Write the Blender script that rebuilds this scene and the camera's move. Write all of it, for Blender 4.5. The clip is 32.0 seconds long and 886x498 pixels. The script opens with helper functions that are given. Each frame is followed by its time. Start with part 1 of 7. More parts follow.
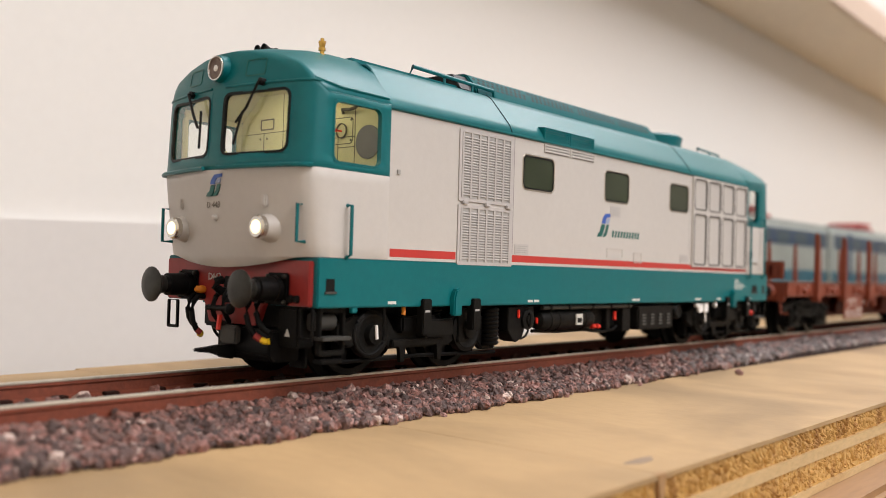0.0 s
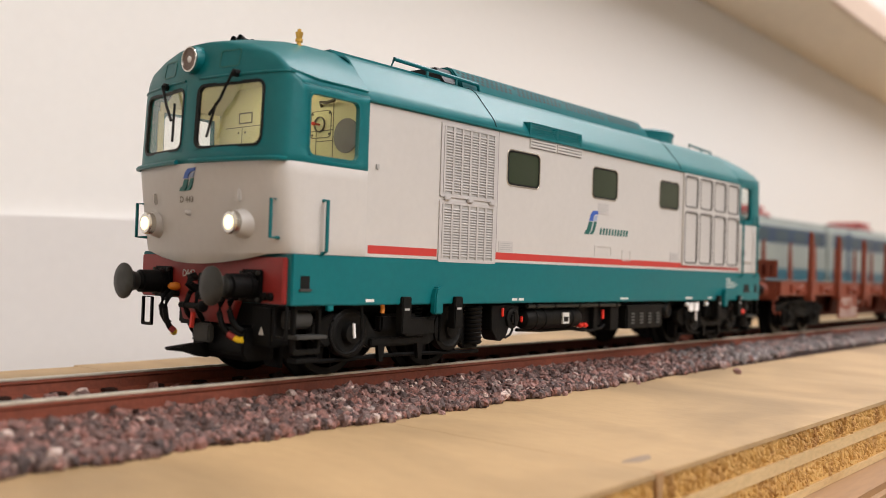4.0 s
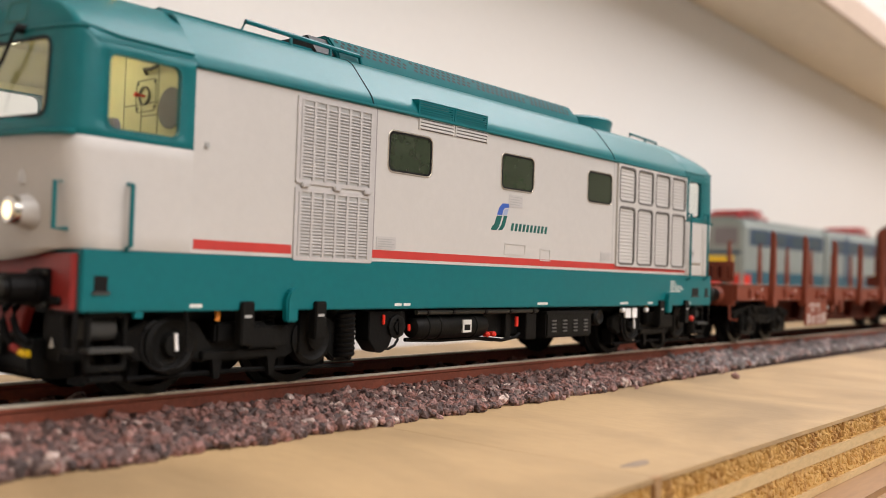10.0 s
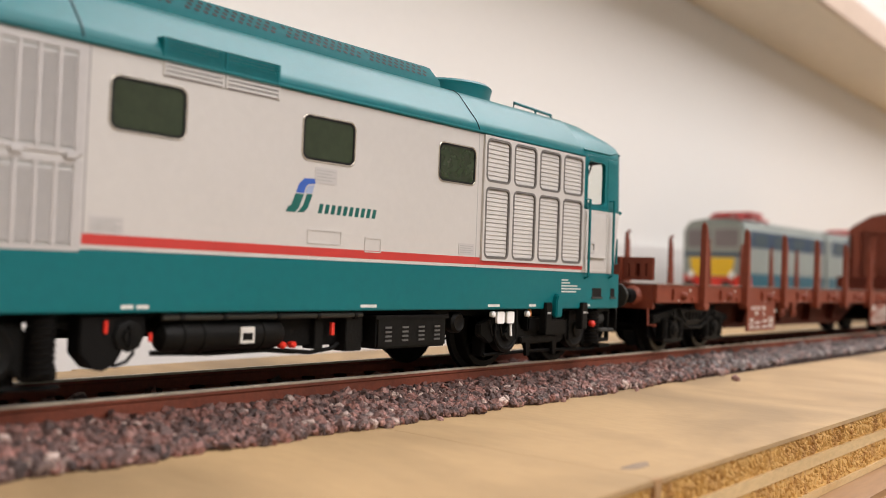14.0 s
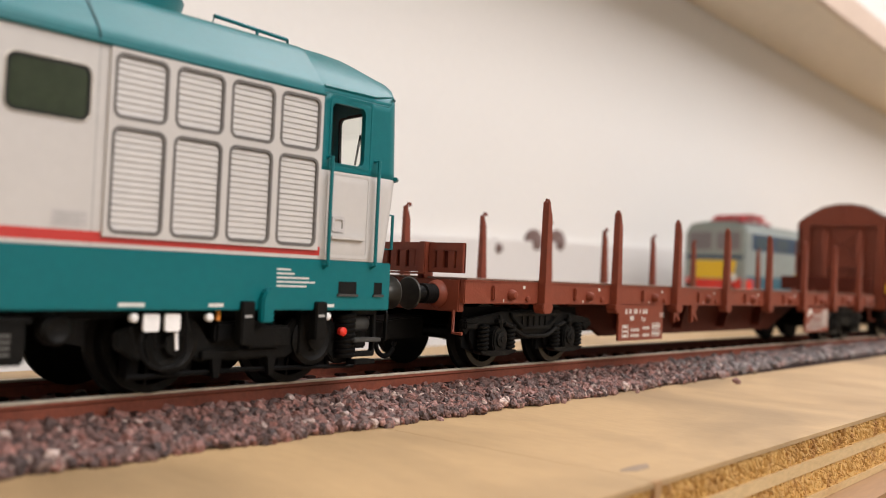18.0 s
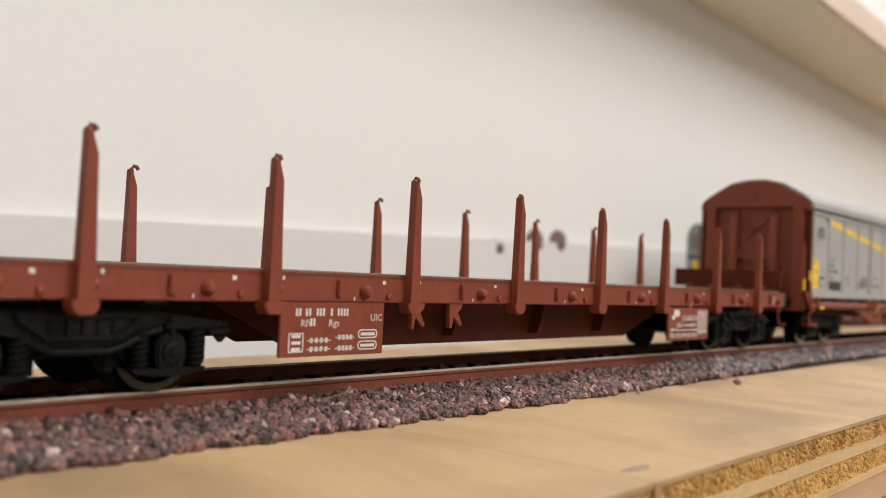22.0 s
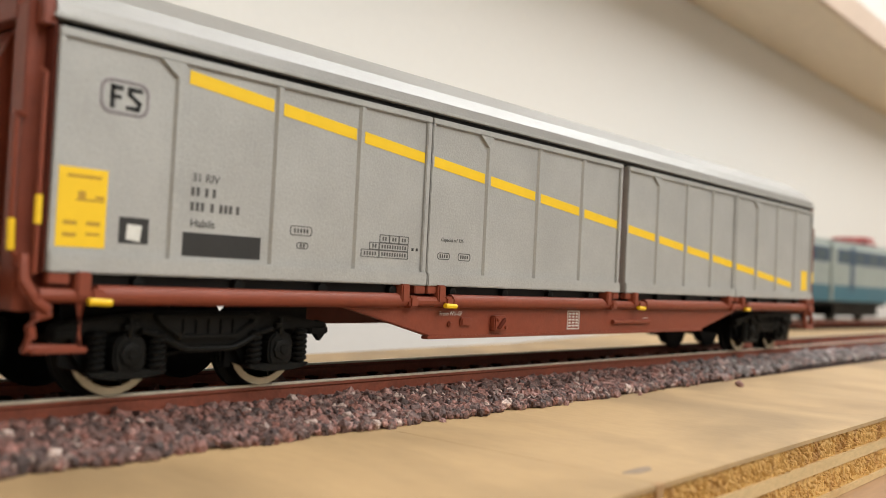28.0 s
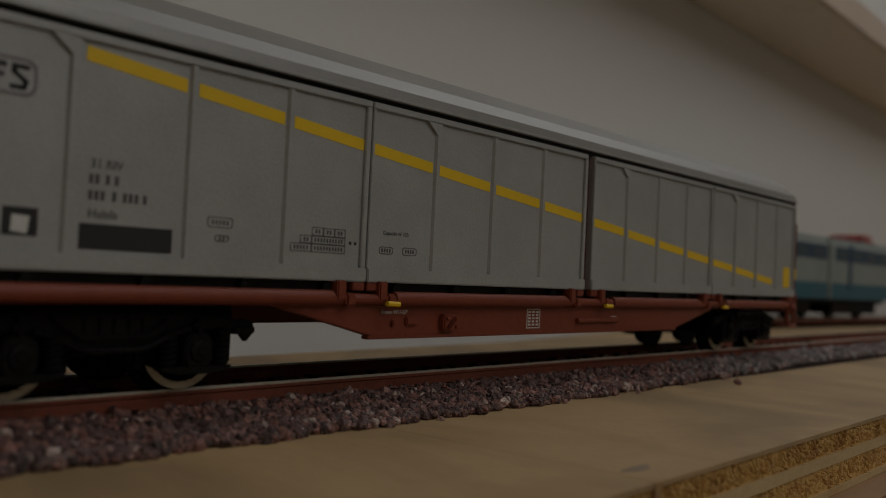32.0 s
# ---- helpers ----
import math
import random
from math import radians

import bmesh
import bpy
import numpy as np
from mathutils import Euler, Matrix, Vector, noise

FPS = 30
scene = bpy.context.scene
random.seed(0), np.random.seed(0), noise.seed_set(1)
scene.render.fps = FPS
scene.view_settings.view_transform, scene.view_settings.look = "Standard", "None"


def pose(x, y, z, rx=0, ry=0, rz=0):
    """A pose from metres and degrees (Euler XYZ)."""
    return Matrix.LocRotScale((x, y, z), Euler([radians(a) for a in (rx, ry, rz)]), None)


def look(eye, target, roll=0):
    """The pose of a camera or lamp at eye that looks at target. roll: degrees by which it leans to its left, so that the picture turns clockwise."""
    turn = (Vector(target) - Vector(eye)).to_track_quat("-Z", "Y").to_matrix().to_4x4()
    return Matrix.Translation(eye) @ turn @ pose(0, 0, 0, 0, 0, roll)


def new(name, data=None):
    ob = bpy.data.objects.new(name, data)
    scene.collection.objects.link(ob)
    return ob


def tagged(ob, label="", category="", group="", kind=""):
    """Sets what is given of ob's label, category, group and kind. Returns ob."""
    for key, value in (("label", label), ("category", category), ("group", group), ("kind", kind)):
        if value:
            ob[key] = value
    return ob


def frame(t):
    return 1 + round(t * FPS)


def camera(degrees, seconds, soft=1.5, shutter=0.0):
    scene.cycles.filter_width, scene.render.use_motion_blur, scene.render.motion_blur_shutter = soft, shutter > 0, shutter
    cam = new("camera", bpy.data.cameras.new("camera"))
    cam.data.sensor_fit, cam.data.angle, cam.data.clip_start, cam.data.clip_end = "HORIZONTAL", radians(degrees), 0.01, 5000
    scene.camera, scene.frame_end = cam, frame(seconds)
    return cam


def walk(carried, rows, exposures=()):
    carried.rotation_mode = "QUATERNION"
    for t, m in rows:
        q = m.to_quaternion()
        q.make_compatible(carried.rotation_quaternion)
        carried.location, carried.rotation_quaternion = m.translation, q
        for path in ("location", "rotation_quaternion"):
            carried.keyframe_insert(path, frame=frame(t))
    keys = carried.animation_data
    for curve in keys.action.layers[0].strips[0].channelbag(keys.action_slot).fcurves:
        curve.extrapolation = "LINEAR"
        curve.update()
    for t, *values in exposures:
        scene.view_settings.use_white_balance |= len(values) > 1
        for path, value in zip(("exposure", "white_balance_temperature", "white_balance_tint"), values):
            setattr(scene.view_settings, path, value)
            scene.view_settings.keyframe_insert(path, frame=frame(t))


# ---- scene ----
# A model railway in 1:87 on a shelf layout. All builders below work in millimetres; MM turns them into metres.
# x runs along the track away from the camera, the train drives towards -x; z = 0 is the top of the baseboard.
import itertools

MM = 0.001
RAIL_TOP = 4.8

EXPO = 0.0
cam = camera(51.5, 32.0, soft=0.6)
cam.data.dof.use_dof = True
cam.data.dof.focus_distance = 0.137
cam.data.dof.aperture_fstop = 26.0
EYE = (0.0, -0.10267, 0.01971)
TILTS = [
    (0, 91.370, -1.602, -49.606),
    (1, 91.341, -1.700, -49.601),
    (2, 91.300, -1.729, -49.631),
    (3, 91.263, -1.748, -49.675),
    (3.5, 91.255, -1.767, -49.675),
    (5.5, 91.184, -1.904, -49.699),
    (6, 91.178, -1.898, -49.714),
    (6.5, 91.193, -1.863, -49.738),
    (7, 91.239, -1.824, -49.780),
    (7.5, 91.310, -1.800, -49.782),
    (8, 91.373, -1.815, -49.746),
    (9, 91.445, -1.872, -49.753),
    (10, 91.510, -1.903, -49.786),
    (11, 91.556, -1.957, -49.834),
    (12, 91.593, -1.964, -49.853),
    (13, 91.636, -1.946, -49.793),
    (14, 91.603, -2.052, -49.757),
    (14.5, 91.587, -2.108, -49.742),
    (16.5, 91.602, -2.413, -49.686),
    (17.5, 91.617, -2.495, -49.675),
    (18.5, 91.620, -2.547, -49.655),
    (19.5, 91.600, -2.653, -49.612),
    (21, 91.608, -2.703, -49.612),
    (22, 91.612, -2.710, -49.610),
    (23, 91.595, -2.776, -49.587),
    (24, 91.631, -2.797, -49.531),
    (25, 91.617, -2.815, -49.466),
    (25.5, 91.602, -2.813, -49.464),
    (27.5, 91.677, -2.841, -49.477),
    (28.5, 91.697, -2.789, -49.487),
    (29.5, 91.684, -2.761, -49.521),
    (30.5, 91.647, -2.751, -49.552),
    (32, 91.602, -2.744, -49.580),
]
# the phone turns a little cooler once the red wagons fill its picture; a fade-out ends the clip
FADE = [(0, EXPO, 6500, 10), (18.3, EXPO, 6500, 10), (20.0, EXPO - 0.1, 6500, 10), (21.0, EXPO - 0.12, 6440, 8.4), (22.5, EXPO - 0.1, 6350, 6), (24.0, EXPO - 0.1, 6350, 5.5), (25.0, EXPO - 0.03, 6350, 5), (28.0, EXPO, 6450, 3), (30.0, EXPO, 6450, 3), (30.5, EXPO - 0.25, 6450, 3), (31.0, EXPO - 0.8, 6450, 3),
        (31.5, EXPO - 1.5, 6450, 3), (32.0, EXPO - 2.6, 6450, 3)]
walk(cam, [(t, pose(*EYE, rx, ry, rz)) for t, rx, ry, rz in TILTS], exposures=FADE)

# how far the train has rolled along x, in millimetres
TRAVEL = [
    (0, 0.0), (0.5, 0.0), (1, 0.0), (1.5, 0.0), (2, 0.0), (2.5, -0.55),
    (3, -1.65), (3.5, -2.79), (4, -4.0), (4.5, -5.4), (5, -6.95), (5.5, -8.59), (6, -10.65), (6.5, -12.57), (7, -15.18),
    (7.5, -17.51), (8, -20.17), (8.5, -22.51), (9, -25.29), (9.5, -27.77), (10, -30.84),
    (10.5, -33.6), (11, -37.33), (11.5, -40.92), (12, -45.28), (12.5, -50.72), (13, -56.81),
    (13.5, -63.2), (14, -71.94), (14.5, -79.5), (15, -87.2), (15.5, -95.0), (16, -103.0), (16.5, -111.0), (17, -119.1), (17.5, -126.5),
    (18, -134.4), (18.5, -141.5), (19, -149.4), (19.5, -156.6), (20, -164.9), (20.5, -174.3),
    (21, -186.1), (21.5, -199.0), (22, -216.3), (22.5, -235.9), (23, -254.6), (23.5, -272.6),
    (24, -292.1), (24.5, -310.8), (25, -331.3), (25.25, -340.3), (25.5, -349.3), (26, -368.4), (26.5, -387.1), (27, -405.0), (27.5, -420.67), (28, -431.56),
    (28.5, -436.22), (29, -440.15), (29.5, -441.91), (30, -442.95), (30.5, -443.25), (31, -443.25),
    (31.5, -443.25), (32, -443.25),
]

# ---- light ----
world = bpy.data.worlds.new("world")
scene.world = world
world.use_nodes = True
world.node_tree.nodes["Background"].inputs[0].default_value = (1.0, 0.93, 0.85, 1)
world.node_tree.nodes["Background"].inputs[1].default_value = 0.35


def area_lamp(name, eye, target, sx, sy, watts, colour):
    data = bpy.data.lights.new(name, "AREA")
    data.shape, data.size, data.size_y, data.energy, data.color = "RECTANGLE", sx, sy, watts, colour
    ob = new(name, data)
    ob.matrix_world = look(eye, target)
    return ob


area_lamp("room_lamp", (0.28, -1.29, 1.18), (0.15, 0.1, 0.0), 1.5, 1.2, 33.5, (1.0, 0.945, 0.935))
area_lamp("ceiling_light_lamp", (1.5, -0.06, 1.56), (1.5, -0.06, 0.0), 1.6, 0.4, 25.0, (0.98, 0.96, 1.0))

# ---- materials ----


def material(name, colour, rough=0.5, metal=0.0, vary=0.12, grain=900.0, blotch=60.0, bump=0.0, bump_scale=2500.0, coat=0.0, second=None, spec=0.5):
    """A painted or moulded surface: base colour with two scales of variation, and fine relief."""
    m = bpy.data.materials.new(name)
    m.use_nodes = True
    nt = m.node_tree
    p = nt.nodes["Principled BSDF"]
    p.inputs["Roughness"].default_value, p.inputs["Metallic"].default_value = rough, metal
    p.inputs["Coat Weight"].default_value = coat
    p.inputs["Specular IOR Level"].default_value = spec
    tc = nt.nodes.new("ShaderNodeTexCoord")
    n1, n2 = nt.nodes.new("ShaderNodeTexNoise"), nt.nodes.new("ShaderNodeTexNoise")
    n1.inputs["Scale"].default_value, n2.inputs["Scale"].default_value = grain, blotch
    n1.inputs["Detail"].default_value, n2.inputs["Detail"].default_value = 4, 5
    add = nt.nodes.new("ShaderNodeMath")
    add.operation = "ADD"
    ramp = nt.nodes.new("ShaderNodeMapRange")
    ramp.inputs[1].default_value, ramp.inputs[2].default_value = 0.7, 1.3
    mix = nt.nodes.new("ShaderNodeMix")
    mix.data_type = "RGBA"
    dark = tuple(c * (1 - vary) for c in colour)
    light = second if second else tuple(min(1, c * (1 + vary)) for c in colour)
    mix.inputs[6].default_value, mix.inputs[7].default_value = (*dark, 1), (*light, 1)
    for n in (n1, n2):
        nt.links.new(tc.outputs["Object"], n.inputs["Vector"])
    nt.links.new(n1.outputs[0], add.inputs[0])
    nt.links.new(n2.outputs[0], add.inputs[1])
    nt.links.new(add.outputs[0], ramp.inputs[0])
    nt.links.new(ramp.outputs[0], mix.inputs[0])
    nt.links.new(mix.outputs[2], p.inputs["Base Color"])
    rr = nt.nodes.new("ShaderNodeMapRange")
    rr.inputs[3].default_value, rr.inputs[4].default_value = max(0.02, rough - 0.06), min(1, rough + 0.08)
    nt.links.new(n2.outputs[0], rr.inputs[0])
    nt.links.new(rr.outputs[0], p.inputs["Roughness"])
    if bump:
        nb, b = nt.nodes.new("ShaderNodeTexNoise"), nt.nodes.new("ShaderNodeBump")
        nb.inputs["Scale"].default_value, nb.inputs["Detail"].default_value = bump_scale, 3
        b.inputs["Strength"].default_value, b.inputs["Distance"].default_value = bump, 0.0003
        nt.links.new(tc.outputs["Object"], nb.inputs["Vector"])
        nt.links.new(nb.outputs[0], b.inputs["Height"])
        nt.links.new(b.outputs[0], p.inputs["Normal"])
    return m


def glass(name, tint, rough=0.02, ior=1.12):
    m = bpy.data.materials.new(name)
    m.use_nodes = True
    p = m.node_tree.nodes["Principled BSDF"]
    p.inputs["Base Color"].default_value = (*tint, 1)
    p.inputs["Transmission Weight"].default_value = 1.0
    p.inputs["Roughness"].default_value = rough
    p.inputs["IOR"].default_value = ior
    return m


def glow(name, colour, strength):
    m = bpy.data.materials.new(name)
    m.use_nodes = True
    p = m.node_tree.nodes["Principled BSDF"]
    p.inputs["Base Color"].default_value = (*colour, 1)
    p.inputs["Emission Color"].default_value = (*colour, 1)
    p.inputs["Emission Strength"].default_value = strength
    return m


GREEN = material("teal_paint", (0.0, 0.125, 0.140), 0.38, vary=0.06, bump=0.07, bump_scale=4200, spec=0.32)
MESHGREEN = material("matt_teal_mesh", (0.0, 0.095, 0.105), 0.65, vary=0.1, spec=0.15)
WHITE = material("off_white_paint", (0.52, 0.505, 0.485), 0.42, vary=0.025, bump=0.04)
GREYP = material("light_grey_paint", (0.46, 0.445, 0.44), 0.45, vary=0.05)
SILL = material("label_grey", (0.36, 0.36, 0.35), 0.5)
RED = material("red_stripe_paint", (0.47, 0.036, 0.03), 0.4, vary=0.04)
OXIDE_RED = material("red_brown_buffer_beam", (0.26, 0.022, 0.019), 0.45)
BLACK = material("black_plastic", (0.004, 0.004, 0.004), 0.5, vary=0.3, bump=0.15, spec=0.12)
DARK = material("dark_grey_plastic", (0.006, 0.006, 0.0056), 0.48, vary=0.3, bump=0.15, spec=0.12)
VENTGREY = material("grey_slot_print", (0.10, 0.10, 0.095), 0.6)
POCKET = material("mid_grey_plastic", (0.055, 0.055, 0.052), 0.6, spec=0.2)
BUFFER = material("blackened_metal", (0.035, 0.035, 0.03), 0.42, metal=0.5, vary=0.3)
CHROME = material("bright_metal_rim", (0.75, 0.73, 0.68), 0.22, metal=1.0)
BRASS = material("brass", (0.62, 0.40, 0.10), 0.3, metal=1.0)
ORANGE = material("orange_plastic", (0.75, 0.25, 0.02), 0.45)
REDPL = material("red_plastic", (0.70, 0.03, 0.015), 0.4)
WHITEPL = material("white_plastic", (0.80, 0.80, 0.80), 0.4)
CREAM = material("yellow_cream_interior", (0.66, 0.60, 0.36), 0.6, vary=0.04)
INKLINE = material("thin_dark_print", (0.12, 0.10, 0.075), 0.6)
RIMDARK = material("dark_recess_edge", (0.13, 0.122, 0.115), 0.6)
DISCINK = material("faded_black_print", (0.075, 0.073, 0.07), 0.6)
DISCGREY = material("grey_print", (0.20, 0.18, 0.19), 0.6)
LAMPCUP = material("dull_reflector", (0.15, 0.105, 0.085), 0.3, vary=0.3, spec=0.3)
DESK = material("blue_grey_desk", (0.16, 0.20, 0.28), 0.5)
CLEAR = glass("clear_glazing", (0.95, 0.97, 0.95))
CLEARFRONT = glass("clear_windscreen", (0.95, 0.97, 0.95), 0.02, 1.5)
PANE = material("dark_green_glazing", (0.022, 0.036, 0.017), 0.16, vary=0.25, spec=0.6)
# real rubber parts, and black sheets that draw the shade in gaps
RUBBER_AND_SHADE = material("black_rubber", (0.005, 0.005, 0.005), 0.45, spec=0.2)
STEEL = material("worn_rail_head", (0.55, 0.52, 0.44), 0.35, metal=0.4, vary=0.2)
RUST = material("red_brown_rail_paint", (0.175, 0.042, 0.020), 0.6, vary=0.25, bump=0.2, grain=1500)
SLEEPER = material("red_brown_sleeper", (0.026, 0.011, 0.008), 0.85, vary=0.3, bump=0.3, spec=0.15)
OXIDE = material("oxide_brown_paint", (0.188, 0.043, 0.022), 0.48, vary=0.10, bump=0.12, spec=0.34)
# darker copy of the oxide paint, with shade put into its colour
OXIDE_AND_SHADE = material("dark_oxide_brown", (0.085, 0.017, 0.009), 0.6, vary=0.15, bump=0.12, spec=0.15)
DECK = material("worn_deck_planks", (0.20, 0.125, 0.09), 0.5, vary=0.25, grain=1600)
SILVER = material("silver_grey_paint", (0.378, 0.378, 0.366), 0.42, metal=0.2, vary=0.09, grain=3200, blotch=160, bump=0.22, bump_scale=3600)
ROOFSILVER = material("dull_silver_roof", (0.30, 0.293, 0.28), 0.38, metal=0.3, vary=0.06, grain=2500, bump=0.2, bump_scale=3000)
YELLOW = material("yellow_print", (0.80, 0.52, 0.012), 0.45, vary=0.03)
PRINTW = material("white_print", (0.60, 0.60, 0.57), 0.5)
PRINTB = material("black_print", (0.018, 0.018, 0.018), 0.5)
BLUEP = material("blue_print", (0.03, 0.10, 0.42), 0.4)
PALEBLUE = material("pale_blue_print", (0.30, 0.36, 0.52), 0.4)
GREENP = material("dark_green_print", (0.0, 0.10, 0.085), 0.4)
WHEELRIM = material("pale_wheel_tread", (0.50, 0.45, 0.34), 0.45, metal=0.3)
WALLP = material("white_wall_paint", (0.80, 0.795, 0.775), 0.85, vary=0.015, grain=300, blotch=9)
FOOTP = material("greyish_white_board", (0.70, 0.685, 0.67), 0.8, vary=0.02, grain=300, blotch=12)
SHELFP = material("beige_shelf_laminate", (0.82, 0.72, 0.56), 0.6, vary=0.05, grain=120, blotch=10)
SHELFEDGE = material("pale_pink_edge_strip", (0.72, 0.58, 0.48), 0.6, vary=0.05, grain=200, blotch=15)
STAIN = material("brown_grey_stain", (0.25, 0.185, 0.13), 0.7, vary=0.3, grain=500)
CEILP = material("ceiling_paint", (0.8, 0.8, 0.82), 0.9, vary=0.01)
# unseen floor and walls: their tones set how much fill light bounces back
FLOORP = material("room_floor", (0.16, 0.13, 0.10), 0.6)
ROOMP = material("beige_room_paint", (0.56, 0.51, 0.45), 0.85, vary=0.02, grain=300, blotch=9)
# unseen west wall, added pale and warm to bounce light onto the cab front
BOUNCEP = material("warm_cream_room_paint", (0.74, 0.66, 0.54), 0.85, vary=0.02, grain=300, blotch=9)
HOOKP = material("brown_hook", (0.17, 0.11, 0.10), 0.5)
OCHRE = material("ochre_print", (0.42, 0.24, 0.02), 0.5)
NAVY = material("dark_blue_paint", (0.022, 0.055, 0.11), 0.4)
TEALBLUE = material("blue_paint", (0.025, 0.11, 0.155), 0.4)
PALEGREY = material("pale_grey_green_paint", (0.27, 0.305, 0.285), 0.45)
SLATE = material("dark_slate_glazing", (0.03, 0.06, 0.075), 0.3)
PANTO = material("red_pantograph_paint", (0.42, 0.03, 0.03), 0.45)


def wood(name, base, dark, scale=40.0, stretch=(0.12, 1.0, 1.0), figure=0.0):
    """Pale plywood: long soft grain, fine fibres and a few darker figure lines."""
    m = bpy.data.materials.new(name)
    m.use_nodes = True
    nt = m.node_tree
    p = nt.nodes["Principled BSDF"]
    p.inputs["Roughness"].default_value = 0.6
    tc, mp = nt.nodes.new("ShaderNodeTexCoord"), nt.nodes.new("ShaderNodeMapping")
    mp.inputs["Scale"].default_value = stretch
    nt.links.new(tc.outputs["Object"], mp.inputs["Vector"])
    big, fine = nt.nodes.new("ShaderNodeTexNoise"), nt.nodes.new("ShaderNodeTexNoise")
    big.inputs["Scale"].default_value, big.inputs["Detail"].default_value, big.inputs["Distortion"].default_value = scale, 4, 1.2
    fine.inputs["Scale"].default_value, fine.inputs["Detail"].default_value = scale * 40, 5
    nt.links.new(mp.outputs[0], big.inputs["Vector"])
    nt.links.new(mp.outputs[0], fine.inputs["Vector"])
    r = nt.nodes.new("ShaderNodeValToRGB")
    r.color_ramp.elements[0].position, r.color_ramp.elements[0].color = 0.28, (*dark, 1)
    r.color_ramp.elements[1].position, r.color_ramp.elements[1].color = 0.52, (*base, 1)
    nt.links.new(big.outputs[0], r.inputs[0])
    mix = nt.nodes.new("ShaderNodeMix")
    mix.data_type, mix.blend_type = "RGBA", "MULTIPLY"
    mix.inputs[0].default_value = 0.16 if figure else 0.35
    fr = nt.nodes.new("ShaderNodeMapRange")
    fr.inputs[1].default_value, fr.inputs[2].default_value, fr.inputs[3].default_value = 0.3, 0.6, 0.6
    nt.links.new(fine.outputs[0], fr.inputs[0])
    nt.links.new(r.outputs[0], mix.inputs[6])
    nt.links.new(fr.outputs[0], mix.inputs[7])
    last = mix
    if figure:
        bl, br, bm = nt.nodes.new("ShaderNodeTexNoise"), nt.nodes.new("ShaderNodeMapRange"), nt.nodes.new("ShaderNodeMix")
        bl.inputs["Scale"].default_value, bl.inputs["Detail"].default_value, bl.inputs["Distortion"].default_value = 26.0, 6, 0.8
        nt.links.new(tc.outputs["Object"], bl.inputs["Vector"])
        br.inputs[1].default_value, br.inputs[2].default_value, br.inputs[3].default_value, br.inputs[4].default_value = 0.36, 0.6, 0.72, 1.04
        nt.links.new(bl.outputs[0], br.inputs[0])
        bm.data_type, bm.blend_type = "RGBA", "MULTIPLY"
        bm.inputs[0].default_value = 1.0
        nt.links.new(mix.outputs[2], bm.inputs[6])
        nt.links.new(br.outputs[0], bm.inputs[7])
        mix = bm
        wv, wr = nt.nodes.new("ShaderNodeTexWave"), nt.nodes.new("ShaderNodeMapRange")
        wv.inputs["Scale"].default_value, wv.inputs["Distortion"].default_value = 8.0, 22.0
        wv.inputs["Detail"].default_value, wv.inputs["Detail Scale"].default_value = 4.0, 0.8
        nt.links.new(mp.outputs[0], wv.inputs["Vector"])
        wr.inputs[1].default_value, wr.inputs[2].default_value, wr.inputs[3].default_value = 0.0, 0.22, 1.0 - figure
        nt.links.new(wv.outputs[1], wr.inputs[0])
        last = nt.nodes.new("ShaderNodeMix")
        last.data_type, last.blend_type = "RGBA", "MULTIPLY"
        last.inputs[0].default_value = 1.0
        nt.links.new(mix.outputs[2], last.inputs[6])
        nt.links.new(wr.outputs[0], last.inputs[7])
    nt.links.new(last.outputs[2], p.inputs["Base Color"])
    b = nt.nodes.new("ShaderNodeBump")
    b.inputs["Strength"].default_value, b.inputs["Distance"].default_value = 0.2, 0.0002
    nt.links.new(fine.outputs[0], b.inputs["Height"])
    nt.links.new(b.outputs[0], p.inputs["Normal"])
    return m


PLY = wood("pale_plywood_face", (0.44, 0.295, 0.145), (0.36, 0.228, 0.10), 22, (1.0, 0.35, 1.0), 0.07)
PLYLIGHT = wood("light_ply_layer", (0.60, 0.43, 0.22), (0.47, 0.29, 0.12), 60, (0.3, 1, 1))
PLYDARK = wood("rough_ply_core", (0.62, 0.38, 0.12), (0.33, 0.15, 0.032), 330, (1, 1, 0.35))
BATTEN = wood("brown_batten", (0.40, 0.24, 0.11), (0.26, 0.13, 0.05), 30)


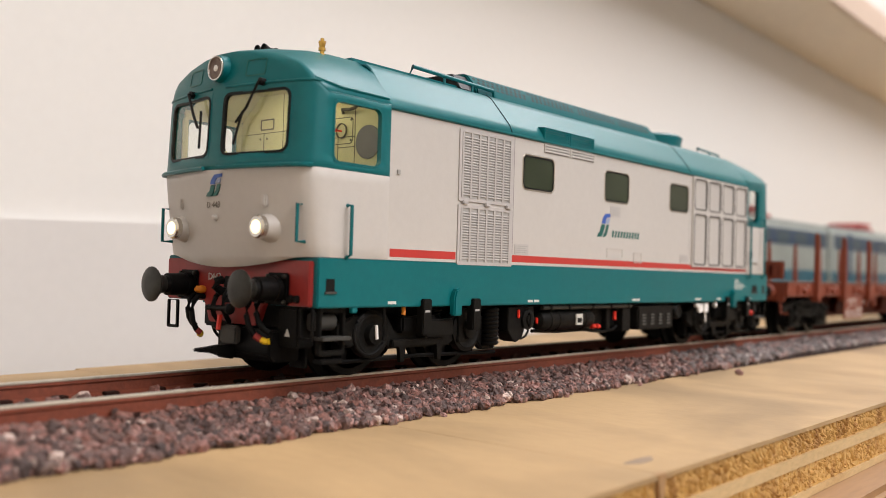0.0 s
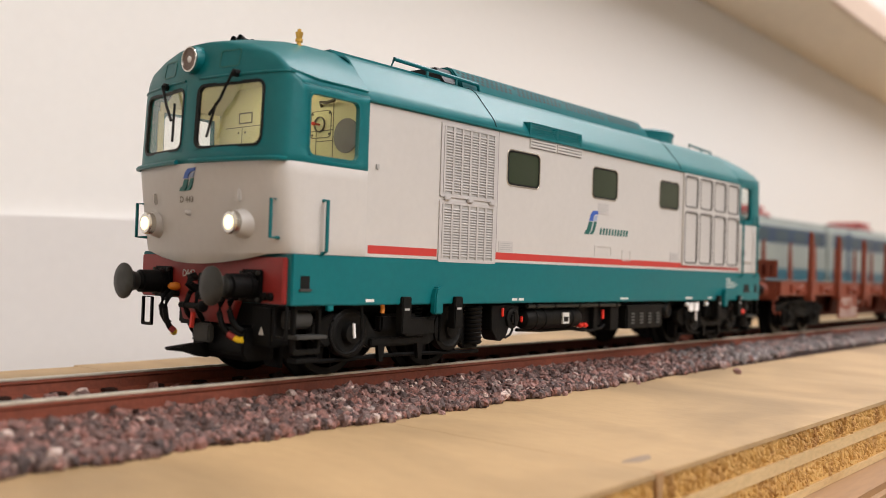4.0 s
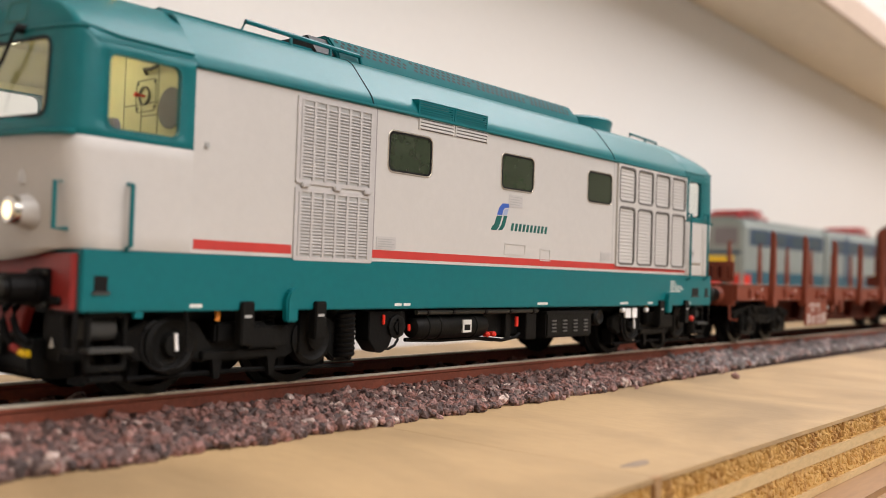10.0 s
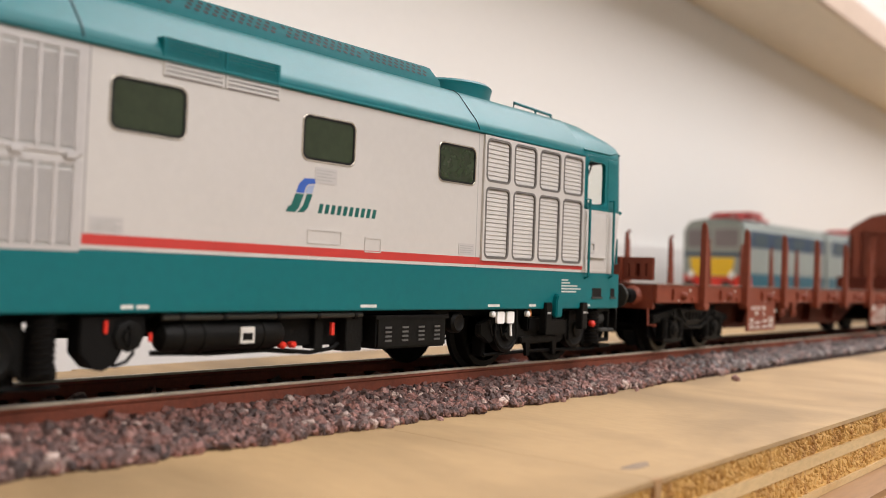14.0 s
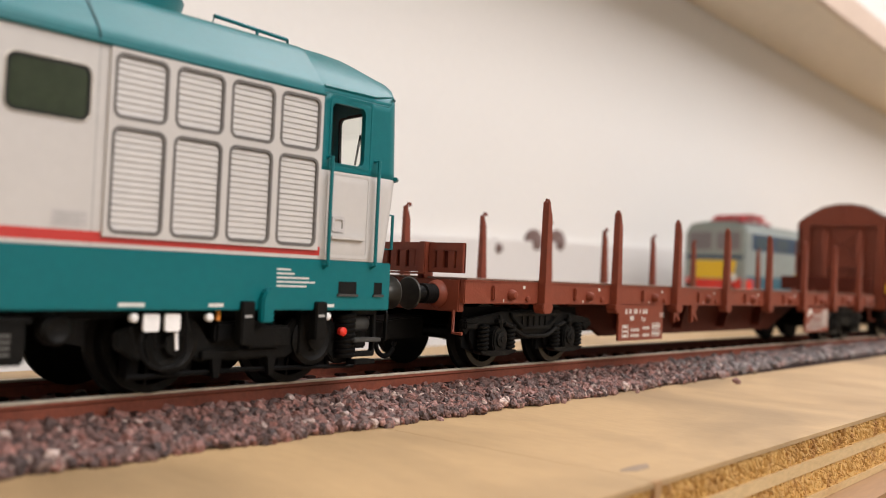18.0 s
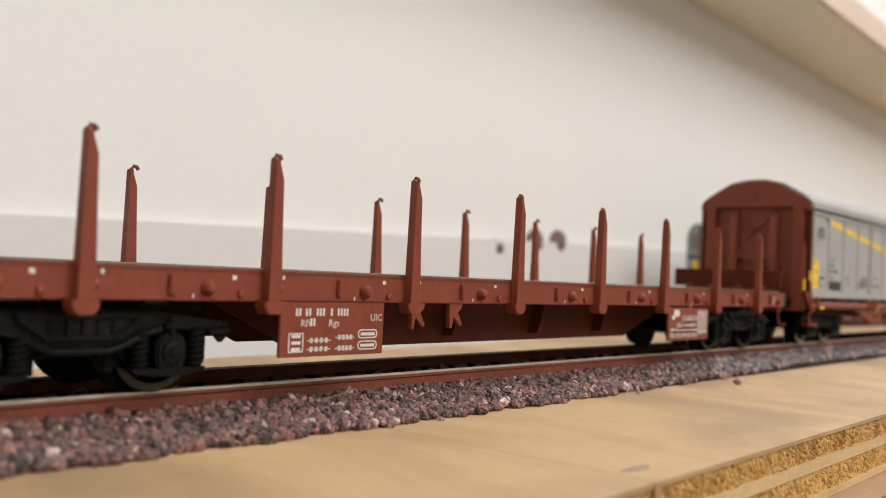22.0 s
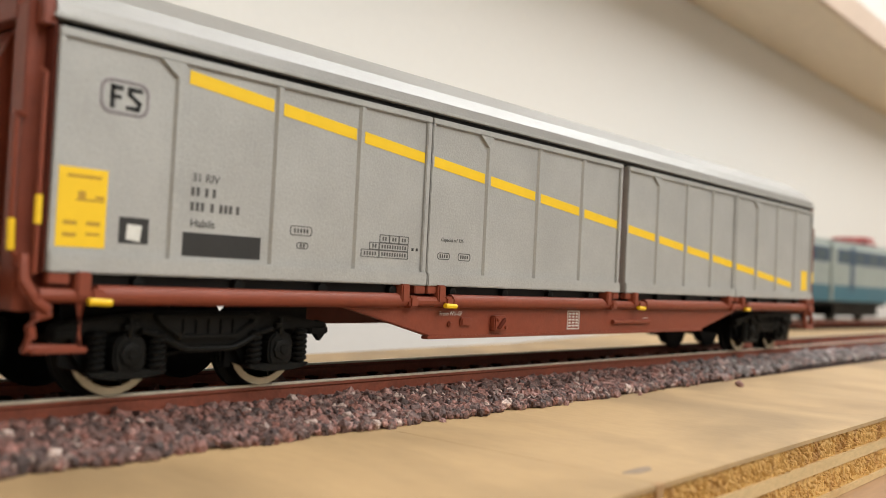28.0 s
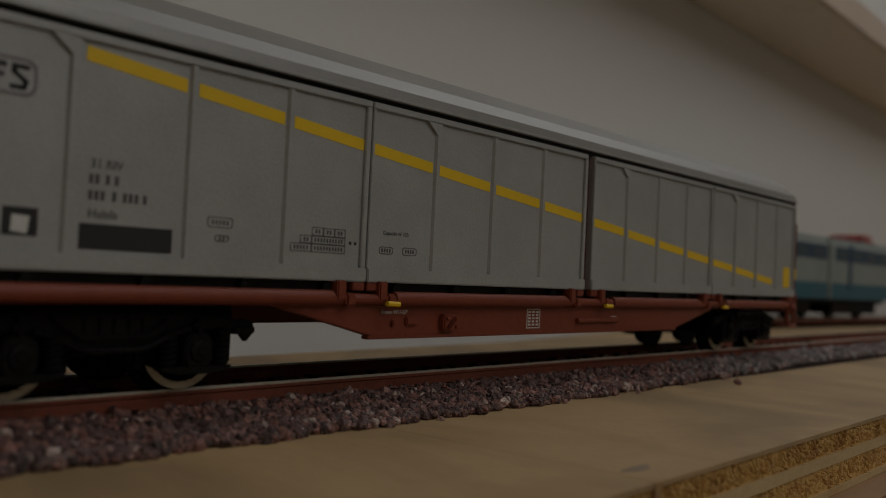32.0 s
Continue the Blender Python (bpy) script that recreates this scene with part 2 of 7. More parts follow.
def stone_material(name, a, b, c):
    m = bpy.data.materials.new(name)
    m.use_nodes = True
    nt = m.node_tree
    p = nt.nodes["Principled BSDF"]
    p.inputs["Roughness"].default_value = 0.6
    geo, r = nt.nodes.new("ShaderNodeNewGeometry"), nt.nodes.new("ShaderNodeValToRGB")
    r.color_ramp.elements[0].color, r.color_ramp.elements[1].color = (*a, 1), (*c, 1)
    r.color_ramp.elements[1].position = 0.985
    for at, col in ((0.5, b), (0.74, (min(1, b[0] * 1.55), b[1] * 1.15, b[2] * 1.05)), (0.9, tuple(v * 2.1 for v in b)), (0.93, tuple(v * 0.6 for v in b))):
        r.color_ramp.elements.new(at).color = (*col, 1)
    nt.links.new(geo.outputs["Random Per Island"], r.inputs[0])
    tc, n, mix = nt.nodes.new("ShaderNodeTexCoord"), nt.nodes.new("ShaderNodeTexNoise"), nt.nodes.new("ShaderNodeMix")
    n.inputs["Scale"].default_value, n.inputs["Detail"].default_value = 2600, 5
    cr = nt.nodes.new("ShaderNodeMapRange")
    cr.inputs[1].default_value, cr.inputs[2].default_value, cr.inputs[3].default_value, cr.inputs[4].default_value = 0.32, 0.68, 0.35, 1.5
    mix.data_type, mix.blend_type = "RGBA", "MULTIPLY"
    mix.inputs[0].default_value = 0.8
    nt.links.new(tc.outputs["Object"], n.inputs["Vector"])
    nt.links.new(n.outputs[0], cr.inputs[0])
    nt.links.new(r.outputs[0], mix.inputs[6])
    nt.links.new(cr.outputs[0], mix.inputs[7])
    nt.links.new(mix.outputs[2], p.inputs["Base Color"])
    bp = nt.nodes.new("ShaderNodeBump")
    bp.inputs["Strength"].default_value, bp.inputs["Distance"].default_value = 0.7, 0.0003
    nt.links.new(n.outputs[0], bp.inputs["Height"])
    nt.links.new(bp.outputs[0], p.inputs["Normal"])
    return m


STONE = stone_material("purple_brown_stone", (0.040, 0.022, 0.0195), (0.145, 0.082, 0.071), (0.53, 0.41, 0.36))
STONEGREY = stone_material("grey_stone", (0.09, 0.075, 0.075), (0.17, 0.145, 0.142), (0.40, 0.36, 0.34))

# ---- builders ----


class Shape:
    """Collects vertices and faces, in millimetres."""

    def __init__(self):
        self.v, self.f = [], []

    def add(self, vs, fs):
        n = len(self.v)
        self.v += [tuple(p) for p in vs]
        self.f += [tuple(n + i for i in q) for q in fs]
        return self

    def box(self, x0, x1, y0, y1, z0, z1):
        vs = [(x, y, z) for x in (x0, x1) for y in (y0, y1) for z in (z0, z1)]
        return self.add(vs, [(0, 1, 3, 2), (4, 6, 7, 5), (0, 4, 5, 1), (2, 3, 7, 6), (0, 2, 6, 4), (1, 5, 7, 3)])

    def prism(self, pts, axis, a, b):
        """A polygon of 2D points, drawn out along an axis from a to b. The points are (y,z), (x,z) or (x,y)."""
        put = {"x": lambda p, s: (s, p[0], p[1]), "y": lambda p, s: (p[0], s, p[1]), "z": lambda p, s: (p[0], p[1], s)}[axis]
        n = len(pts)
        vs = [put(p, a) for p in pts] + [put(p, b) for p in pts]
        fs = [tuple(range(n - 1, -1, -1)), tuple(range(n, 2 * n))] + [(i, (i + 1) % n, n + (i + 1) % n, n + i) for i in range(n)]
        return self.add(vs, fs)

    def ring(self, outer, inner, axis, a, b):
        """A ring between two outlines with equally many points, drawn out along an axis."""
        put = {"x": lambda p, s: (s, p[0], p[1]), "y": lambda p, s: (p[0], s, p[1]), "z": lambda p, s: (p[0], p[1], s)}[axis]
        n = len(outer)
        vs = [put(p, a) for p in outer] + [put(p, a) for p in inner] + [put(p, b) for p in outer] + [put(p, b) for p in inner]
        fs = []
        for i in range(n):
            j = (i + 1) % n
            fs += [(i, j, n + j, n + i), (2 * n + i, 3 * n + i, 3 * n + j, 2 * n + j), (i, 2 * n + i, 2 * n + j, j), (n + i, n + j, 3 * n + j, 3 * n + i)]
        return self.add(vs, fs)

    def cyl(self, c, axis, length, r, n=16, r2=None):
        """A cylinder or cone from c along an axis."""
        r2 = r if r2 is None else r2
        k = "xyz".index(axis)
        vs = []
        for s, rad in ((0, r), (length, r2)):
            for i in range(n):
                w = 2 * math.pi * i / n
                p = [0, 0, 0]
                p[k], p[(k + 1) % 3], p[(k + 2) % 3] = s, rad * math.cos(w), rad * math.sin(w)
                vs.append((c[0] + p[0], c[1] + p[1], c[2] + p[2]))
        fs = [tuple(range(n - 1, -1, -1)), tuple(range(n, 2 * n))] + [(i, (i + 1) % n, n + (i + 1) % n, n + i) for i in range(n)]
        return self.add(vs, fs)

    def lathe(self, c, axis, prof, n=20):
        """A turned body: prof is a list of (along, radius)."""
        k = "xyz".index(axis)
        vs, fs = [], []
        for s, rad in prof:
            for i in range(n):
                w = 2 * math.pi * i / n
                p = [0, 0, 0]
                p[k], p[(k + 1) % 3], p[(k + 2) % 3] = s, rad * math.cos(w), rad * math.sin(w)
                vs.append((c[0] + p[0], c[1] + p[1], c[2] + p[2]))
        for j in range(len(prof) - 1):
            fs += [(j * n + i, j * n + (i + 1) % n, (j + 1) * n + (i + 1) % n, (j + 1) * n + i) for i in range(n)]
        fs += [tuple(range(n - 1, -1, -1)), tuple(range((len(prof) - 1) * n, len(prof) * n))]
        return self.add(vs, fs)

    def tube(self, pts, r, n=6):
        """A bent rod through the points."""
        ps = [Vector(p) for p in pts]
        vs, fs = [], []
        for i, p in enumerate(ps):
            d = (ps[min(i + 1, len(ps) - 1)] - ps[max(i - 1, 0)]).normalized()
            a = d.cross(Vector((0.31, 0.2, 0.93)) if abs(d.z) < 0.9 else Vector((1, 0.1, 0))).normalized()
            b = d.cross(a)
            for j in range(n):
                w = 2 * math.pi * j / n
                vs.append(p + a * r * math.cos(w) + b * r * math.sin(w))
        for i in range(len(ps) - 1):
            fs += [(i * n + j, i * n + (j + 1) % n, (i + 1) * n + (j + 1) % n, (i + 1) * n + j) for j in range(n)]
        fs += [tuple(range(n - 1, -1, -1)), tuple(range((len(ps) - 1) * n, len(ps) * n))]
        return self.add(vs, fs)

    def coil(self, c, r, height, turns, wire):
        pts = [(c[0] + r * math.cos(w), c[1] + r * math.sin(w), c[2] + height * w / (2 * math.pi * turns)) for w in
               [2 * math.pi * i / 12 for i in range(turns * 12 + 1)]]
        return self.tube(pts, wire, 5)

    def grid(self, rows, skip=()):
        m = len(rows[0])
        vs = [p for row in rows for p in row]
        fs = [(j * m + i, j * m + i + 1, (j + 1) * m + i + 1, (j + 1) * m + i) for j in range(len(rows) - 1) for i in range(m - 1) if (i, j) not in skip]
        return self.add(vs, fs)


def mesh_of(name, shape, mat, bevel=0.0, sharp=35, smooth=True, weld=False):
    bm = bmesh.new()
    vs = [bm.verts.new((x * MM, y * MM, z * MM)) for x, y, z in shape.v]
    for q in shape.f:
        if len(set(q)) > 2:
            try:
                bm.faces.new([vs[i] for i in q])
            except ValueError:
                pass
    if weld:
        bmesh.ops.remove_doubles(bm, verts=bm.verts, dist=1e-6)
    loose = [v for v in bm.verts if not v.link_faces]
    bmesh.ops.delete(bm, geom=loose, context="VERTS")
    bmesh.ops.recalc_face_normals(bm, faces=bm.faces)
    if bevel:
        es = [e for e in bm.edges if len(e.link_faces) == 2 and e.calc_face_angle(0) > 0.6]
        bmesh.ops.bevel(bm, geom=es, offset=bevel * MM, segments=2, affect="EDGES", clamp_overlap=True)
    me = bpy.data.meshes.new(name)
    bm.to_mesh(me)
    bm.free()
    if smooth:
        me.polygons.foreach_set("use_smooth", [True] * len(me.polygons))
        me.set_sharp_from_angle(angle=radians(sharp))
    me.materials.append(mat)
    return me


def part(name, shape, mat, parent, label="", bevel=0.0, at=(0, 0, 0), **kw):
    """One mesh object under a thing or a part."""
    ob = new(name, mesh_of(name, shape, mat, bevel, **kw))
    ob.parent = parent
    ob.location = Vector(at) * MM
    return tagged(ob, label)


def piece(name, me, parent, at):
    """One more object on a shared mesh."""
    ob = new(name, me)
    ob.parent = parent
    ob.location = Vector(at) * MM
    return ob


def thing(name, at, label, category, group="", kind="", turn=0.0):
    ob = new(name)
    ob.empty_display_size = 0.01
    ob.location = Vector(at) * MM
    ob.rotation_euler = (0, 0, radians(turn))
    return tagged(ob, label, category, group, kind)


def solo(name, shape, mat, label, category, kind="", group="", bevel=0.0, **kw):
    """A thing that is one mesh."""
    return tagged(new(name, mesh_of(name, shape, mat, bevel, **kw)), label, category, group, kind)


def rounded(x0, x1, z0, z1, r, n=4):
    """The outline of a rectangle with round corners."""
    out = []
    for cx, cz, a in ((x1 - r, z1 - r, 0), (x0 + r, z1 - r, 90), (x0 + r, z0 + r, 180), (x1 - r, z0 + r, 270)):
        for i in range(n + 1):
            w = radians(a + 90 * i / n)
            out.append((cx + r * math.cos(w), cz + r * math.sin(w)))
    return out


def lettering(name, text, size, at, mat, parent, turn=(90, 0, 0), shear=0.0, label=""):
    """Raised print with the built-in font; size is the height of a capital in millimetres."""
    cu = bpy.data.curves.new(name, "FONT")
    cu.body, cu.size, cu.extrude, cu.shear, cu.resolution_u = text, size * 1.4 * MM, 0.01 * MM, shear, 2
    tmp = bpy.data.objects.new(name, cu)
    scene.collection.objects.link(tmp)
    me = bpy.data.meshes.new_from_object(tmp.evaluated_get(bpy.context.evaluated_depsgraph_get()))
    bpy.data.objects.remove(tmp)
    me.materials.clear()
    me.materials.append(mat)
    ob = new(name, me)
    ob.parent = parent
    ob.location = Vector(at) * MM
    ob.rotation_euler = [radians(a) for a in turn]
    return tagged(ob, label)


# ---- the room ----
ROOM = dict(x0=-1200, x1=2400, y0=-1900, y1=150, z0=-900, z1=1600)


def build_room():
    r = ROOM
    solo("wall_north", Shape().box(r["x0"], r["x1"], 150, 250, r["z0"], r["z1"]), WALLP, "white painted wall behind the layout", "wall", "structure")
    # unseen walls and floor, added to close the room and shape its fill
    solo("wall_south", Shape().box(r["x0"], r["x1"], r["y0"] - 100, r["y0"], r["z0"], r["z1"]), ROOMP, "unseen beige wall added to close the room", "wall", "structure")
    solo("wall_west", Shape().box(r["x0"] - 100, r["x0"], r["y0"], 150, r["z0"], r["z1"]), BOUNCEP, "unseen warm cream wall added to bounce light", "wall", "structure")
    solo("wall_east", Shape().box(r["x1"], r["x1"] + 100, r["y0"], 150, r["z0"], r["z1"]), ROOMP, "unseen beige wall added to close the room", "wall", "structure")
    solo("ceiling", Shape().box(r["x0"], r["x1"], r["y0"], 150, r["z1"], r["z1"] + 50), CEILP, "plain white ceiling of the room", "ceiling", "structure")
    solo("floor", Shape().box(r["x0"], r["x1"], r["y0"], 150, r["z0"] - 50, r["z0"]), FLOORP, "unseen plain brown floor added to close the room", "floor", "structure")
    # a low strip along the foot of the wall, slightly greyer than the wall
    solo("backboard", Shape().prism([(-300, -40), (1600, -40), (1600, 62), (390, 38.5), (110, 30.5), (-300, 24)], "y", 147, 149.9), FOOTP,
         "low greyish white strip along the foot of the wall", "board", "structure")
    # the shelf over the layout
    shelf = thing("wall_shelf", (0, 150, 193.5), "beige laminated wooden shelf fixed to the wall", "shelf")
    part("board", Shape().box(-400, 2000, -65, -0.2, 0, 18), SHELFP, shelf, "beige laminate board", bevel=0.8)
    part("edge_strip", Shape().box(-400, 2000, -67, -65.05, 0.3, 17.7), SHELFEDGE, shelf, "pale edge strip", bevel=0.4)
    # brown hooks on the wall
    for x, z, r in ((332, 33, 0.9), (362, 37, 1.4), (382, 38, 1.4)):
        h = thing("wall_hook", (x, 149.9, z), "small brown round wall hook", "hook", "wall hooks")
        part("base", Shape().lathe((0, 0, 0), "y", [(0, 4.6 * r), (-1, 4.8 * r), (-2.2, 4.4 * r), (-2.6, 3.0 * r)], 14), HOOKP, h)
        part("knob", Shape().lathe((0, -2.5, 0), "y", [(0, 2.8 * r), (-1.2, 2.4 * r), (-2.0, 1.4 * r), (-2.3, 0.5 * r)], 12), HOOKP, h)


def build_baseboard():
    front = -59.8
    t = thing("baseboard", (0, 0, 0), "pale plywood baseboard with a rough sawn front edge", "baseboard", kind="structure")
    # two boards butt at x = 88; each has layers
    layers = [(-0.55, 0.0, 0.0, PLY, "plywood_face"), (-3.6, -0.55, 0.5, PLYDARK, "core_layer"), (-5.1, -3.6, 0.0, PLYLIGHT, "light_layer"),
              (-8.6, -5.1, 0.4, PLYDARK, "core_layer"), (-9.6, -8.6, 0.0, PLYLIGHT, "light_layer")]
    for a, b in ((-400, 84.96), (85.04, 1200)):
        outline = [(a, front), (b, front)]
        if a < 0:
            outline += [(b, 55), (a, 55)]
        else:
            outline += [(b, 146), (430, 118), (330, 85), (232, 66), (97, 57.5), (a, 57.2)]
        for z0, z1, inset, mat, nm in layers:
            o = [(x, y + inset if y == front else y) for x, y in outline]
            part(nm, Shape().prism(o, "z", z0, z1), mat, t, smooth=False)
    # torn fibres along the sawn core layers
    rnd = random.Random(7)
    for z0, z1 in ((-3.6, -0.55), (-8.6, -5.1)):
        s = Shape()
        for i in range(4200):
            x = -10 + 330 * (i / 4200) ** 1.4 + rnd.uniform(-0.4, 0.4)
            if 84.4 < x < 85.8:
                continue
            h = rnd.uniform(0.2, 0.8) if i % 5 else rnd.uniform(0.6, 1.8)
            zc = rnd.uniform(z0 + h / 2, z1 - h / 2 + 0.01)
            w, d, lean = rnd.uniform(0.07, 0.22), rnd.uniform(0.1, 0.6), rnd.uniform(-0.4, 0.4)
            y1 = front + 0.52
            s.add([(x - w, y1, zc - h / 2), (x + w, y1, zc - h / 2), (x + w + lean, y1, zc + h / 2), (x - w + lean, y1, zc + h / 2),
                   (x - w * 0.3, y1 - d, zc - h * 0.3), (x + w * 0.5 + lean * 0.6, y1 - d * rnd.uniform(0.5, 1), zc + h * 0.3)],
                  [(0, 1, 4), (1, 2, 5), (1, 5, 4), (2, 3, 5), (3, 0, 4), (3, 4, 5)])
        tagged(part("sawn_fibres", s, PLYDARK, t, "rough torn fibres of the sawn edge", smooth=False), kind="stuff")
    part("edge_chip", Shape().prism([(84.2, 0.02), (85.9, 0.02), (85.6, -2.2), (85.3, -4.5), (84.7, -4.5), (84.5, -1.8)], "y", front + 0.62, front - 0.12), BATTEN, t, "dark chipped joint of the two boards")
    b = thing("front_batten", (0, 0, 0), "brown wooden batten under the baseboard", "batten", kind="structure")
    part("batten", Shape().box(-400, 1200, -66, -20, -40, -9.65), BATTEN, b, bevel=1.0)


# ---- tracks ----


def rail_profile(y):
    """Foot, web and head of a rail whose inner head edge lies at y, towards +1 or -1."""
    s = 1 if y > 0 else -1
    c = abs(y) + 0.5
    pts = [(-1.1, 0), (1.1, 0), (1.1, 0.25), (0.25, 0.55), (0.25, 1.75), (0.5, 1.95), (0.5, 2.3), (-0.5, 2.3), (-0.5, 1.95), (-0.25, 1.75), (-0.25, 0.55), (-1.1, 0.25)]
    return [(s * (c + p[0]), p[1]) for p in pts]


def build_track(at, turn, x0, x1, label):
    t = thing("railway_track", at, label, "track", "model tracks", turn=turn)
    for y in (8.25, -8.25):
        r = part("rail", Shape().prism([(a, 2.2 + b) for a, b in rail_profile(y)], "x", x0, x1), RUST, t, "rail with red-brown painted flanks")
        c = y + (0.5 if y > 0 else -0.5)
        part("rail_head", Shape().box(x0, x1, c - 0.46, c + 0.46, 4.5, 4.8), STEEL, r, "worn grey metal running surface", bevel=0.1)
    me = mesh_of("sleeper", Shape().box(-1.5, 1.5, -15, 15, 0.2, 2.2), SLEEPER, 0.15)
    ch = mesh_of("rail_chair", Shape().box(-0.9, 0.9, -0.7, 0.7, 0, 0.7), SLEEPER, 0.1)
    x = x0 + 3
    while x < x1:
        s = piece("sleeper", me, t, (x, 0, 0))
        if -20 < x < 330:
            for y in (-10.2, -7.4, 7.4, 10.2):
                piece("rail_chair", ch, s, (0, y, 2.2))
        x += 6.9
    return t


def stones(name, xs, ys, tops, sizes, mat, label, seed):
    """Loose gravel in one mesh: each stone is an uneven eight-cornered lump."""
    rng = np.random.default_rng(seed)
    n = len(xs)
    g = 0.62
    base = np.array([(0, s * 1.0, q * g) for s in (-1, 1) for q in (-1, 1)] + [(s * 1.0, q * g, 0) for s in (-1, 1) for q in (-1, 1)] + [(q * g, 0, s * 1.0) for s in (-1, 1) for q in (-1, 1)], float)
    near = [[j for j in range(12) if j != i and np.linalg.norm(base[i] - base[j]) < 1.4] for i in range(12)]
    tri = []
    for i, j, k in itertools.combinations(range(12), 3):
        if j in near[i] and k in near[i] and k in near[j]:
            out = np.dot(np.cross(base[j] - base[i], base[k] - base[i]), base[i] + base[j] + base[k]) > 0
            tri.append((i, j, k) if out else (i, k, j))
    tri = np.array(tri)
    v = base[None] * 1.15 + rng.normal(0, 0.2, (n, 12, 3))
    v *= np.array(sizes)[:, None, None] * rng.uniform(0.7, 1.25, (n, 1, 3))
    q = rng.normal(size=(n, 4))
    q /= np.linalg.norm(q, axis=1)[:, None]
    w, x, y, z = q.T
    rot = np.stack([1 - 2 * (y * y + z * z), 2 * (x * y - z * w), 2 * (x * z + y * w), 2 * (x * y + z * w), 1 - 2 * (x * x + z * z), 2 * (y * z - x * w),
                    2 * (x * z - y * w), 2 * (y * z + x * w), 1 - 2 * (x * x + y * y)], 1).reshape(n, 3, 3)
    v = np.einsum("nij,nkj->nki", rot, v)
    v += np.stack([xs, ys, tops], 1)[:, None, :]
    f = (tri[None] + 12 * np.arange(n)[:, None, None]).reshape(-1, 3)
    me = bpy.data.meshes.new(name)
    me.from_pydata((v.reshape(-1, 3) * MM).tolist(), [], f.tolist())
    me.materials.append(mat)
    return tagged(new(name, me), label, "gravel", kind="stuff")


def shoulder(y):
    """Height of the ballast beside the track."""
    a = abs(y)
    return 2.1 if a < 13 else max(0.0, 2.1 * (20.8 - a) / 7.8)


def build_ballast():
    rng = np.random.default_rng(11)
    bed = [(-20, 0.02), (-13, 1.2), (13, 1.2), (20, 0.02)]
    solo("ballast_bed", Shape().prism(bed, "x", -250, 1000), SLEEPER, "dark glued bed under the gravel", "ballast", "structure")
    # brown gravel, densest near the camera; grey gravel further on
    def scatter(n, xa, xb, ya, yb):
        xs, ys = rng.uniform(xa, xb, n), rng.uniform(ya, yb, n)
        if yb < 0:
            ys = yb + (ys - yb) * np.clip(1.0 - (xs - 120) * 0.0022, 0.72, 1.0)
        ys += np.where(ys < -18, np.sin(xs * 0.35) * 0.6 + np.sin(xs * 1.3) * 0.4, 0)
        return xs, ys
    xs, ys = scatter(30000, 10, 215, -21.3, -9.9)
    keep = (xs < 170 + rng.uniform(0, 45, len(xs)))
    xs, ys = xs[keep], ys[keep]
    size = rng.gamma(6, 0.053, len(xs)).clip(0.15, 0.72)
    zs = np.array([shoulder(y) for y in ys]) * rng.uniform(0.5, 1.0, len(xs)) + 0.25 + rng.uniform(0, 0.5, len(xs))
    stones("ballast_gravel", xs, ys, zs, size, STONE, "purple-brown crushed stone ballast beside the rail", 3)
    xs, ys = scatter(1500, 10, 215, -7.2, 7.2)
    stones("ballast_gravel", xs, ys, rng.uniform(1.2, 2.2, len(xs)), rng.gamma(9, 0.06, len(xs)).clip(0.25, 0.9), STONE, "purple-brown crushed stone between the rails", 4)
    xs, ys = scatter(2200, 10, 330, 10.0, 20.3)
    stones("ballast_gravel", xs, ys, np.array([shoulder(y) for y in ys]) * 0.8 + 0.3, rng.gamma(9, 0.062, len(xs)).clip(0.25, 0.9), STONE,
           "purple-brown crushed stone behind the track", 5)
    xs, ys = scatter(12000, 172, 700, -21.0, -9.9)
    keep = (xs > 172 + rng.uniform(0, 45, len(xs)))
    xs, ys = xs[keep], ys[keep]
    zs = np.array([shoulder(y) for y in ys]) * rng.uniform(0.6, 1.0, len(xs)) + 0.3 + rng.uniform(0, 0.4, len(xs))
    stones("ballast_gravel", xs, ys, zs, rng.gamma(9, 0.062, len(xs)).clip(0.25, 0.95), STONEGREY, "grey crushed stone ballast beside the rail", 6)
    # stray grains on the board
    for i, (x, y, r) in enumerate(((184.5, -26.6, 0.65), (195.5, -19.6, 0.65), (119.5, -21.6, 0.4), (126, -22.3, 0.35), (95.5, -22.2, 0.35), (150, -22.5, 0.45), (143, -21.5, 0.5))):
        ob = stones("pebble", [0.0], [0.0], [0.0], [r], STONE, "single stray ballast grain on the plywood", 30 + i)
        ob["kind"], ob["category"] = "", "pebble"
        del ob["kind"]
        ob["group"] = "stray grains"
        ob.location = Vector((x, y, r * 0.72)) * MM
    # dark stain near the board joint
    st = Shape()
    pts = [(89.3 + 2.6 * math.cos(w) * (1 + 0.25 * math.sin(3 * w)), -55.2 + 1.0 * math.sin(w) * (1 + 0.2 * math.cos(2 * w))) for w in [2 * math.pi * i / 18 for i in range(18)]]
    st.prism(pts, "z", 0.0, 0.02)
    solo("glue_stain", st, STAIN, "dark grey glue stain on the plywood", "stain")


build_room()
build_baseboard()
build_track((0, 0, 0), 0.0, -250, 1000, "model railway track with red-brown rails on ballast")
build_track((437, 91.5, 0), -3.0, -20, 500, "second model track behind the train")
build_ballast()

# ---- the diesel locomotive ----
LOCO_AT = (77.8, 0, RAIL_TOP)
LEN = 147.4          # over the buffer beams
HALF = 16.3


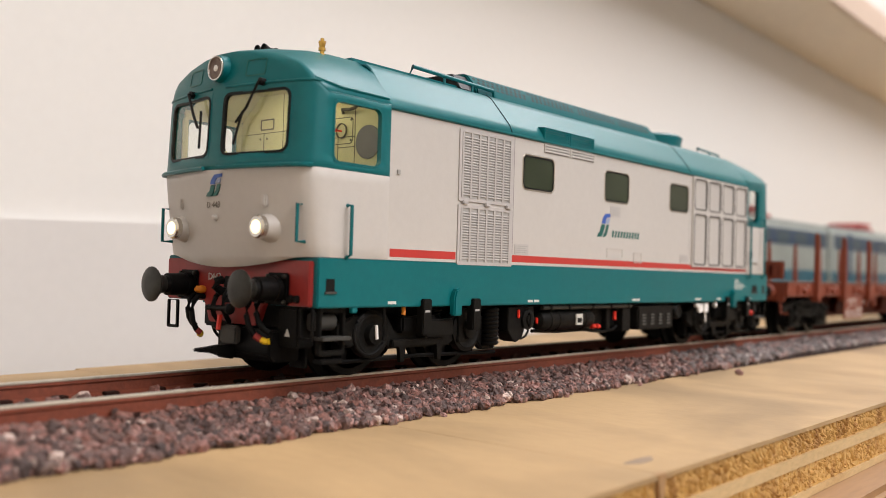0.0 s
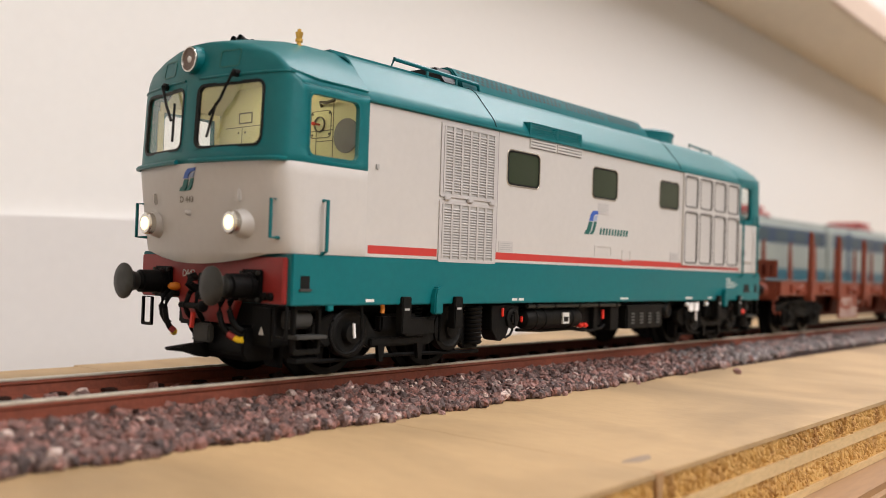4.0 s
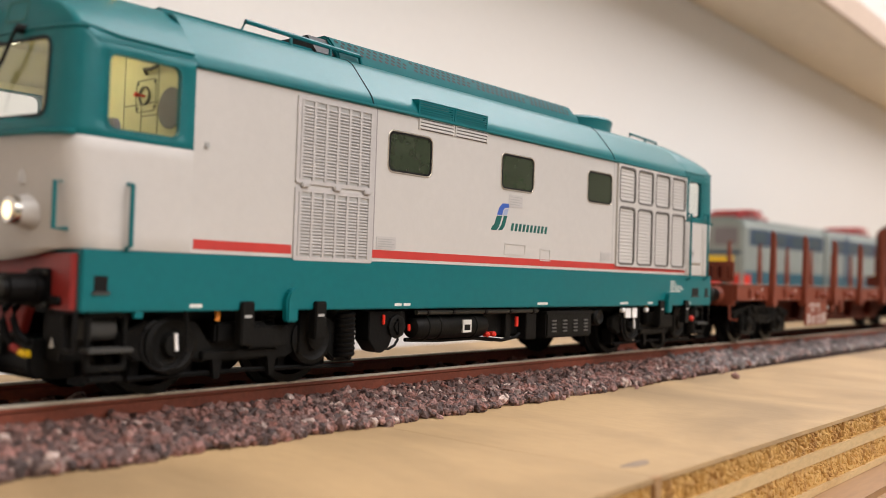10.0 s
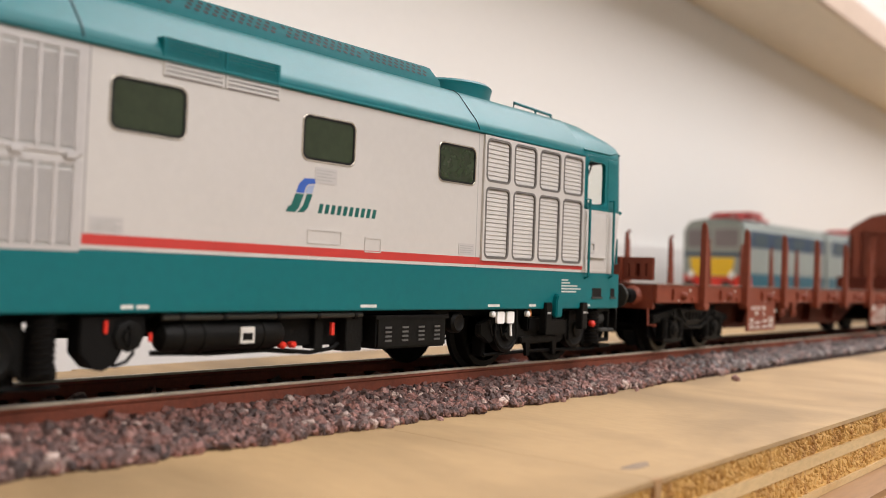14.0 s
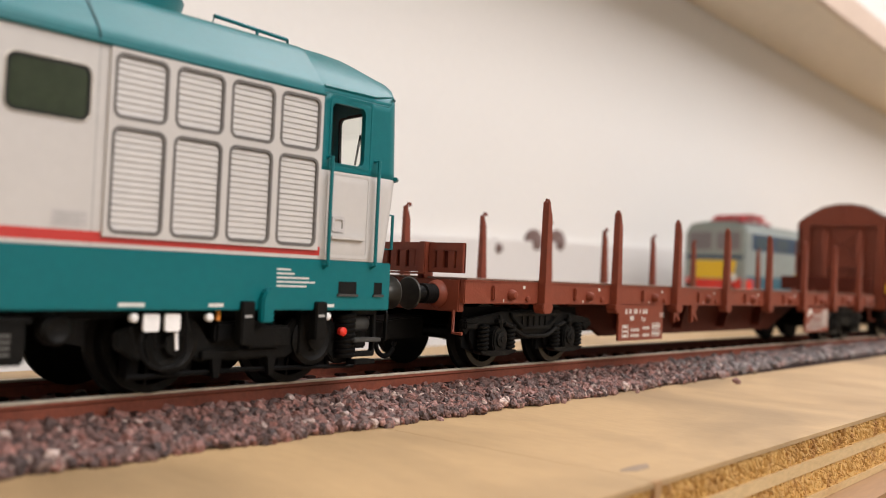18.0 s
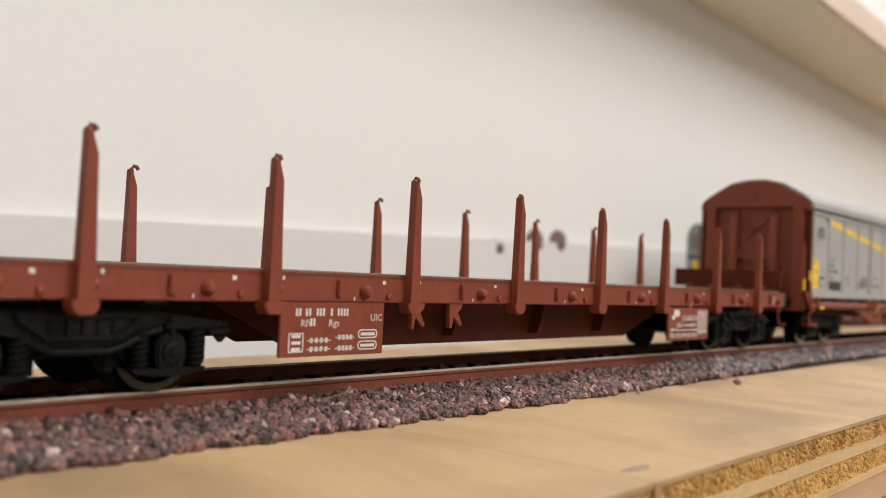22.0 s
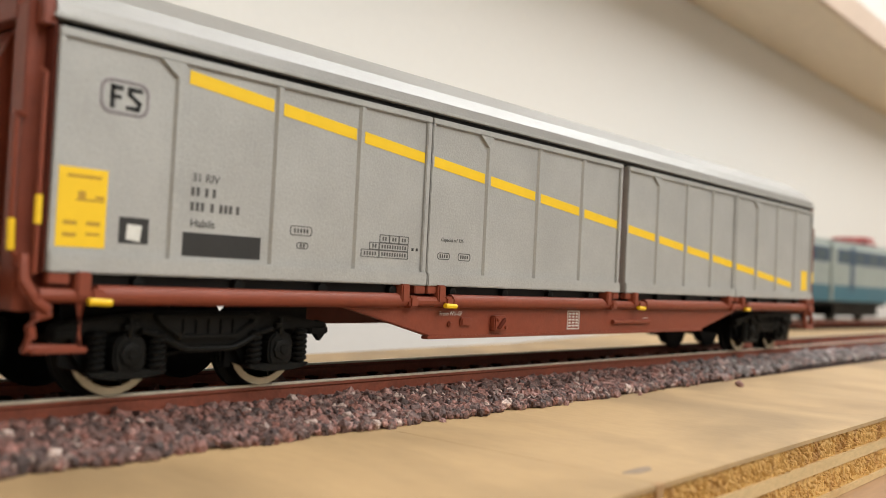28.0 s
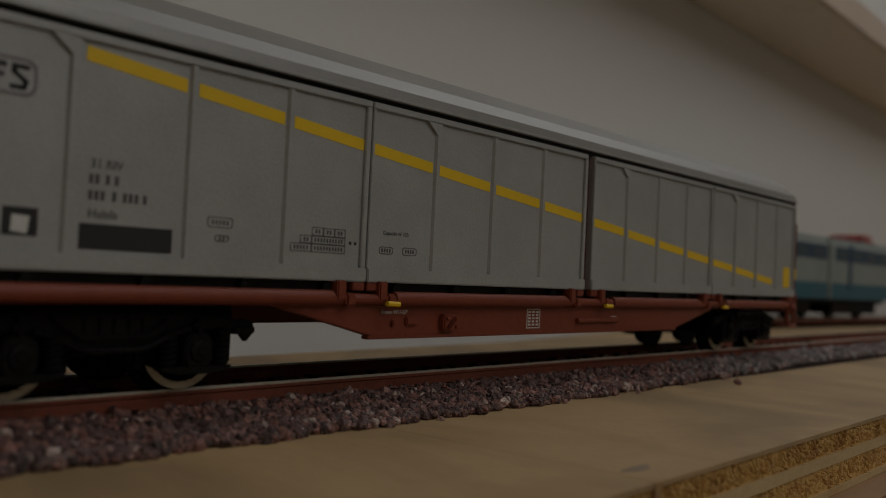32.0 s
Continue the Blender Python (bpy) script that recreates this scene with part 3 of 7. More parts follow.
def roof_z(y):
    a = abs(y)
    pts = [(0, 44.9), (4, 44.8), (8, 44.4), (11, 43.6), (12.0, 42.9), (15.7, 38.5), (16.1, 37.8), (16.3, 37.2)]
    for (y0, z0), (y1, z1) in zip(pts, pts[1:]):
        if a <= y1:
            return z0 + (z1 - z0) * (a - y0) / (y1 - y0)
    return 37.2


def dip(y):
    """How much lower the cab roof lies at its front edge, which is a plain arc."""
    a = abs(y)
    arc = [(0, 43.5), (4, 43.15), (8, 42.45), (11, 41.75), (13, 40.95), (14.4, 40.0), (15.5, 38.75), (16.05, 38.1), (16.3, 37.3)]
    for (y0, z0), (y1, z1) in zip(arc, arc[1:]):
        if a <= y1:
            return max(0.0, roof_z(y) - (z0 + (z1 - z0) * (a - y0) / (y1 - y0)))
    return 0.0


ROOF_Y = [-16.3, -15.9, -15.5, -14.5, -13.5, -12.5, -12, -11.5, -11, -8, -4, 0, 4, 8, 11, 11.5, 12, 12.5, 13.5, 14.5, 15.5, 15.9, 16.3]


def nose_x(z):
    pts = [(14, -3.0), (16.2, -3.4), (20, -4.0), (24, -4.6), (27.5, -5.0), (29, -4.9), (38, -4.5), (41, -4.0), (43.4, -3.6), (44.9, -2.8)]
    for (z0, x0), (z1, x1) in zip(pts, pts[1:]):
        if z <= z1:
            return x0 + (x1 - x0) * (z - z0) / (z1 - z0)
    return -2.8


CORNER = [(4.9, 16.27), (3.9, 16.05), (3.0, 15.5), (2.4, 14.4), (1.85, 12.9), (1.0, 9.0), (0.35, 5.0), (0.0, 1.5)]


def nose_at(y, z):
    """The x of the cab front at a height and a distance from the middle."""
    a = abs(y)
    for (x0, y0), (x1, y1) in zip(CORNER, CORNER[1:]):
        if y1 <= a <= y0:
            return nose_x(z) + x1 + (x0 - x1) * (a - y1) / (y0 - y1)
    return nose_x(z)


def cab(parent, flip, side_near, side_far):
    """The shell of one cab. side_near and side_far: the window (x0, x1, z0, z1) in the -y and the +y side."""
    fx = (lambda x: LEN - 1.4 - x) if flip else (lambda x: x)
    depth = 12.1 if flip else 12.0
    def columns(win):
        xs = sorted({depth, win[1], (win[0] + win[1]) / 2, win[0]}, reverse=True)
        return xs
    left, right = columns(side_near), columns(side_far)
    cols = [("s", x, -1) for x in left] + [("c", c, -1) for c in CORNER] + [("c", c, 1) for c in reversed(CORNER)] + [("s", x, 1) for x in reversed(right)]
    zrows = [14.7, 16.2, 18, 20, 22, 24, 26, 27.5, 28.5, 29.4, 33, 36.3, 37.6, 39.5, 41.5, 99]

    def point(col, z):
        kind, c, s = col
        if kind == "s":
            zz = min(max(z, 16.2), 37.2)
            return (fx(c), s * HALF, zz)
        y = c[1]
        top = roof_z(y) - dip(y)
        zz = min(z, top)
        if z == 14.7:
            zz = 16.2 - 1.6 * max(0.0, 1 - (y / 13.5) ** 2)
        return (fx(nose_x(zz) + c[0]), s * y, zz)

    rows = [[point(c, z) for c in cols] for z in zrows]
    nl = len(left)
    iz = {z: i for i, z in enumerate(zrows)}
    skip = set()
    for j in range(iz[28.5], iz[36.3]):
        for a in range(nl - 1):
            if side_near[0] <= left[a + 1] and left[a] <= side_near[1]:
                skip.add((a, j))
        off = nl + 2 * len(CORNER)
        rr = list(reversed(right))
        for a in range(len(rr) - 1):
            if side_far[0] <= rr[a] and rr[a + 1] <= side_far[1]:
                skip.add((off + a, j))
    for j in range(iz[29.4], iz[37.6]):
        for a in range(4, 7):
            skip.add((nl + a, j))
        for a in range(8, 11):
            skip.add((nl + a, j))
    k = iz[27.5]
    lower = part("lower_shell", Shape().grid(rows[:k + 1]), WHITE, parent, "off-white lower cab shell", weld=True, sharp=50)
    upper = part("upper_shell", Shape().grid(rows[k:], {(i, j - k) for i, j in skip}), GREEN, parent, "teal upper cab shell", weld=True, sharp=50)
    # cab roof: from the front arc back to the roof of the body
    ys = [-c[1] for c in CORNER] + [c[1] for c in reversed(CORNER)]
    xs = [nose_x(roof_z(y) - dip(y)) + c[0] for y, c in zip(ys, CORNER + CORNER[::-1])]
    rr = [[(fx(x + (depth - x) * f), y, roof_z(y) - dip(y) * (1 - f) ** 4) for x, y in zip(xs, ys)] for f in (0, 0.06, 0.14, 0.25, 0.4, 0.65, 1)]
    top = Shape().grid(rr)
    for s in (-1, 1):
        top.grid([[(fx(depth), s * 16.25, roof_z(16.25)), (fx(nose_x(37) + 4.9), s * 16.25, roof_z(16.25))], [(fx(depth), s * HALF, 37.2), (fx(nose_x(37) + 4.9), s * HALF, 37.2)]])
    roof = part("cab_roof", top, GREEN, parent, "teal cab roof", weld=True, sharp=50)
    for ob in (lower, upper, roof):
        m = ob.modifiers.new("thickness", "SOLIDIFY")
        m.thickness, m.offset = 0.5 * MM, -1
        ob.modifiers.new("face_normals", "WEIGHTED_NORMAL").weight = 90
    # windscreens: rubber frame and pane
    for s in (-1, 1):
        q, o, i = rounded(1.15, 13.1, 29.05, 37.95, 0.05), rounded(1.4, 12.92, 29.3, 37.7, 1.25), rounded(1.75, 12.55, 29.65, 37.35, 1.0)
        def bend(p, out):
            y, z = p
            dx = next((a[0] + (b[0] - a[0]) * (a[1] - y) / (a[1] - b[1]) for a, b in zip(CORNER, CORNER[1:]) if b[1] <= y <= a[1]), 0.0)
            return (fx(nose_x(z) + dx - out), s * y, z)
        n = len(o)
        rim = Shape()
        fs = []
        for a in range(n):
            b = (a + 1) % n
            fs += [(a, b, n + b, n + a), (2 * n + a, 3 * n + a, 3 * n + b, 2 * n + b), (a, 2 * n + a, 2 * n + b, b), (n + a, n + b, 3 * n + b, 3 * n + a)]
        rim.add([bend(p, 0.14) for p in o] + [bend(p, 0.1) for p in i] + [bend(p, -0.45) for p in o] + [bend(p, -0.45) for p in i], fs)
        part("windscreen_surround", Shape().add([bend(p, 0.03) for p in q] + [bend(p, 0.03) for p in o] + [bend(p, -0.4) for p in q] + [bend(p, -0.4) for p in o], fs), GREEN, parent, "teal plate round the windscreen")
        ws = part("windscreen_frame", rim, RUBBER_AND_SHADE, parent, "black rubber windscreen surround")
        pane = Shape()
        vs = [bend(p, -0.2) for p in i] + [bend(p, -0.35) for p in i]
        pane.add(vs, [tuple(range(n)), tuple(range(2 * n - 1, n - 1, -1))] + [(a, (a + 1) % n, n + (a + 1) % n, n + a) for a in range(n)])
        g = part("windscreen", pane, CLEARFRONT, ws, "clear windscreen pane")
        g.visible_shadow = False
        # wiper
        arm = [(-8.3, 38.6), (-6.6, 35.3), (-4.9, 33.4)] if s < 0 else [(6.6, 38.3), (4.6, 35.2), (3.2, 33.3)]
        blade = [(-5.7, 34.9), (-4.4, 30.6)] if s < 0 else [(3.0, 35.6), (2.9, 30.5)]
        wp = Shape().tube([(fx(nose_at(arm[0][0], 38.6) + 0.2), *arm[0])] + [(fx(nose_at(y, z) - 0.85), y, z) for y, z in arm], 0.2)
        wp.tube([(fx(nose_at(y, z) - 0.6), y, z) for y, z in blade], 0.17)
        wp.cyl((fx(nose_at(arm[0][0], 38.6)) - 0.7, *arm[0]), "x", 1.2, 0.5, 8)
        part("windscreen_wiper", wp, RUBBER_AND_SHADE, parent, "black windscreen wiper")
        # crease over the windscreens, ledge under them
        part("brow", Shape().tube([(fx(nose_at(c[1], 38.5) - 0.02), s * c[1], 38.5) for c in CORNER[1:]], 0.16, 6), GREEN, parent, "thin teal crease over the windscreen")
        lg = Shape().tube([(fx(nose_x(27.6) + c[0] - 0.5), s * c[1], 27.7) for c in CORNER[1:]], 0.32, 6)
        part("ledge", lg, GREEN, parent, "teal ledge under the windscreen")
        # side window
        w = side_near if s < 0 else side_far
        o, i = rounded(w[0] - 0.15, w[1] + 0.15, 28.35, 36.45, 0.9), rounded(w[0] + 0.08, w[1] - 0.08, 28.58, 36.22, 0.9)
        o, i = [(fx(a), b) for a, b in o], [(fx(a), b) for a, b in i]
        fr = part("side_window_frame", Shape().ring(o, i, "y", s * (HALF + 0.08), s * (HALF - 0.7)), GREEN, parent, "teal cab side window frame")
        g = part("side_window", Shape().prism(i, "y", s * (HALF - 0.35), s * (HALF - 0.5)), CLEAR, fr, "clear cab side window")
        g.visible_shadow = False
        # lamps
        hx = nose_x(19.8) + 1.05
        lamp = part("headlight", Shape().lathe((fx(hx + 0.9), s * 9.35, 19.85), "x", [((-1 if not flip else 1) * a, r) for a, r in ((0, 2.2), (0.9, 1.85), (1.6, 1.6), (2.0, 1.5))], 20), WHITE, parent, "round off-white headlight housing")
        part("lamp_rim", Shape().lathe((fx(hx - 0.9), s * 9.35, 19.85), "x", [((-1 if not flip else 1) * a, r) for a, r in ((0, 1.5), (0.9, 1.5), (1.1, 1.3), (1.1, 1.05))], 20), CHROME, lamp, "bright metal headlight rim")
        part("lens", Shape().lathe((fx(hx - 1.98), s * 9.35, 19.85), "x", [((-1 if not flip else 1) * a, r) for a, r in ((0, 0.92), (0.12, 0.88), (0.22, 0.6))], 16), LAMP_ON if not flip else CHROME, lamp, "lit headlight lens" if not flip else "unlit headlight lens")
        # small brackets and grab rails on the front
        part("lamp_bracket", Shape().box(*sorted((fx(nose_at(9.2, 23.4) - 0.4), fx(nose_at(9.2, 23.4) + 0.6))), s * 9.2 - 0.5, s * 9.2 + 0.5, 22.5, 24.1), WHITE, parent, "small lamp bracket", bevel=0.2)
        xa = nose_at(14.6, 20)
        part("grab_rail", Shape().tube([(fx(xa + 0.3), s * 14.5, 22.8), (fx(xa - 1.3), s * 14.8, 22.8), (fx(xa - 1.3), s * 14.8, 18.1), (fx(xa + 0.3), s * 14.5, 18.1)], 0.24), GREEN, parent, "teal corner grab rail")
        part("drip_rail", Shape().tube([(fx(depth - 0.2), s * 16.0, 38.1), (fx(3.0), s * 16.0, 38.2), (fx(nose_at(15.4, 39) + 0.4), s * 15.3, 38.9)], 0.22, 6), GREEN, parent, "thin teal drip rail over the cab side")
        # roof front: small hatch frames
        yy = 6.6 * s
        o, i = rounded(yy - 1.75, yy + 1.75, 39.6, 41.9, 0.4), rounded(yy - 1.58, yy + 1.58, 39.77, 41.73, 0.3)
        nn = len(o)
        mk = Shape()
        mk.add([(fx(nose_at(y, z) - 0.07), y, z) for y, z in o + i] + [(fx(nose_at(y, z) + 0.3), y, z) for y, z in o + i],
               [f for a in range(nn) for b in ((a + 1) % nn,) for f in ((a, b, nn + b, nn + a), (a, 2 * nn + a, 2 * nn + b, b), (nn + a, nn + b, 3 * nn + b, 3 * nn + a))])
        part("marker_panel", mk, GREENP, parent, "small teal panel frame over the windscreen")
    d = -1 if not flip else 1
    tl = part("top_light", Shape().lathe((fx(-2.6), 0, 41.1), "x", [(d * 0, 1.9), (d * 2.0, 1.8), (d * 2.4, 1.75), (d * 2.4, 1.4)], 20), GREEN, parent, "teal housing of the top headlight")
    part("lamp_rim", Shape().lathe((fx(-4.9), 0, 41.1), "x", [(0, 1.66), (d * 0.3, 1.66), (d * 0.35, 1.5), (0, 1.42)], 20), CHROME, tl, "bright metal rim")
    part("reflector", Shape().lathe((fx(-5.06), 0, 41.1), "x", [(0, 1.5), (-d * 0.3, 1.2), (-d * 0.6, 0.6), (-d * 0.62, 0.2)], 16), LAMPCUP, tl, "dull pinkish reflector of the unlit top lamp")
    part("bulb", Shape().lathe((fx(-4.75), 0, 41.1), "x", [(0, 0.4), (d * 0.35, 0.45), (d * 0.5, 0.2)], 10), WHITEPL, tl)
    # roof horn on the cab front
    hn = Shape().cyl((fx(3.6), 0, 44.0), "z", 0.9, 0.4, 8)
    for yy in (-0.75, 0.75):
        hn.lathe((fx(4.4), yy, 45.2), "x", [(0, 0.25), (d * 1.2, 0.28), (d * 2.0, 0.6), (d * 2.2, 0.65), (d * 1.9, 0.45)], 12)
    hn.tube([(fx(4.2), -1.1, 45.2), (fx(4.2), 1.1, 45.2)], 0.38, 8)
    part("air_horn", hn, RUBBER_AND_SHADE, parent, "black twin air horn on the cab roof")
    # floor, rear bulkhead, desk, seat
    part("cab_floor", Shape().box(*sorted((fx(0.5), fx(depth - 0.2))), -15.6, 15.6, 16.3, 17.0), DARK, parent, "dark cab floor")
    bk = part("cab_bulkhead", Shape().prism([(-15.6, 17), (15.6, 17), (15.6, 36.8), (14.4, 39.2), (12, 41.2), (8, 43), (-8, 43), (-12, 41.2), (-14.4, 39.2), (-15.6, 36.8)], "x", fx(depth - 0.7), fx(depth - 0.1)), CREAM if not flip else GREYP, parent, "cab rear wall")
    ds = Shape().prism([(fx(-1.2), 17), (fx(-1.6), 27.4), (fx(-0.6), 29.0), (fx(2.6), 27.8), (fx(2.6), 27.0), (fx(1.5), 17)], "y", -12.4, 12.4)
    part("driver_desk", ds, DESK if not flip else DARK, parent, "blue-grey driver's desk", bevel=0.2)
    if not flip:
        ln = part("cab_lining", Shape().box(0.6, depth - 0.8, -11, 11, 40.9, 41.1), CREAM, parent, "cream cab ceiling lining")
        for s in (-1, 1):
            for x0, x1, z0, z1 in ((0.9, depth - 0.8, 17, 28.3), (0.9, depth - 0.8, 36.5, 38.2), (0.6, 1.5, 28.3, 36.5), (10.4, depth - 0.8, 28.3, 36.5)):
                part("side_lining", Shape().box(x0, x1, *sorted((s * 15.45, s * 15.7)), z0, z1), CREAM, ln)
            part("cant_lining", Shape().prism([(s * 15.2, 37.3), (s * 15.4, 37.5), (s * 11.4, 41.1), (s * 11.0, 40.9)], "x", 1.6, depth - 0.8), CREAM, ln)
    return bk


def louvre_door(parent, x0, x1, z0, z1, cols, rows_n):
    """A grey door with columns of louvres."""
    y = -HALF
    # backing darker than the slats: the shade between them is put into its grey
    d = part("louvre_door", Shape().box(x0, x1, y - 0.06, y + 0.3, z0, z1), SILL, parent, "grey louvred side door", bevel=0.04)
    part("door_frame", Shape().ring(rounded(x0, x1, z0, z1, 0.2, 1), rounded(x0 + 0.55, x1 - 0.55, z0 + 0.5, z1 - 0.5, 0.1, 1), "y", y - 0.2, y - 0.04), GREYP, d, "raised door frame")
    w = (x1 - x0 - 1.6) / cols
    bar = mesh_of("louvre_post", Shape().box(-0.2, 0.2, y - 0.26, y - 0.04, z0 + 0.5, z1 - 0.5), GREYP)
    h = (z1 - z0 - 1.8) / rows_n
    slat = mesh_of("louvre_slat", Shape().prism([(y - 0.05, 0), (y - 0.24, 0.02), (y - 0.23, h * 0.34), (y - 0.05, h * 0.62)], "x", 0.18, w - 0.18), GREYP)
    for i in range(cols + 1):
        piece("louvre_post", bar, d, (x0 + 0.8 + i * w, 0, 0))
        if i < cols:
            for j in range(rows_n):
                piece("louvre_slat", slat, d, (x0 + 0.8 + i * w, 0, z0 + 0.9 + j * h))
    return d


def side_window(parent, x0, x1, z0, z1, s):
    o, i = rounded(x0, x1, z0, z1, 1.1), rounded(x0 + 0.2, x1 - 0.2, z0 + 0.2, z1 - 0.2, 0.95)
    g = rounded(x0 + 0.5, x1 - 0.5, z0 + 0.48, z1 - 0.48, 0.75)
    f = part("window_frame", Shape().ring(o, i, "y", s * (HALF + 0.14), s * (HALF - 0.2)), CHROME, parent, "thin bright window frame", bevel=0.05)
    part("window_gasket", Shape().ring(i, g, "y", s * (HALF + 0.09), s * (HALF - 0.1)), RUBBER_AND_SHADE, f, "black window gasket")
    part("window_pane", Shape().prism(g, "y", s * (HALF + 0.02), s * (HALF - 0.1)), PANE, f, "dark green window pane")


def wheelset(parent, x, r, mat_rim, fast):
    """An axle with two wheels; it turns as the train rolls."""
    ob = part("wheelset", Shape().cyl((0, -12.4, 0), "y", 24.8, 1.2, 12), BLACK, parent, "axle with two wheels", at=(x, 0, r))
    for s in (-1, 1):
        w = Shape().lathe((0, s * 7.1, 0), "y", [(0, r + 0.9), (s * 0.8, r + 0.9), (s * 1.1, r + 0.05), (s * 2.8, r - 0.05), (s * 2.85, r - 1.0), (s * 2.3, r - 1.1), (s * 2.2, 2.0), (s * 2.8, 1.6), (s * 2.8, 0.8)], 28)
        wh = part("wheel", w, BLACK, ob, "black spoked wheel" if fast else "dark disc wheel")
        part("tyre", Shape().lathe((0, s * 9.9, 0), "y", [(0, r - 0.1), (s * 0.06, r - 0.12), (s * 0.06, r - 0.95), (0, r - 1.0)], 28), mat_rim, wh, "tyre face")
        hub = Shape()
        for k in range(6):
            w0 = math.pi * k / 3
            hub.tube([(1.5 * math.cos(w0), s * 9.7, 1.5 * math.sin(w0)), ((r - 1) * math.cos(w0), s * 9.7, (r - 1) * math.sin(w0))], 0.3, 5)
        part("spokes", hub, BLACK, wh)
    TURNING.append((ob, x, r))
    return ob


TURNING = []


def loco_bogie(parent, xa, xb, flip):
    """A two-axle bogie seen from outside: frame, axleboxes, coils, hangers and brake rods."""
    b = part("bogie", Shape().box(xa - 5, xb + 5, -9.5, 9.5, 5.0, 9.0), BLACK, parent, "black two-axle bogie")
    for s in (-1, 1):
        y = s * 13.2
        mid = (xa + xb) / 2
        prof = [(xa - 6.5, 7.4), (xa - 4.6, 8.0), (xa - 3.2, 8.6), (xa + 3.2, 8.6), (xa + 5, 6.2), (xb - 5, 6.2), (xb - 3.2, 8.6), (xb + 3.2, 8.6), (xb + 6.2, 6.8), (xb + 7.6, 4.0), (xb + 7.6, 2.8),
                (xb + 4.2, 2.8), (xb + 2.4, 4.6), (xb - 2.4, 4.6), (xb - 4, 3.8), (xa + 4, 3.8), (xa + 2.6, 4.6), (xa - 2.6, 4.6), (xa - 4, 4.2), (xa - 6.5, 5.6)]
        sf = part("side_frame", Shape().prism(prof, "y", y - s * 0.6, y + s * 0.6), DARK, b, "black moulded bogie side frame", bevel=0.2)
        for x in (xa, xb):
            part("axlebox", Shape().lathe((x, y - s * 0.4, 6.0), "y", [(0, 3.3), (s * 1.3, 3.3), (s * 1.5, 2.7), (s * 1.3, 2.3), (s * 1.3, 1.5), (s * 2.1, 1.3), (s * 2.2, 0.6)], 22), DARK, sf, "round black axlebox cover")
            part("axlebox_link", Shape().box(x - 2.6, x - 1.0, y + s * 0.5, y + s * 1.4, 4.2, 9.4) if x == xb else Shape().tube([(x - 0.2, y + s * 1.9, 7.3), (x - 0.18, y + s * 1.95, 6.5), (x - 0.1, y + s * 2.0, 5.4)], 0.22, 8),
                 DARK if x == xb else WHITEPL, sf, "" if x == xb else "small white marked lever", bevel=0.1 if x == xb else 0)
        for hx0 in (mid - 3.1, mid + 8.2):
            part("damper", Shape().box(hx0, hx0 + 1.9, *sorted((s * 15.6, s * 17.0)), 6.2 if hx0 > mid else 5.8, 10.9), DARK, sf, "dark square damper", bevel=0.15)
            part("damper_plate", Shape().box(hx0 + 0.4, hx0 + 1.4, *sorted((s * 16.98, s * 17.04)), 9.0, 9.3), SILL, sf)
        part("bolster_box", Shape().box(mid - 0.9, mid + 5.4, *sorted((s * 13.6, s * 15.6)), 5.3, 7.9), DARK, sf, bevel=0.25)
        part("frame_rib", Shape().box(mid - 6.5, mid + 4.5, *sorted((s * 13.6, s * 14.5)), 4.1, 5.1), DARK, sf, bevel=0.15)
        for rx in (mid - 4.4, mid + 3.6):
            part("brake_hanger", Shape().prism([(rx - 0.7, 4.3), (rx + 0.7, 4.3), (rx + 0.35, 1.9), (rx - 0.35, 1.9)], "y", s * 13.8, s * 14.4), BLACK, sf)
        part("cable_loop", Shape().tube([(xa - 1.9 + 2.9 * math.cos(w), s * 15.5, 6.2 + 2.8 * math.sin(w)) for w in [radians(115 + 14 * q) for q in range(20)]] + [(xa + 0.95, s * 15.5, 7.6), (xa + 0.7, s * 15.5, 9.8)], 0.24, 7), BLACK, sf, "black cable looped round the axlebox")
        part("pipe_fitting", Shape().tube([(xa + 5.4, s * 14.8, 9.9), (xa + 5.3, s * 15.0, 9.0), (xa + 5.2, s * 15.0, 8.6)], 0.32, 7), ORANGE, sf, "small orange pipe fitting")
        part("brake_cylinder", Shape().box(mid - 5, mid + 2.5, y + s * 0.1, y + s * 1.6, 6.0, 8.4), BLACK, sf, bevel=0.3)
        part("corrugated_hose", Shape().coil((xb + 5.4, y + s * 1.2, 3.4), 1.15, 5.8, 9, 0.36), BLACK, sf, "corrugated black hose")
        part("coil_spring", Shape().coil((mid + 3.6, y + s * 0.3, 6.0), 0.7, 3.2, 6, 0.2), BLACK, sf, "black coil spring")
        part("brake_rod", Shape().tube([(xa - 5, y + s * 0.2, 2.4), (mid, y + s * 0.3, 2.6), (xb + 8, y + s * 0.2, 2.2)], 0.3, 6), BLACK, sf, "thin brake rod")
        for x in (xa - 3.4, xa + 3.4, xb - 3.4, xb + 3.4):
            part("brake_shoe", Shape().prism([(x - 0.6, 2.0), (x + 0.6, 2.0), (x + 0.8, 5.2), (x - 0.8, 5.2)], "y", s * 10.3, s * 12.2), BLACK, sf, bevel=0.15)
    for x in (xa, xb):
        wheelset(b, x, 6.0, DARK, True)
    return b


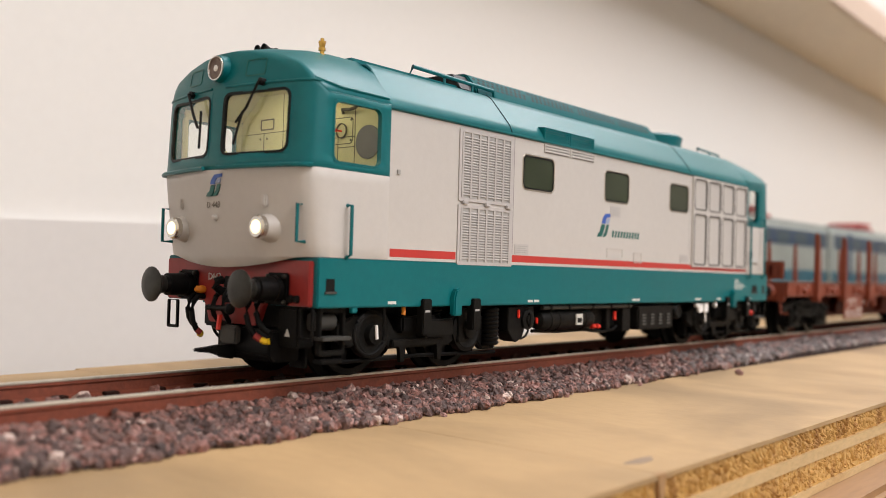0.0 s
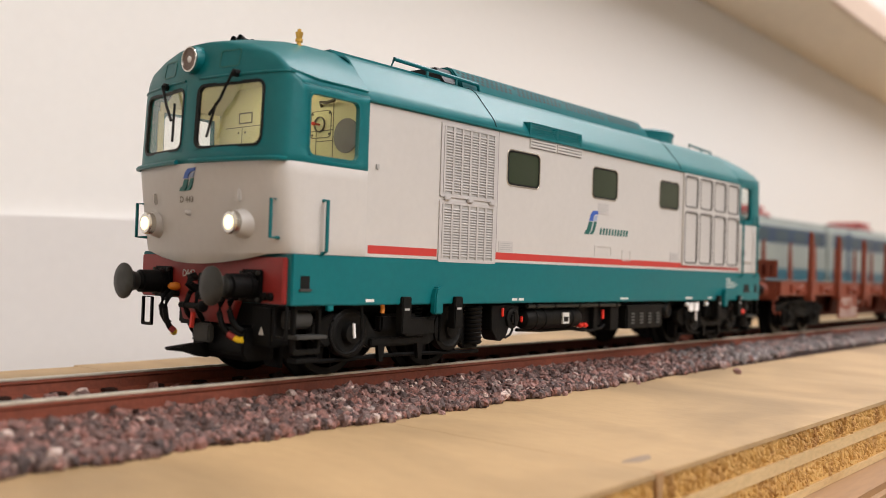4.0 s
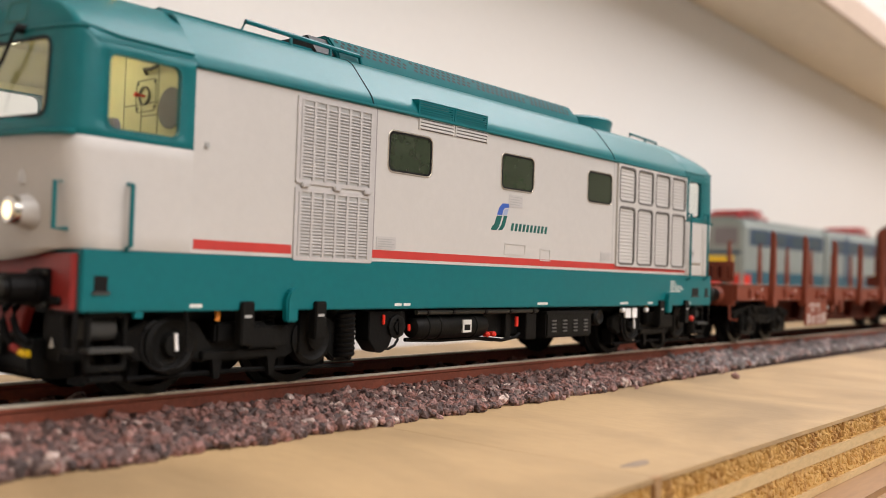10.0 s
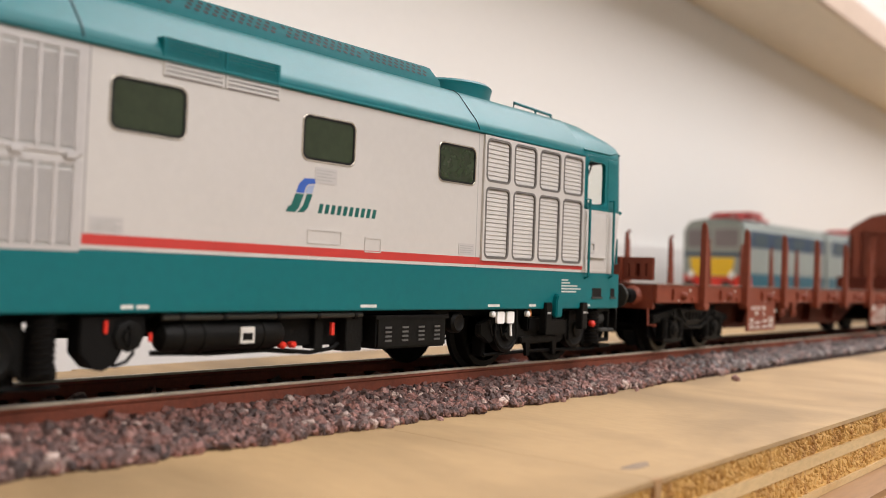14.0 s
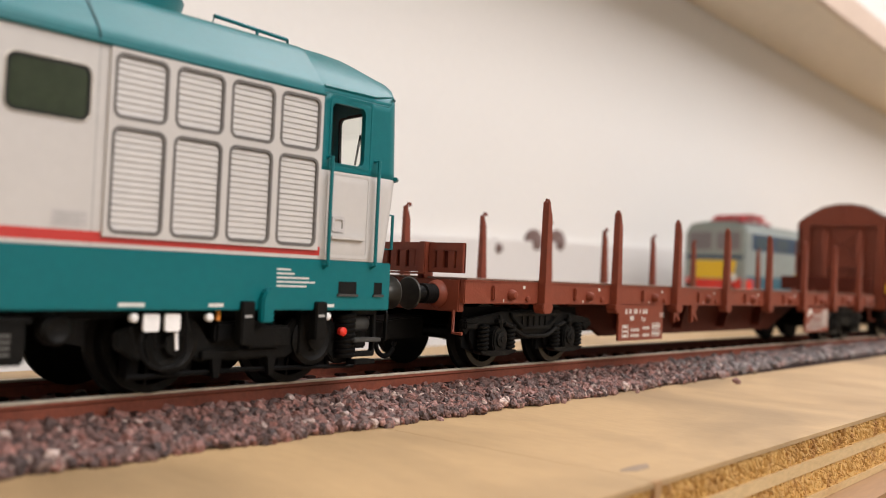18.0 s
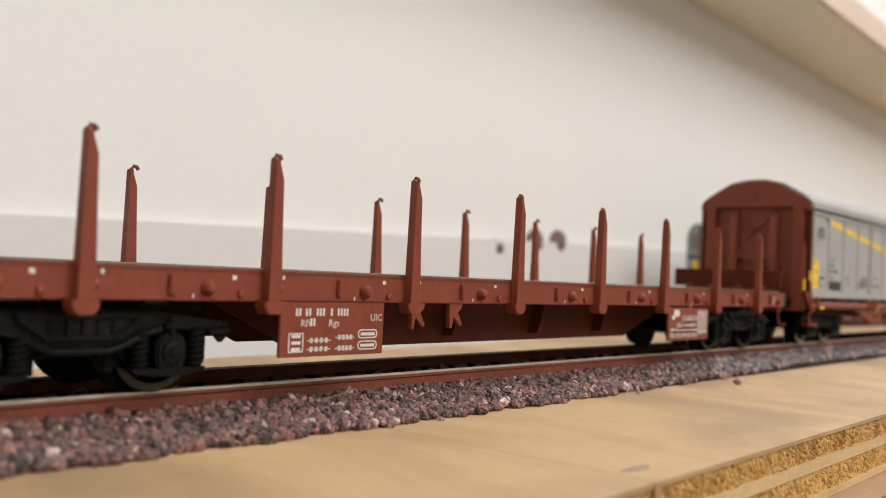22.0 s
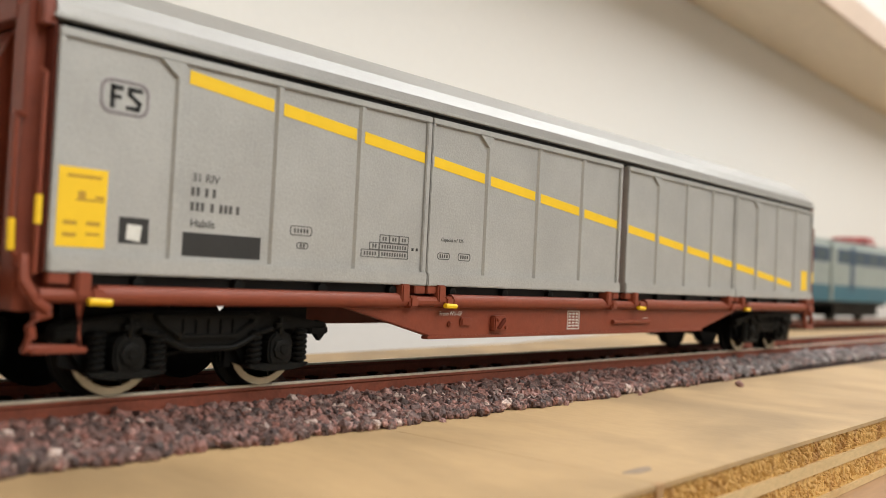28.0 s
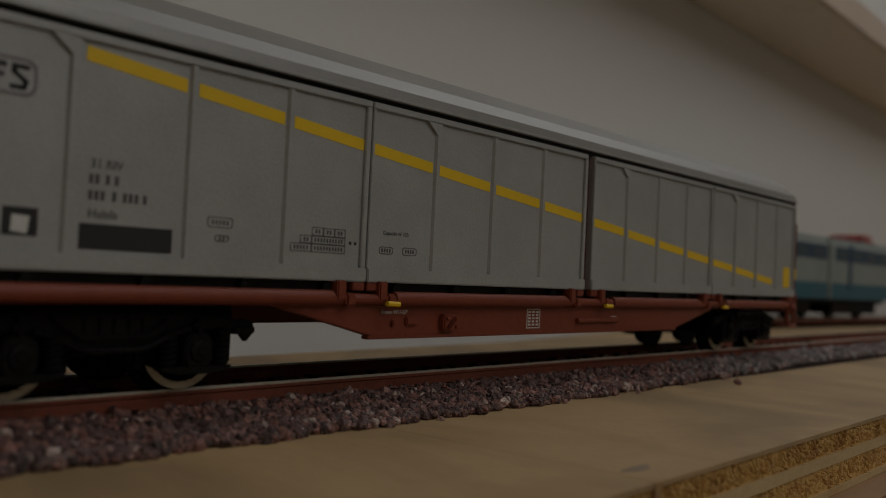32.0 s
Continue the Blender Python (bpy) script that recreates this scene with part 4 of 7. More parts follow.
def buffer_pair(parent, x, d, z, mat, y=10.0, length=5.6):
    for s in (-1, 1):
        b = part("buffer", Shape().lathe((x, s * y, z), "x", [(0, 1.75), (d * 0.6, 1.75), (d * 0.7, 1.55), (d * 3.6, 1.55), (d * 3.7, 1.2), (d * (length - 0.5), 1.15)], 18), BLACK, parent, "black buffer shank")
        part("buffer_head", Shape().lathe((x + d * (length - 0.6), s * y, z), "x", [(0, 1.0), (d * 0.25, 2.3), (d * 0.45, 2.5), (d * 0.7, 2.35), (d * 0.85, 1.2)], 24), mat, b, "round metal buffer head")


def build_loco():
    t = thing("diesel_locomotive", LOCO_AT, "teal and off-white model diesel locomotive on the track", "locomotive")
    fa, ra = 12.0, LEN - 13.5
    # body sides and roof
    for s in (-1, 1):
        sh = Shape().box(fa, ra, s * HALF, s * (HALF - 0.8), 16.2, 36.95)
        sd = part("side_wall", sh, WHITE, t, "off-white body side")
        part("red_stripe", Shape().box(12.4, 26.4, s * (HALF + 0.03), s * HALF - s * 0.1, 16.65, 17.75), RED, sd, "red line along the body")
        part("red_stripe", Shape().box(40.4, 134.2, s * (HALF + 0.03), s * HALF - s * 0.1, 16.65, 17.75), RED, sd, "red line along the body")
        for x0, x1 in ((42.7, 52.0), (68.4, 77.6), (94.2, 103.0)):
            side_window(sd, x0, x1, 28.4, 34.3, s)
        part("panel_gap", Shape().box(40.45, 40.58, s * (HALF + 0.012), s * HALF - s * 0.1, 17.8, 37), DISCGREY, sd)
        part("panel_gap", Shape().box(103.6, 103.75, s * (HALF + 0.01), s * HALF - s * 0.1, 16.2, 37), SILL, sd)
        # rear radiator grille: eight rounded frames with slats
        gx0, gx1 = 104.7, 133.5
        w = (gx1 - gx0) / 4
        for i in range(4):
            for z0, z1 in ((17.3, 29.1), (29.1, 36.6)):
                a, b = gx0 + i * w, gx0 + (i + 1) * w
                ci = (a + 0.55, b - 0.55, z0 + 0.45, z1 - 0.5)
                o, n = rounded(a, b, z0, z1, 0.04), rounded(*ci, 0.95)
                g = part("radiator_grille", Shape().ring(o, n, "y", s * (HALF + 0.42), s * (HALF - 0.05)), WHITE, sd, "off-white surround with rounded openings")
                lip = rounded(ci[0] + 0.22, ci[1] - 0.22, ci[2] + 0.22, ci[3] - 0.22, 0.75)
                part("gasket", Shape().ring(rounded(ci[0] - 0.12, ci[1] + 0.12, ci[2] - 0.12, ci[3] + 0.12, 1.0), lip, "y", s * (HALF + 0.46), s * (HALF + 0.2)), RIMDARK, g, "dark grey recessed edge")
                # grey backing paints the shade between the off-white slats
                part("backing", Shape().prism(lip, "y", s * (HALF + 0.03), s * (HALF - 0.05)), SILL, g)
                k = 16 if z0 < 20 else 9
                h = (ci[3] - ci[2] - 0.5) / k
                me = mesh_of("slat", Shape().prism([(s * (HALF + 0.02), 0), (s * (HALF + 0.24), 0.03), (s * (HALF + 0.24), h * 0.3), (s * (HALF + 0.1), h * 0.97), (s * (HALF + 0.02), h * 0.97)], "x", ci[0] + 0.25, ci[1] - 0.25), WHITE)
                for j in range(k):
                    piece("slat", me, g, (0, 0, ci[2] + 0.28 + j * h))
        # upper vents that cross the colour line
        for x0, x1 in ((48.9, 56.4), (56.9, 64.5)):
            # grey backing carries the painted shade of the vent gaps
            v = part("roof_vent", Shape().prism([(s * (HALF - 1.0), 35.1), (s * (HALF + 0.03), 35.1), (s * (HALF + 0.03), 37.0), (s * (HALF - 0.75), 37.2), (s * (HALF - 0.75), 39.2), (s * (HALF - 1.4), 39.2)], "x", x0, x1), DISCGREY, sd, "vent backing across the colour line, grey for the shade between slats")
            for j in range(4):
                z = 35.2 + j * 0.48
                part("slat", Shape().prism([(s * HALF, z + 0.36), (s * (HALF + 0.22), z), (s * (HALF + 0.24), z + 0.16), (s * HALF, z + 0.46)], "x", x0 + 0.1, x1 - 0.1), WHITE, v)
            for j in range(6):
                z = 37.15 + j * 0.35
                part("slat", Shape().prism([(s * (HALF - 0.75), z + 0.24), (s * (HALF + 0.02), z), (s * (HALF + 0.02), z + 0.24), (s * (HALF - 0.65), z + 0.36)], "x", x0 + 0.1, x1 - 0.1), GREEN, v)
            for e in (x0, x1):
                part("vent_cheek", Shape().prism([(s * (HALF + 0.06), 37.05), (s * (HALF + 0.06), 39.2), (s * (HALF - 1.6), 39.3), (s * (HALF - 0.6), 37.05)], "x", e - 0.14, e + 0.14), GREEN, v)
                part("vent_cheek", Shape().box(e - 0.12, e + 0.12, *sorted((s * (HALF - 0.1), s * (HALF + 0.2))), 35.1, 37.05), WHITE, v)
            part("vent_lip", Shape().prism([(s * (HALF - 1.9), 39.3), (s * (HALF + 0.03), 39.22), (s * (HALF + 0.03), 39.32), (s * (HALF - 1.8), 39.5)], "x", x0 - 0.15, x1 + 0.15), GREEN, v, "teal lip over the vent")
    rows = [[(x, y, roof_z(y)) for y in ROOF_Y] for x in (fa, 39.9, 103.7, ra)]
    rf = Shape().grid(rows)
    for s in (-1, 1):
        rf.grid([[(x, s * HALF, 37.2) for x in (fa, ra)], [(x, s * HALF, 36.95) for x in (fa, ra)]])
    roof = part("roof", rf, GREEN, t, "teal roof with a highlight along the cant", weld=True, sharp=40)
    m = roof.modifiers.new("thickness", "SOLIDIFY")
    m.thickness, m.offset = 0.6 * MM, -1
    roof.modifiers.new("face_normals", "WEIGHTED_NORMAL").weight = 90
    for x in (39.7, 103.6):
        part("roof_seam", Shape().tube([(x, y, roof_z(y) + 0.02) for y in ROOF_Y], 0.1, 5), DARK, roof, "dark joint across the roof")
    # cabs
    bk = cab(t, False, (1.6, 10.2, 28.5, 36.3), (1.6, 10.2, 28.5, 36.3))
    cab(t, True, (4.7, 10.9, 28.5, 36.3), (2.0, 10.9, 28.5, 36.3))
    # cab interior print and lamp
    part("cab_lamp", Shape().box(0.9, 2.4, -7, 7, 40.3, 40.6), CAB_LIGHT, t, "lit cab ceiling lamp")
    x = 11.3
    pr = Shape()
    for y0, y1, z0, z1 in ((-10.05, -9.95, 18, 41), (-9.9, -3.0, 33.35, 33.45), (-9.9, -6.6, 31.9, 32.0), (-6.65, -6.55, 26, 33.4), (3.0, 14, 35.2, 35.3), (9.9, 10.0, 24, 35.2), (5.4, 5.5, 24, 41), (-2.9, -2.8, 18, 41)):
        pr.box(x - 0.05, x + 0.02, y0, y1, z0, z1)
    pr.ring(rounded(7.6, 10.8, 35.7, 37.4, 0.2), rounded(7.8, 10.6, 35.9, 37.2, 0.15), "x", x - 0.06, x + 0.02)
    pr.ring(rounded(-9.6, -5.4, 32.4, 36.2, 0.6), rounded(-9.5, -5.5, 32.5, 36.1, 0.55), "x", x - 0.06, x + 0.02)
    for y, z in ((-9.2, 32.9), (-5.8, 32.9), (-9.2, 35.8), (-5.8, 35.8), (9.2, 34.4), (10.8, 34.4)):
        pr.cyl((x - 0.06, y, z), "x", 0.08, 0.18, 8)
    part("panel_print", pr, INKLINE, bk, "thin dark lines on the yellow wall")
    part("control_wheel", Shape().ring([(-7.4 + 1.1 * math.cos(w), 34.3 + 1.1 * math.sin(w)) for w in [math.pi * i / 8 for i in range(16)]],
                                       [(-7.4 + 0.95 * math.cos(w), 34.3 + 0.95 * math.sin(w)) for w in [math.pi * i / 8 for i in range(16)]], "x", 11.0, 11.2), INKLINE, bk)
    part("red_handle", Shape().lathe((10.0, -7.2, 34.3), "x", [(0, 0.25), (0.3, 0.28), (0.5, 0.15), (1.3, 0.15)], 12), REDPL, bk, "small red handle")
    part("brake_lever", Shape().tube([(10.6, -10.9, 37.3), (10.4, -9.6, 37.0), (10.6, -8.0, 37.2), (11.2, -7.6, 36.8)], 0.22, 6), INKLINE, bk, "dark brake lever")
    part("grey_disc", Shape().cyl((11.1, -12.7, 32.4), "x", 0.2, 2.35, 24), DISCGREY, bk, "grey round cover")
    part("seat_back", Shape().prism(rounded(-9.5, -4.5, 26, 31, 1.0), "x", 6.4, 7.2), DISCGREY, t, "grey driver's seat back", bevel=0.2)
    # skirt, buffer beams
    sk = part("skirt", Shape().box(-0.5, LEN - 0.25, -HALF - 0.15, HALF + 0.15, 9.8, 16.15), GREEN, t, "teal side skirt", bevel=0.15)
    for s in (-1, 1):
        for x in (1.6, LEN - 2.6, LEN - 8.2):
            w = 0.75 if x != LEN - 8.2 else 1.6
            # no hole is cut: a black block paints its shade
            part("step_hole", Shape().box(x - w, x + w, s * (HALF + 0.18), s * (HALF - 0.5), 11.9, 13.5), RUBBER_AND_SHADE, sk, "black block for the shade in the step opening")
            part("step_plate", Shape().box(x - w - 0.2, x + w + 0.2, s * (HALF + 0.4), s * (HALF - 0.3), 11.6, 11.9), POCKET, sk)
        part("skirt_tab", Shape().box(5.6, 6.6, *sorted((s * (HALF + 0.1), s * (HALF - 0.5))), 9.1, 9.85), GREEN, sk, "small teal tab under the skirt", bevel=0.08)
        for x in (26.2, LEN - 21.6):
            part("lifting_lug", Shape().prism([(x - 0.9, 8.4), (x + 0.9, 8.4), (x + 0.9, 11.5), (x + 0.5, 12.6), (x - 0.5, 12.2), (x - 0.9, 11)], "y", s * HALF, s * (HALF + 1.1)), GREEN, sk, "teal lifting lug", bevel=0.2)
        for x0, x1 in ((12.2, 13.8), (45.0, 46.4), (46.8, 48.2), (79.5, 82.5), (107, 110), (118, 120), (135, 137)):
            part("print_bar", Shape().box(x0, x1, s * (HALF + 0.17), s * (HALF + 0.1), 10.2, 10.6), PRINTW, sk)
        for j, (x0, x1) in enumerate(((127.5, 129.6), (127.5, 130.2), (127.5, 132.6), (127.5, 133.6), (127.5, 132.2))):
            part("print_bar", Shape().box(x0, x1, s * (HALF + 0.17), s * (HALF + 0.1), 14.65 - j * 0.5, 14.86 - j * 0.5), PRINTW, sk)
    for x, d in ((-0.7, -1), (LEN, 1)):
        bb = part("buffer_beam", Shape().prism([(-15.6, 15.7), (15.6, 15.7), (15.6, 9.9), (6.5, 9.9), (5.2, 7.0), (-5.2, 7.0), (-6.5, 9.9), (-15.6, 9.9)], "x", x + d * 0.45, x - d * 0.6), OXIDE_RED, t, "red-brown buffer beam", bevel=0.15)
        for s in (-1, 1):
            bf = part("buffer", Shape().lathe((x + d * 0.4, s * 9.8, 12.0), "x", [(0, 1.6), (d * 0.7, 1.6), (d * 0.75, 1.72), (d * 1.3, 1.72), (d * 1.35, 1.58), (d * 3.9, 1.55), (d * 4.0, 1.25), (d * 4.8, 1.2)], 22), BLACK, bb, "black buffer sleeve")
            part("base_plate", Shape().box(*sorted((x + d * 0.4, x + d * 0.9)), s * 9.8 - 2.1, s * 9.8 + 2.1, 9.9, 14.1), BLACK, bf, bevel=0.2)
            for by in (-1.65, 1.65):
                for bz in (-1.65, 1.65):
                    part("bolt", Shape().lathe((x + d * 0.85, s * 9.8 + by, 12 + bz), "x", [(0, 0.3), (d * 0.35, 0.3), (d * 0.45, 0.15)], 6), BUFFER, bf)
            part("buffer_head", Shape().lathe((x + d * 4.8, s * 9.8, 12.0), "x", [(0, 1.2), (d * 0.6, 1.3), (d * 1.2, 1.65), (d * 1.6, 2.1), (d * 1.85, 2.42), (d * 2.0, 2.42), (d * 2.15, 2.2), (d * 2.25, 1.0)], 28), BUFFER, bf, "flared metal buffer head")
        hk = part("coupling_hook", Shape().tube([(x, 0, 11.2), (x + d * 2.4, 0, 11.4), (x + d * 3.2, 0, 12.0), (x + d * 3.0, 0, 12.7), (x + d * 2.2, 0, 12.9)], 0.6, 8), BLACK, bb, "black coupling hook")
        part("hook_plate", Shape().prism(rounded(-1.6, 1.6, 9.8, 13.4, 0.4), "x", x + d * 0.4, x + d * 0.8), BLACK, hk, bevel=0.1)
        ch = Shape()
        for sy in (-0.9, 0.9):
            ch.tube([(x + d * 1.6, sy * 0.8, 11.6), (x + d * 2.5, sy, 10.6), (x + d * 2.8, sy * 1.3, 9.0), (x + d * 2.4, sy * 1.5, 8.2), (x + d * 1.8, sy * 1.3, 7.4)], 0.36, 7)
        ch.tube([(x + d * 2.7, -2.4, 9.1), (x + d * 2.7, 2.4, 9.1)], 0.42, 7)
        ch.tube([(x + d * 1.8, -1.3, 7.4), (x + d * 1.7, 0, 7.0), (x + d * 1.8, 1.3, 7.4)], 0.38, 7)
        ch.lathe((x + d * 2.7, -2.9, 9.1), "y", [(0, 0.4), (0.2, 0.75), (0.7, 0.75), (0.9, 0.4)], 10)
        part("screw_coupling", ch, BLACK, bb, "black screw coupling")
        for y, k in ((-5.2, -1), (6.4, 1), (8.0, 1), (-6.6, -1)):
            q = 1.0 if abs(y) < 6.5 else 0.82
            sag = [(0.4, 0, 10.4), (1.5, 0.1, 10.5), (2.3, 0.5, 9.7), (2.7, 0.9, 8.4), (2.6, 1.4, 7.0), (2.1, 2.0, 5.9), (1.6, 2.7, 5.4)]
            pts = [(x + d * a * q, y + (k * b if k < 0 else -k * b * 0.4), 10.4 + (z - 10.4) * q) for a, b, z in sag]
            hs = part("air_hose", Shape().tube(pts, 0.4, 9), BLACK, bb, "black air hose")
            a = pts[-1]
            if abs(y) < 6.5:
                part("hose_end", Shape().tube([a, (a[0] - d * 0.3, a[1] + k * 0.5, a[2] - 0.25), (a[0] - d * 0.5, a[1] + k * 1.0, a[2] - 0.2)], 0.42, 8), YELLOW, hs, "yellow hose coupling")
                part("hose_collar", Shape().tube([pts[-2], a], 0.46, 8), OXIDE_RED, hs)
                part("hose_tap", Shape().lathe((x + d * 0.4, y, 11.4), "x", [(0, 0.45), (d * 0.5, 0.6), (d * 1.2, 0.5), (d * 1.6, 0.25)], 10), ORANGE, hs, "orange air tap")
                part("tap_lever", Shape().box(*sorted((x + d * 1.0, x + d * 1.35)), y - 0.2, y + 0.9, 11.3, 11.9), ORANGE, hs, bevel=0.08)
        for y in (-13.4, -12.2, 13.0):
            part("socket", Shape().lathe((x + d * 0.4, y, 10.8), "x", [(0, 0.55), (d * 0.5, 0.5), (d * 0.6, 0.3)], 10), BLACK, bb, "small black socket")
        if d > 0:
            part("coupling_loop", Shape().tube([(x + 4.2 + 2.3 * math.cos(w), -2.0, 3.6 + 2.2 * math.sin(w)) for w in [radians(150 + 15 * q) for q in range(19)]], 0.4, 8), BLACK, bb, "black curved coupling loop")
        part("hook_pin", Shape().tube([(x + d * 2.2, 0.2, 8.2), (x + d * 2.4, 0.2, 6.2)], 0.35, 6), REDPL, bb, "red coupling pin")
        cp = part("coupler_pocket", Shape().box(*sorted((x + d * 1.2, x + d * 2.2)), -3.3, 0.3, 4.5, 6.9), POCKET, bb, "grey coupler pocket", bevel=0.25)
        for q in range(5):
            part("tooth", Shape().box(*sorted((x + d * 1.3, x + d * 2.0)), 0.25, 0.55, 4.65 + 0.45 * q, 4.9 + 0.45 * q), BLACK, cp)
        part("coupler_base", Shape().prism([(x - d * 4, 2.4), (x + d * 0.4, 2.4), (x + d * 1.2, 3.3), (x + d * 1.2, 4.5), (x + d * 0.6, 6.6), (x - d * 4, 6.6)], "y", -9.0, -0.4), BLACK, bb, bevel=0.2)
        part("snow_plough", Shape().prism([(x + d * 2.4, 2.6), (x + d * 4.2, 3.2), (x + d * 5.2, 3.35), (x + d * 6.8, 3.55), (x + d * 6.8, 3.95), (x + d * 5.0, 4.1), (x + d * 3.0, 4.3), (x, 4.3), (x, 2.6)], "y", -1.8, -0.4), BLACK, bb, "black coupler arm", bevel=0.15)
        for s in (-1, 1):
            st = Shape().ring(rounded(*sorted((s * 13.4, s * 16.0)), 5.6, 9.7, 0.3), rounded(*sorted((s * 13.75, s * 15.65)), 6.0, 9.6, 0.2), "x", x + d * 0.1, x - d * 0.25)
            part("step_ladder", st, BLACK, bb, "black footstep")
            part("guard_iron", Shape().prism([(s * 6.4, 1.4), (s * 9.6, 1.4), (s * 9.6, 6.5), (s * 6.4, 6.5)], "x", x - d * 4.4, x - d * 5.0), BLACK, bb, bevel=0.1)
            # footstep frame, sand box and grey air cylinder by the corner
            if s < 0:
                cs = part("corner_step", Shape().ring(rounded(*sorted((x - d * 1.6, x - d * 6.2)), 3.6, 9.8, 0.4), rounded(*sorted((x - d * 2.1, x - d * 5.7)), 4.3, 9.2, 0.3), "y", s * 14.6, s * 15.4), DARK, bb, "black corner step frame", bevel=0.1)
                part("tread", Shape().box(*sorted((x - d * 1.4, x - d * 6.4)), *sorted((s * 14.2, s * 16.4)), 5.6, 6.1), POCKET, cs, "worn grey step tread", bevel=0.12)
                part("air_cylinder", Shape().lathe((x - d * 1.8, s * 13.4, 7.9), "x", [(0, 0.6), (-d * 0.2, 1.2), (-d * 3.6, 1.2), (-d * 3.8, 0.6)], 16), POCKET, cs, "dark grey air cylinder")
                part("lower_tread", Shape().box(*sorted((x - d * 1.8, x - d * 5.6)), *sorted((s * 14.0, s * 15.8)), 2.6, 3.2), BLACK, cs, bevel=0.1)
            fp = part("front_box", Shape().box(*sorted((x - d * 0.4, x - d * 3.4)), *sorted((s * 8.6, s * 12.6)), 4.4, 9.6) if s < 0 else Shape().box(*sorted((x - d * 1.4, x - d * 4.0)), *sorted((s * 6.0, s * 9.0)), 6.2, 9.6), DARK, bb, "black box under the buffer beam", bevel=0.25)
            if s < 0 and d < 0:
                part("warning_mark", Shape().prism([(s * 10.2, 5.9), (s * 11.2, 5.9), (s * 10.7, 6.9)], "x", x - d * 0.3, x - d * 0.45), PRINTW, fp, "small white triangle")
    # bogies and what hangs between them
    loco_bogie(t, 11.7, 32.3, False)
    loco_bogie(t, LEN - 32.3, LEN - 11.7, True)
    fr = part("main_frame", Shape().box(6, LEN - 6, -12, 12, 8.6, 10.2), BLACK, t, "black underframe")
    for s in (-1, 1):
        y = s * 14.0
        part("air_reservoir", Shape().lathe((50.6, y, 7.0), "x", [(0, 0.6), (0.5, 1.5), (1.2, 1.75), (2.6, 1.8), (2.7, 1.95), (3.1, 1.95), (3.2, 1.8), (5.2, 1.8), (5.3, 1.95), (5.7, 1.95), (5.8, 1.8), (13.6, 1.8), (13.7, 1.95), (14.1, 1.95), (14.2, 1.8), (16.2, 1.8), (17.0, 1.5), (17.5, 0.6)], 20), DARK, fr, "black cylindrical air reservoir")
        part("pipe", Shape().tube([(50.4, y + s * 1.6, 9.2), (80.6, y + s * 1.6, 9.2)], 0.38, 8), BUFFER, fr, "dark metal pipe under the skirt")
        for x in (52.5, 58.2, 66.0, 72.5, 79.0):
            part("pipe_clip", Shape().lathe((x, y + s * 1.6, 9.2), "x", [(0, 0.4), (0.05, 0.52), (0.5, 0.52), (0.55, 0.4)], 10), DARK, fr)
        part("filter_unit", Shape().prism([(41.4, 9.4), (48.6, 9.4), (48.8, 7.4), (48.0, 6.2), (46.2, 5.9), (45.4, 4.4), (44.0, 3.7), (42.8, 4.0), (41.4, 5.6)], "y", y - s * 1.5, y + s * 1.2), BLACK, fr, bevel=0.12)
        part("filter_cap", Shape().lathe((46.6, y + s * 1.2, 7.3), "y", [(0, 1.7), (s * 0.4, 1.7), (s * 0.5, 1.45), (s * 0.5, 0.9), (s * 0.8, 0.85), (s * 0.8, 0.3)], 8), DARK, fr)
        part("cap_bar", Shape().box(46.3, 46.9, *sorted((y + s * 1.6, y + s * 2.1)), 6.2, 8.4), BLACK, fr, bevel=0.1)
        part("control_block", Shape().box(68.4, 83.2, *sorted((y - s * 5, y - s * 0.5)), 5.2, 9.3), BLACK, fr, "black control block", bevel=0.15)
        for x in (44.0, 49.2):
            part("red_tap", Shape().box(x - 0.2, x + 0.2, y + s * 1.2, y + s * 1.6, 7.6 if x < 46 else 6.6, 9.0 if x < 46 else 7.6), REDPL, fr, "red plastic tap", bevel=0.1)
        part("drain_pipe", Shape().tube([(44.6, y + s * 0.8, 4.4), (45.6, y + s * 0.9, 4.2), (46.8, y + s * 0.9, 4.6), (47.6, y + s * 0.8, 5.4), (47.9, y + s * 0.6, 6.4)], 0.2, 7), DARK, fr)
        part("data_plate", Shape().box(60.7, 62.7, y + s * 1.7, y + s * 1.98, 6.1, 8.0), PRINTW, fr, "small white data plate")
        part("data_plate_print", Shape().box(61.0, 62.4, y + s * 1.9, y + s * 2.0, 6.45, 7.3), DARK, fr)
        for x in (70.2, 71.8):
            part("red_valve", Shape().lathe((x - 2.6, y + s * 0.6, 5.6), "y", [(0, 0.4), (s * 0.8, 0.45), (s * 1.1, 0.25)], 10), REDPL, fr, "small red valve")
        part("red_valve", Shape().tube([(76.3, y + s * 0.6, 8.2), (76.3, y + s * 0.6, 6.6)], 0.35, 6), REDPL, fr, "small red valve")
        part("bracket", Shape().box(73.5, 75.0, y - s * 2, y + s * 0.4, 4.8, 9.2), DARK, fr, bevel=0.1)
        part("bracket", Shape().box(78.2, 81.2, y - s * 2, y + s * 1.2, 4.4, 9.0), DARK, fr, bevel=0.1)
        part("cross_pipe", Shape().tube([(50.5, y - s * 0.5, 5.2), (58, y - s * 0.3, 4.9), (66, y, 5.0), (70.4, y + s * 0.2, 4.6)], 0.32, 6), BLACK, fr)
        part("linkage", Shape().tube([(69, y, 4.8), (73, y, 4.4), (77, y, 4.8), (78, y, 5.4)], 0.3, 6), BLACK, fr)
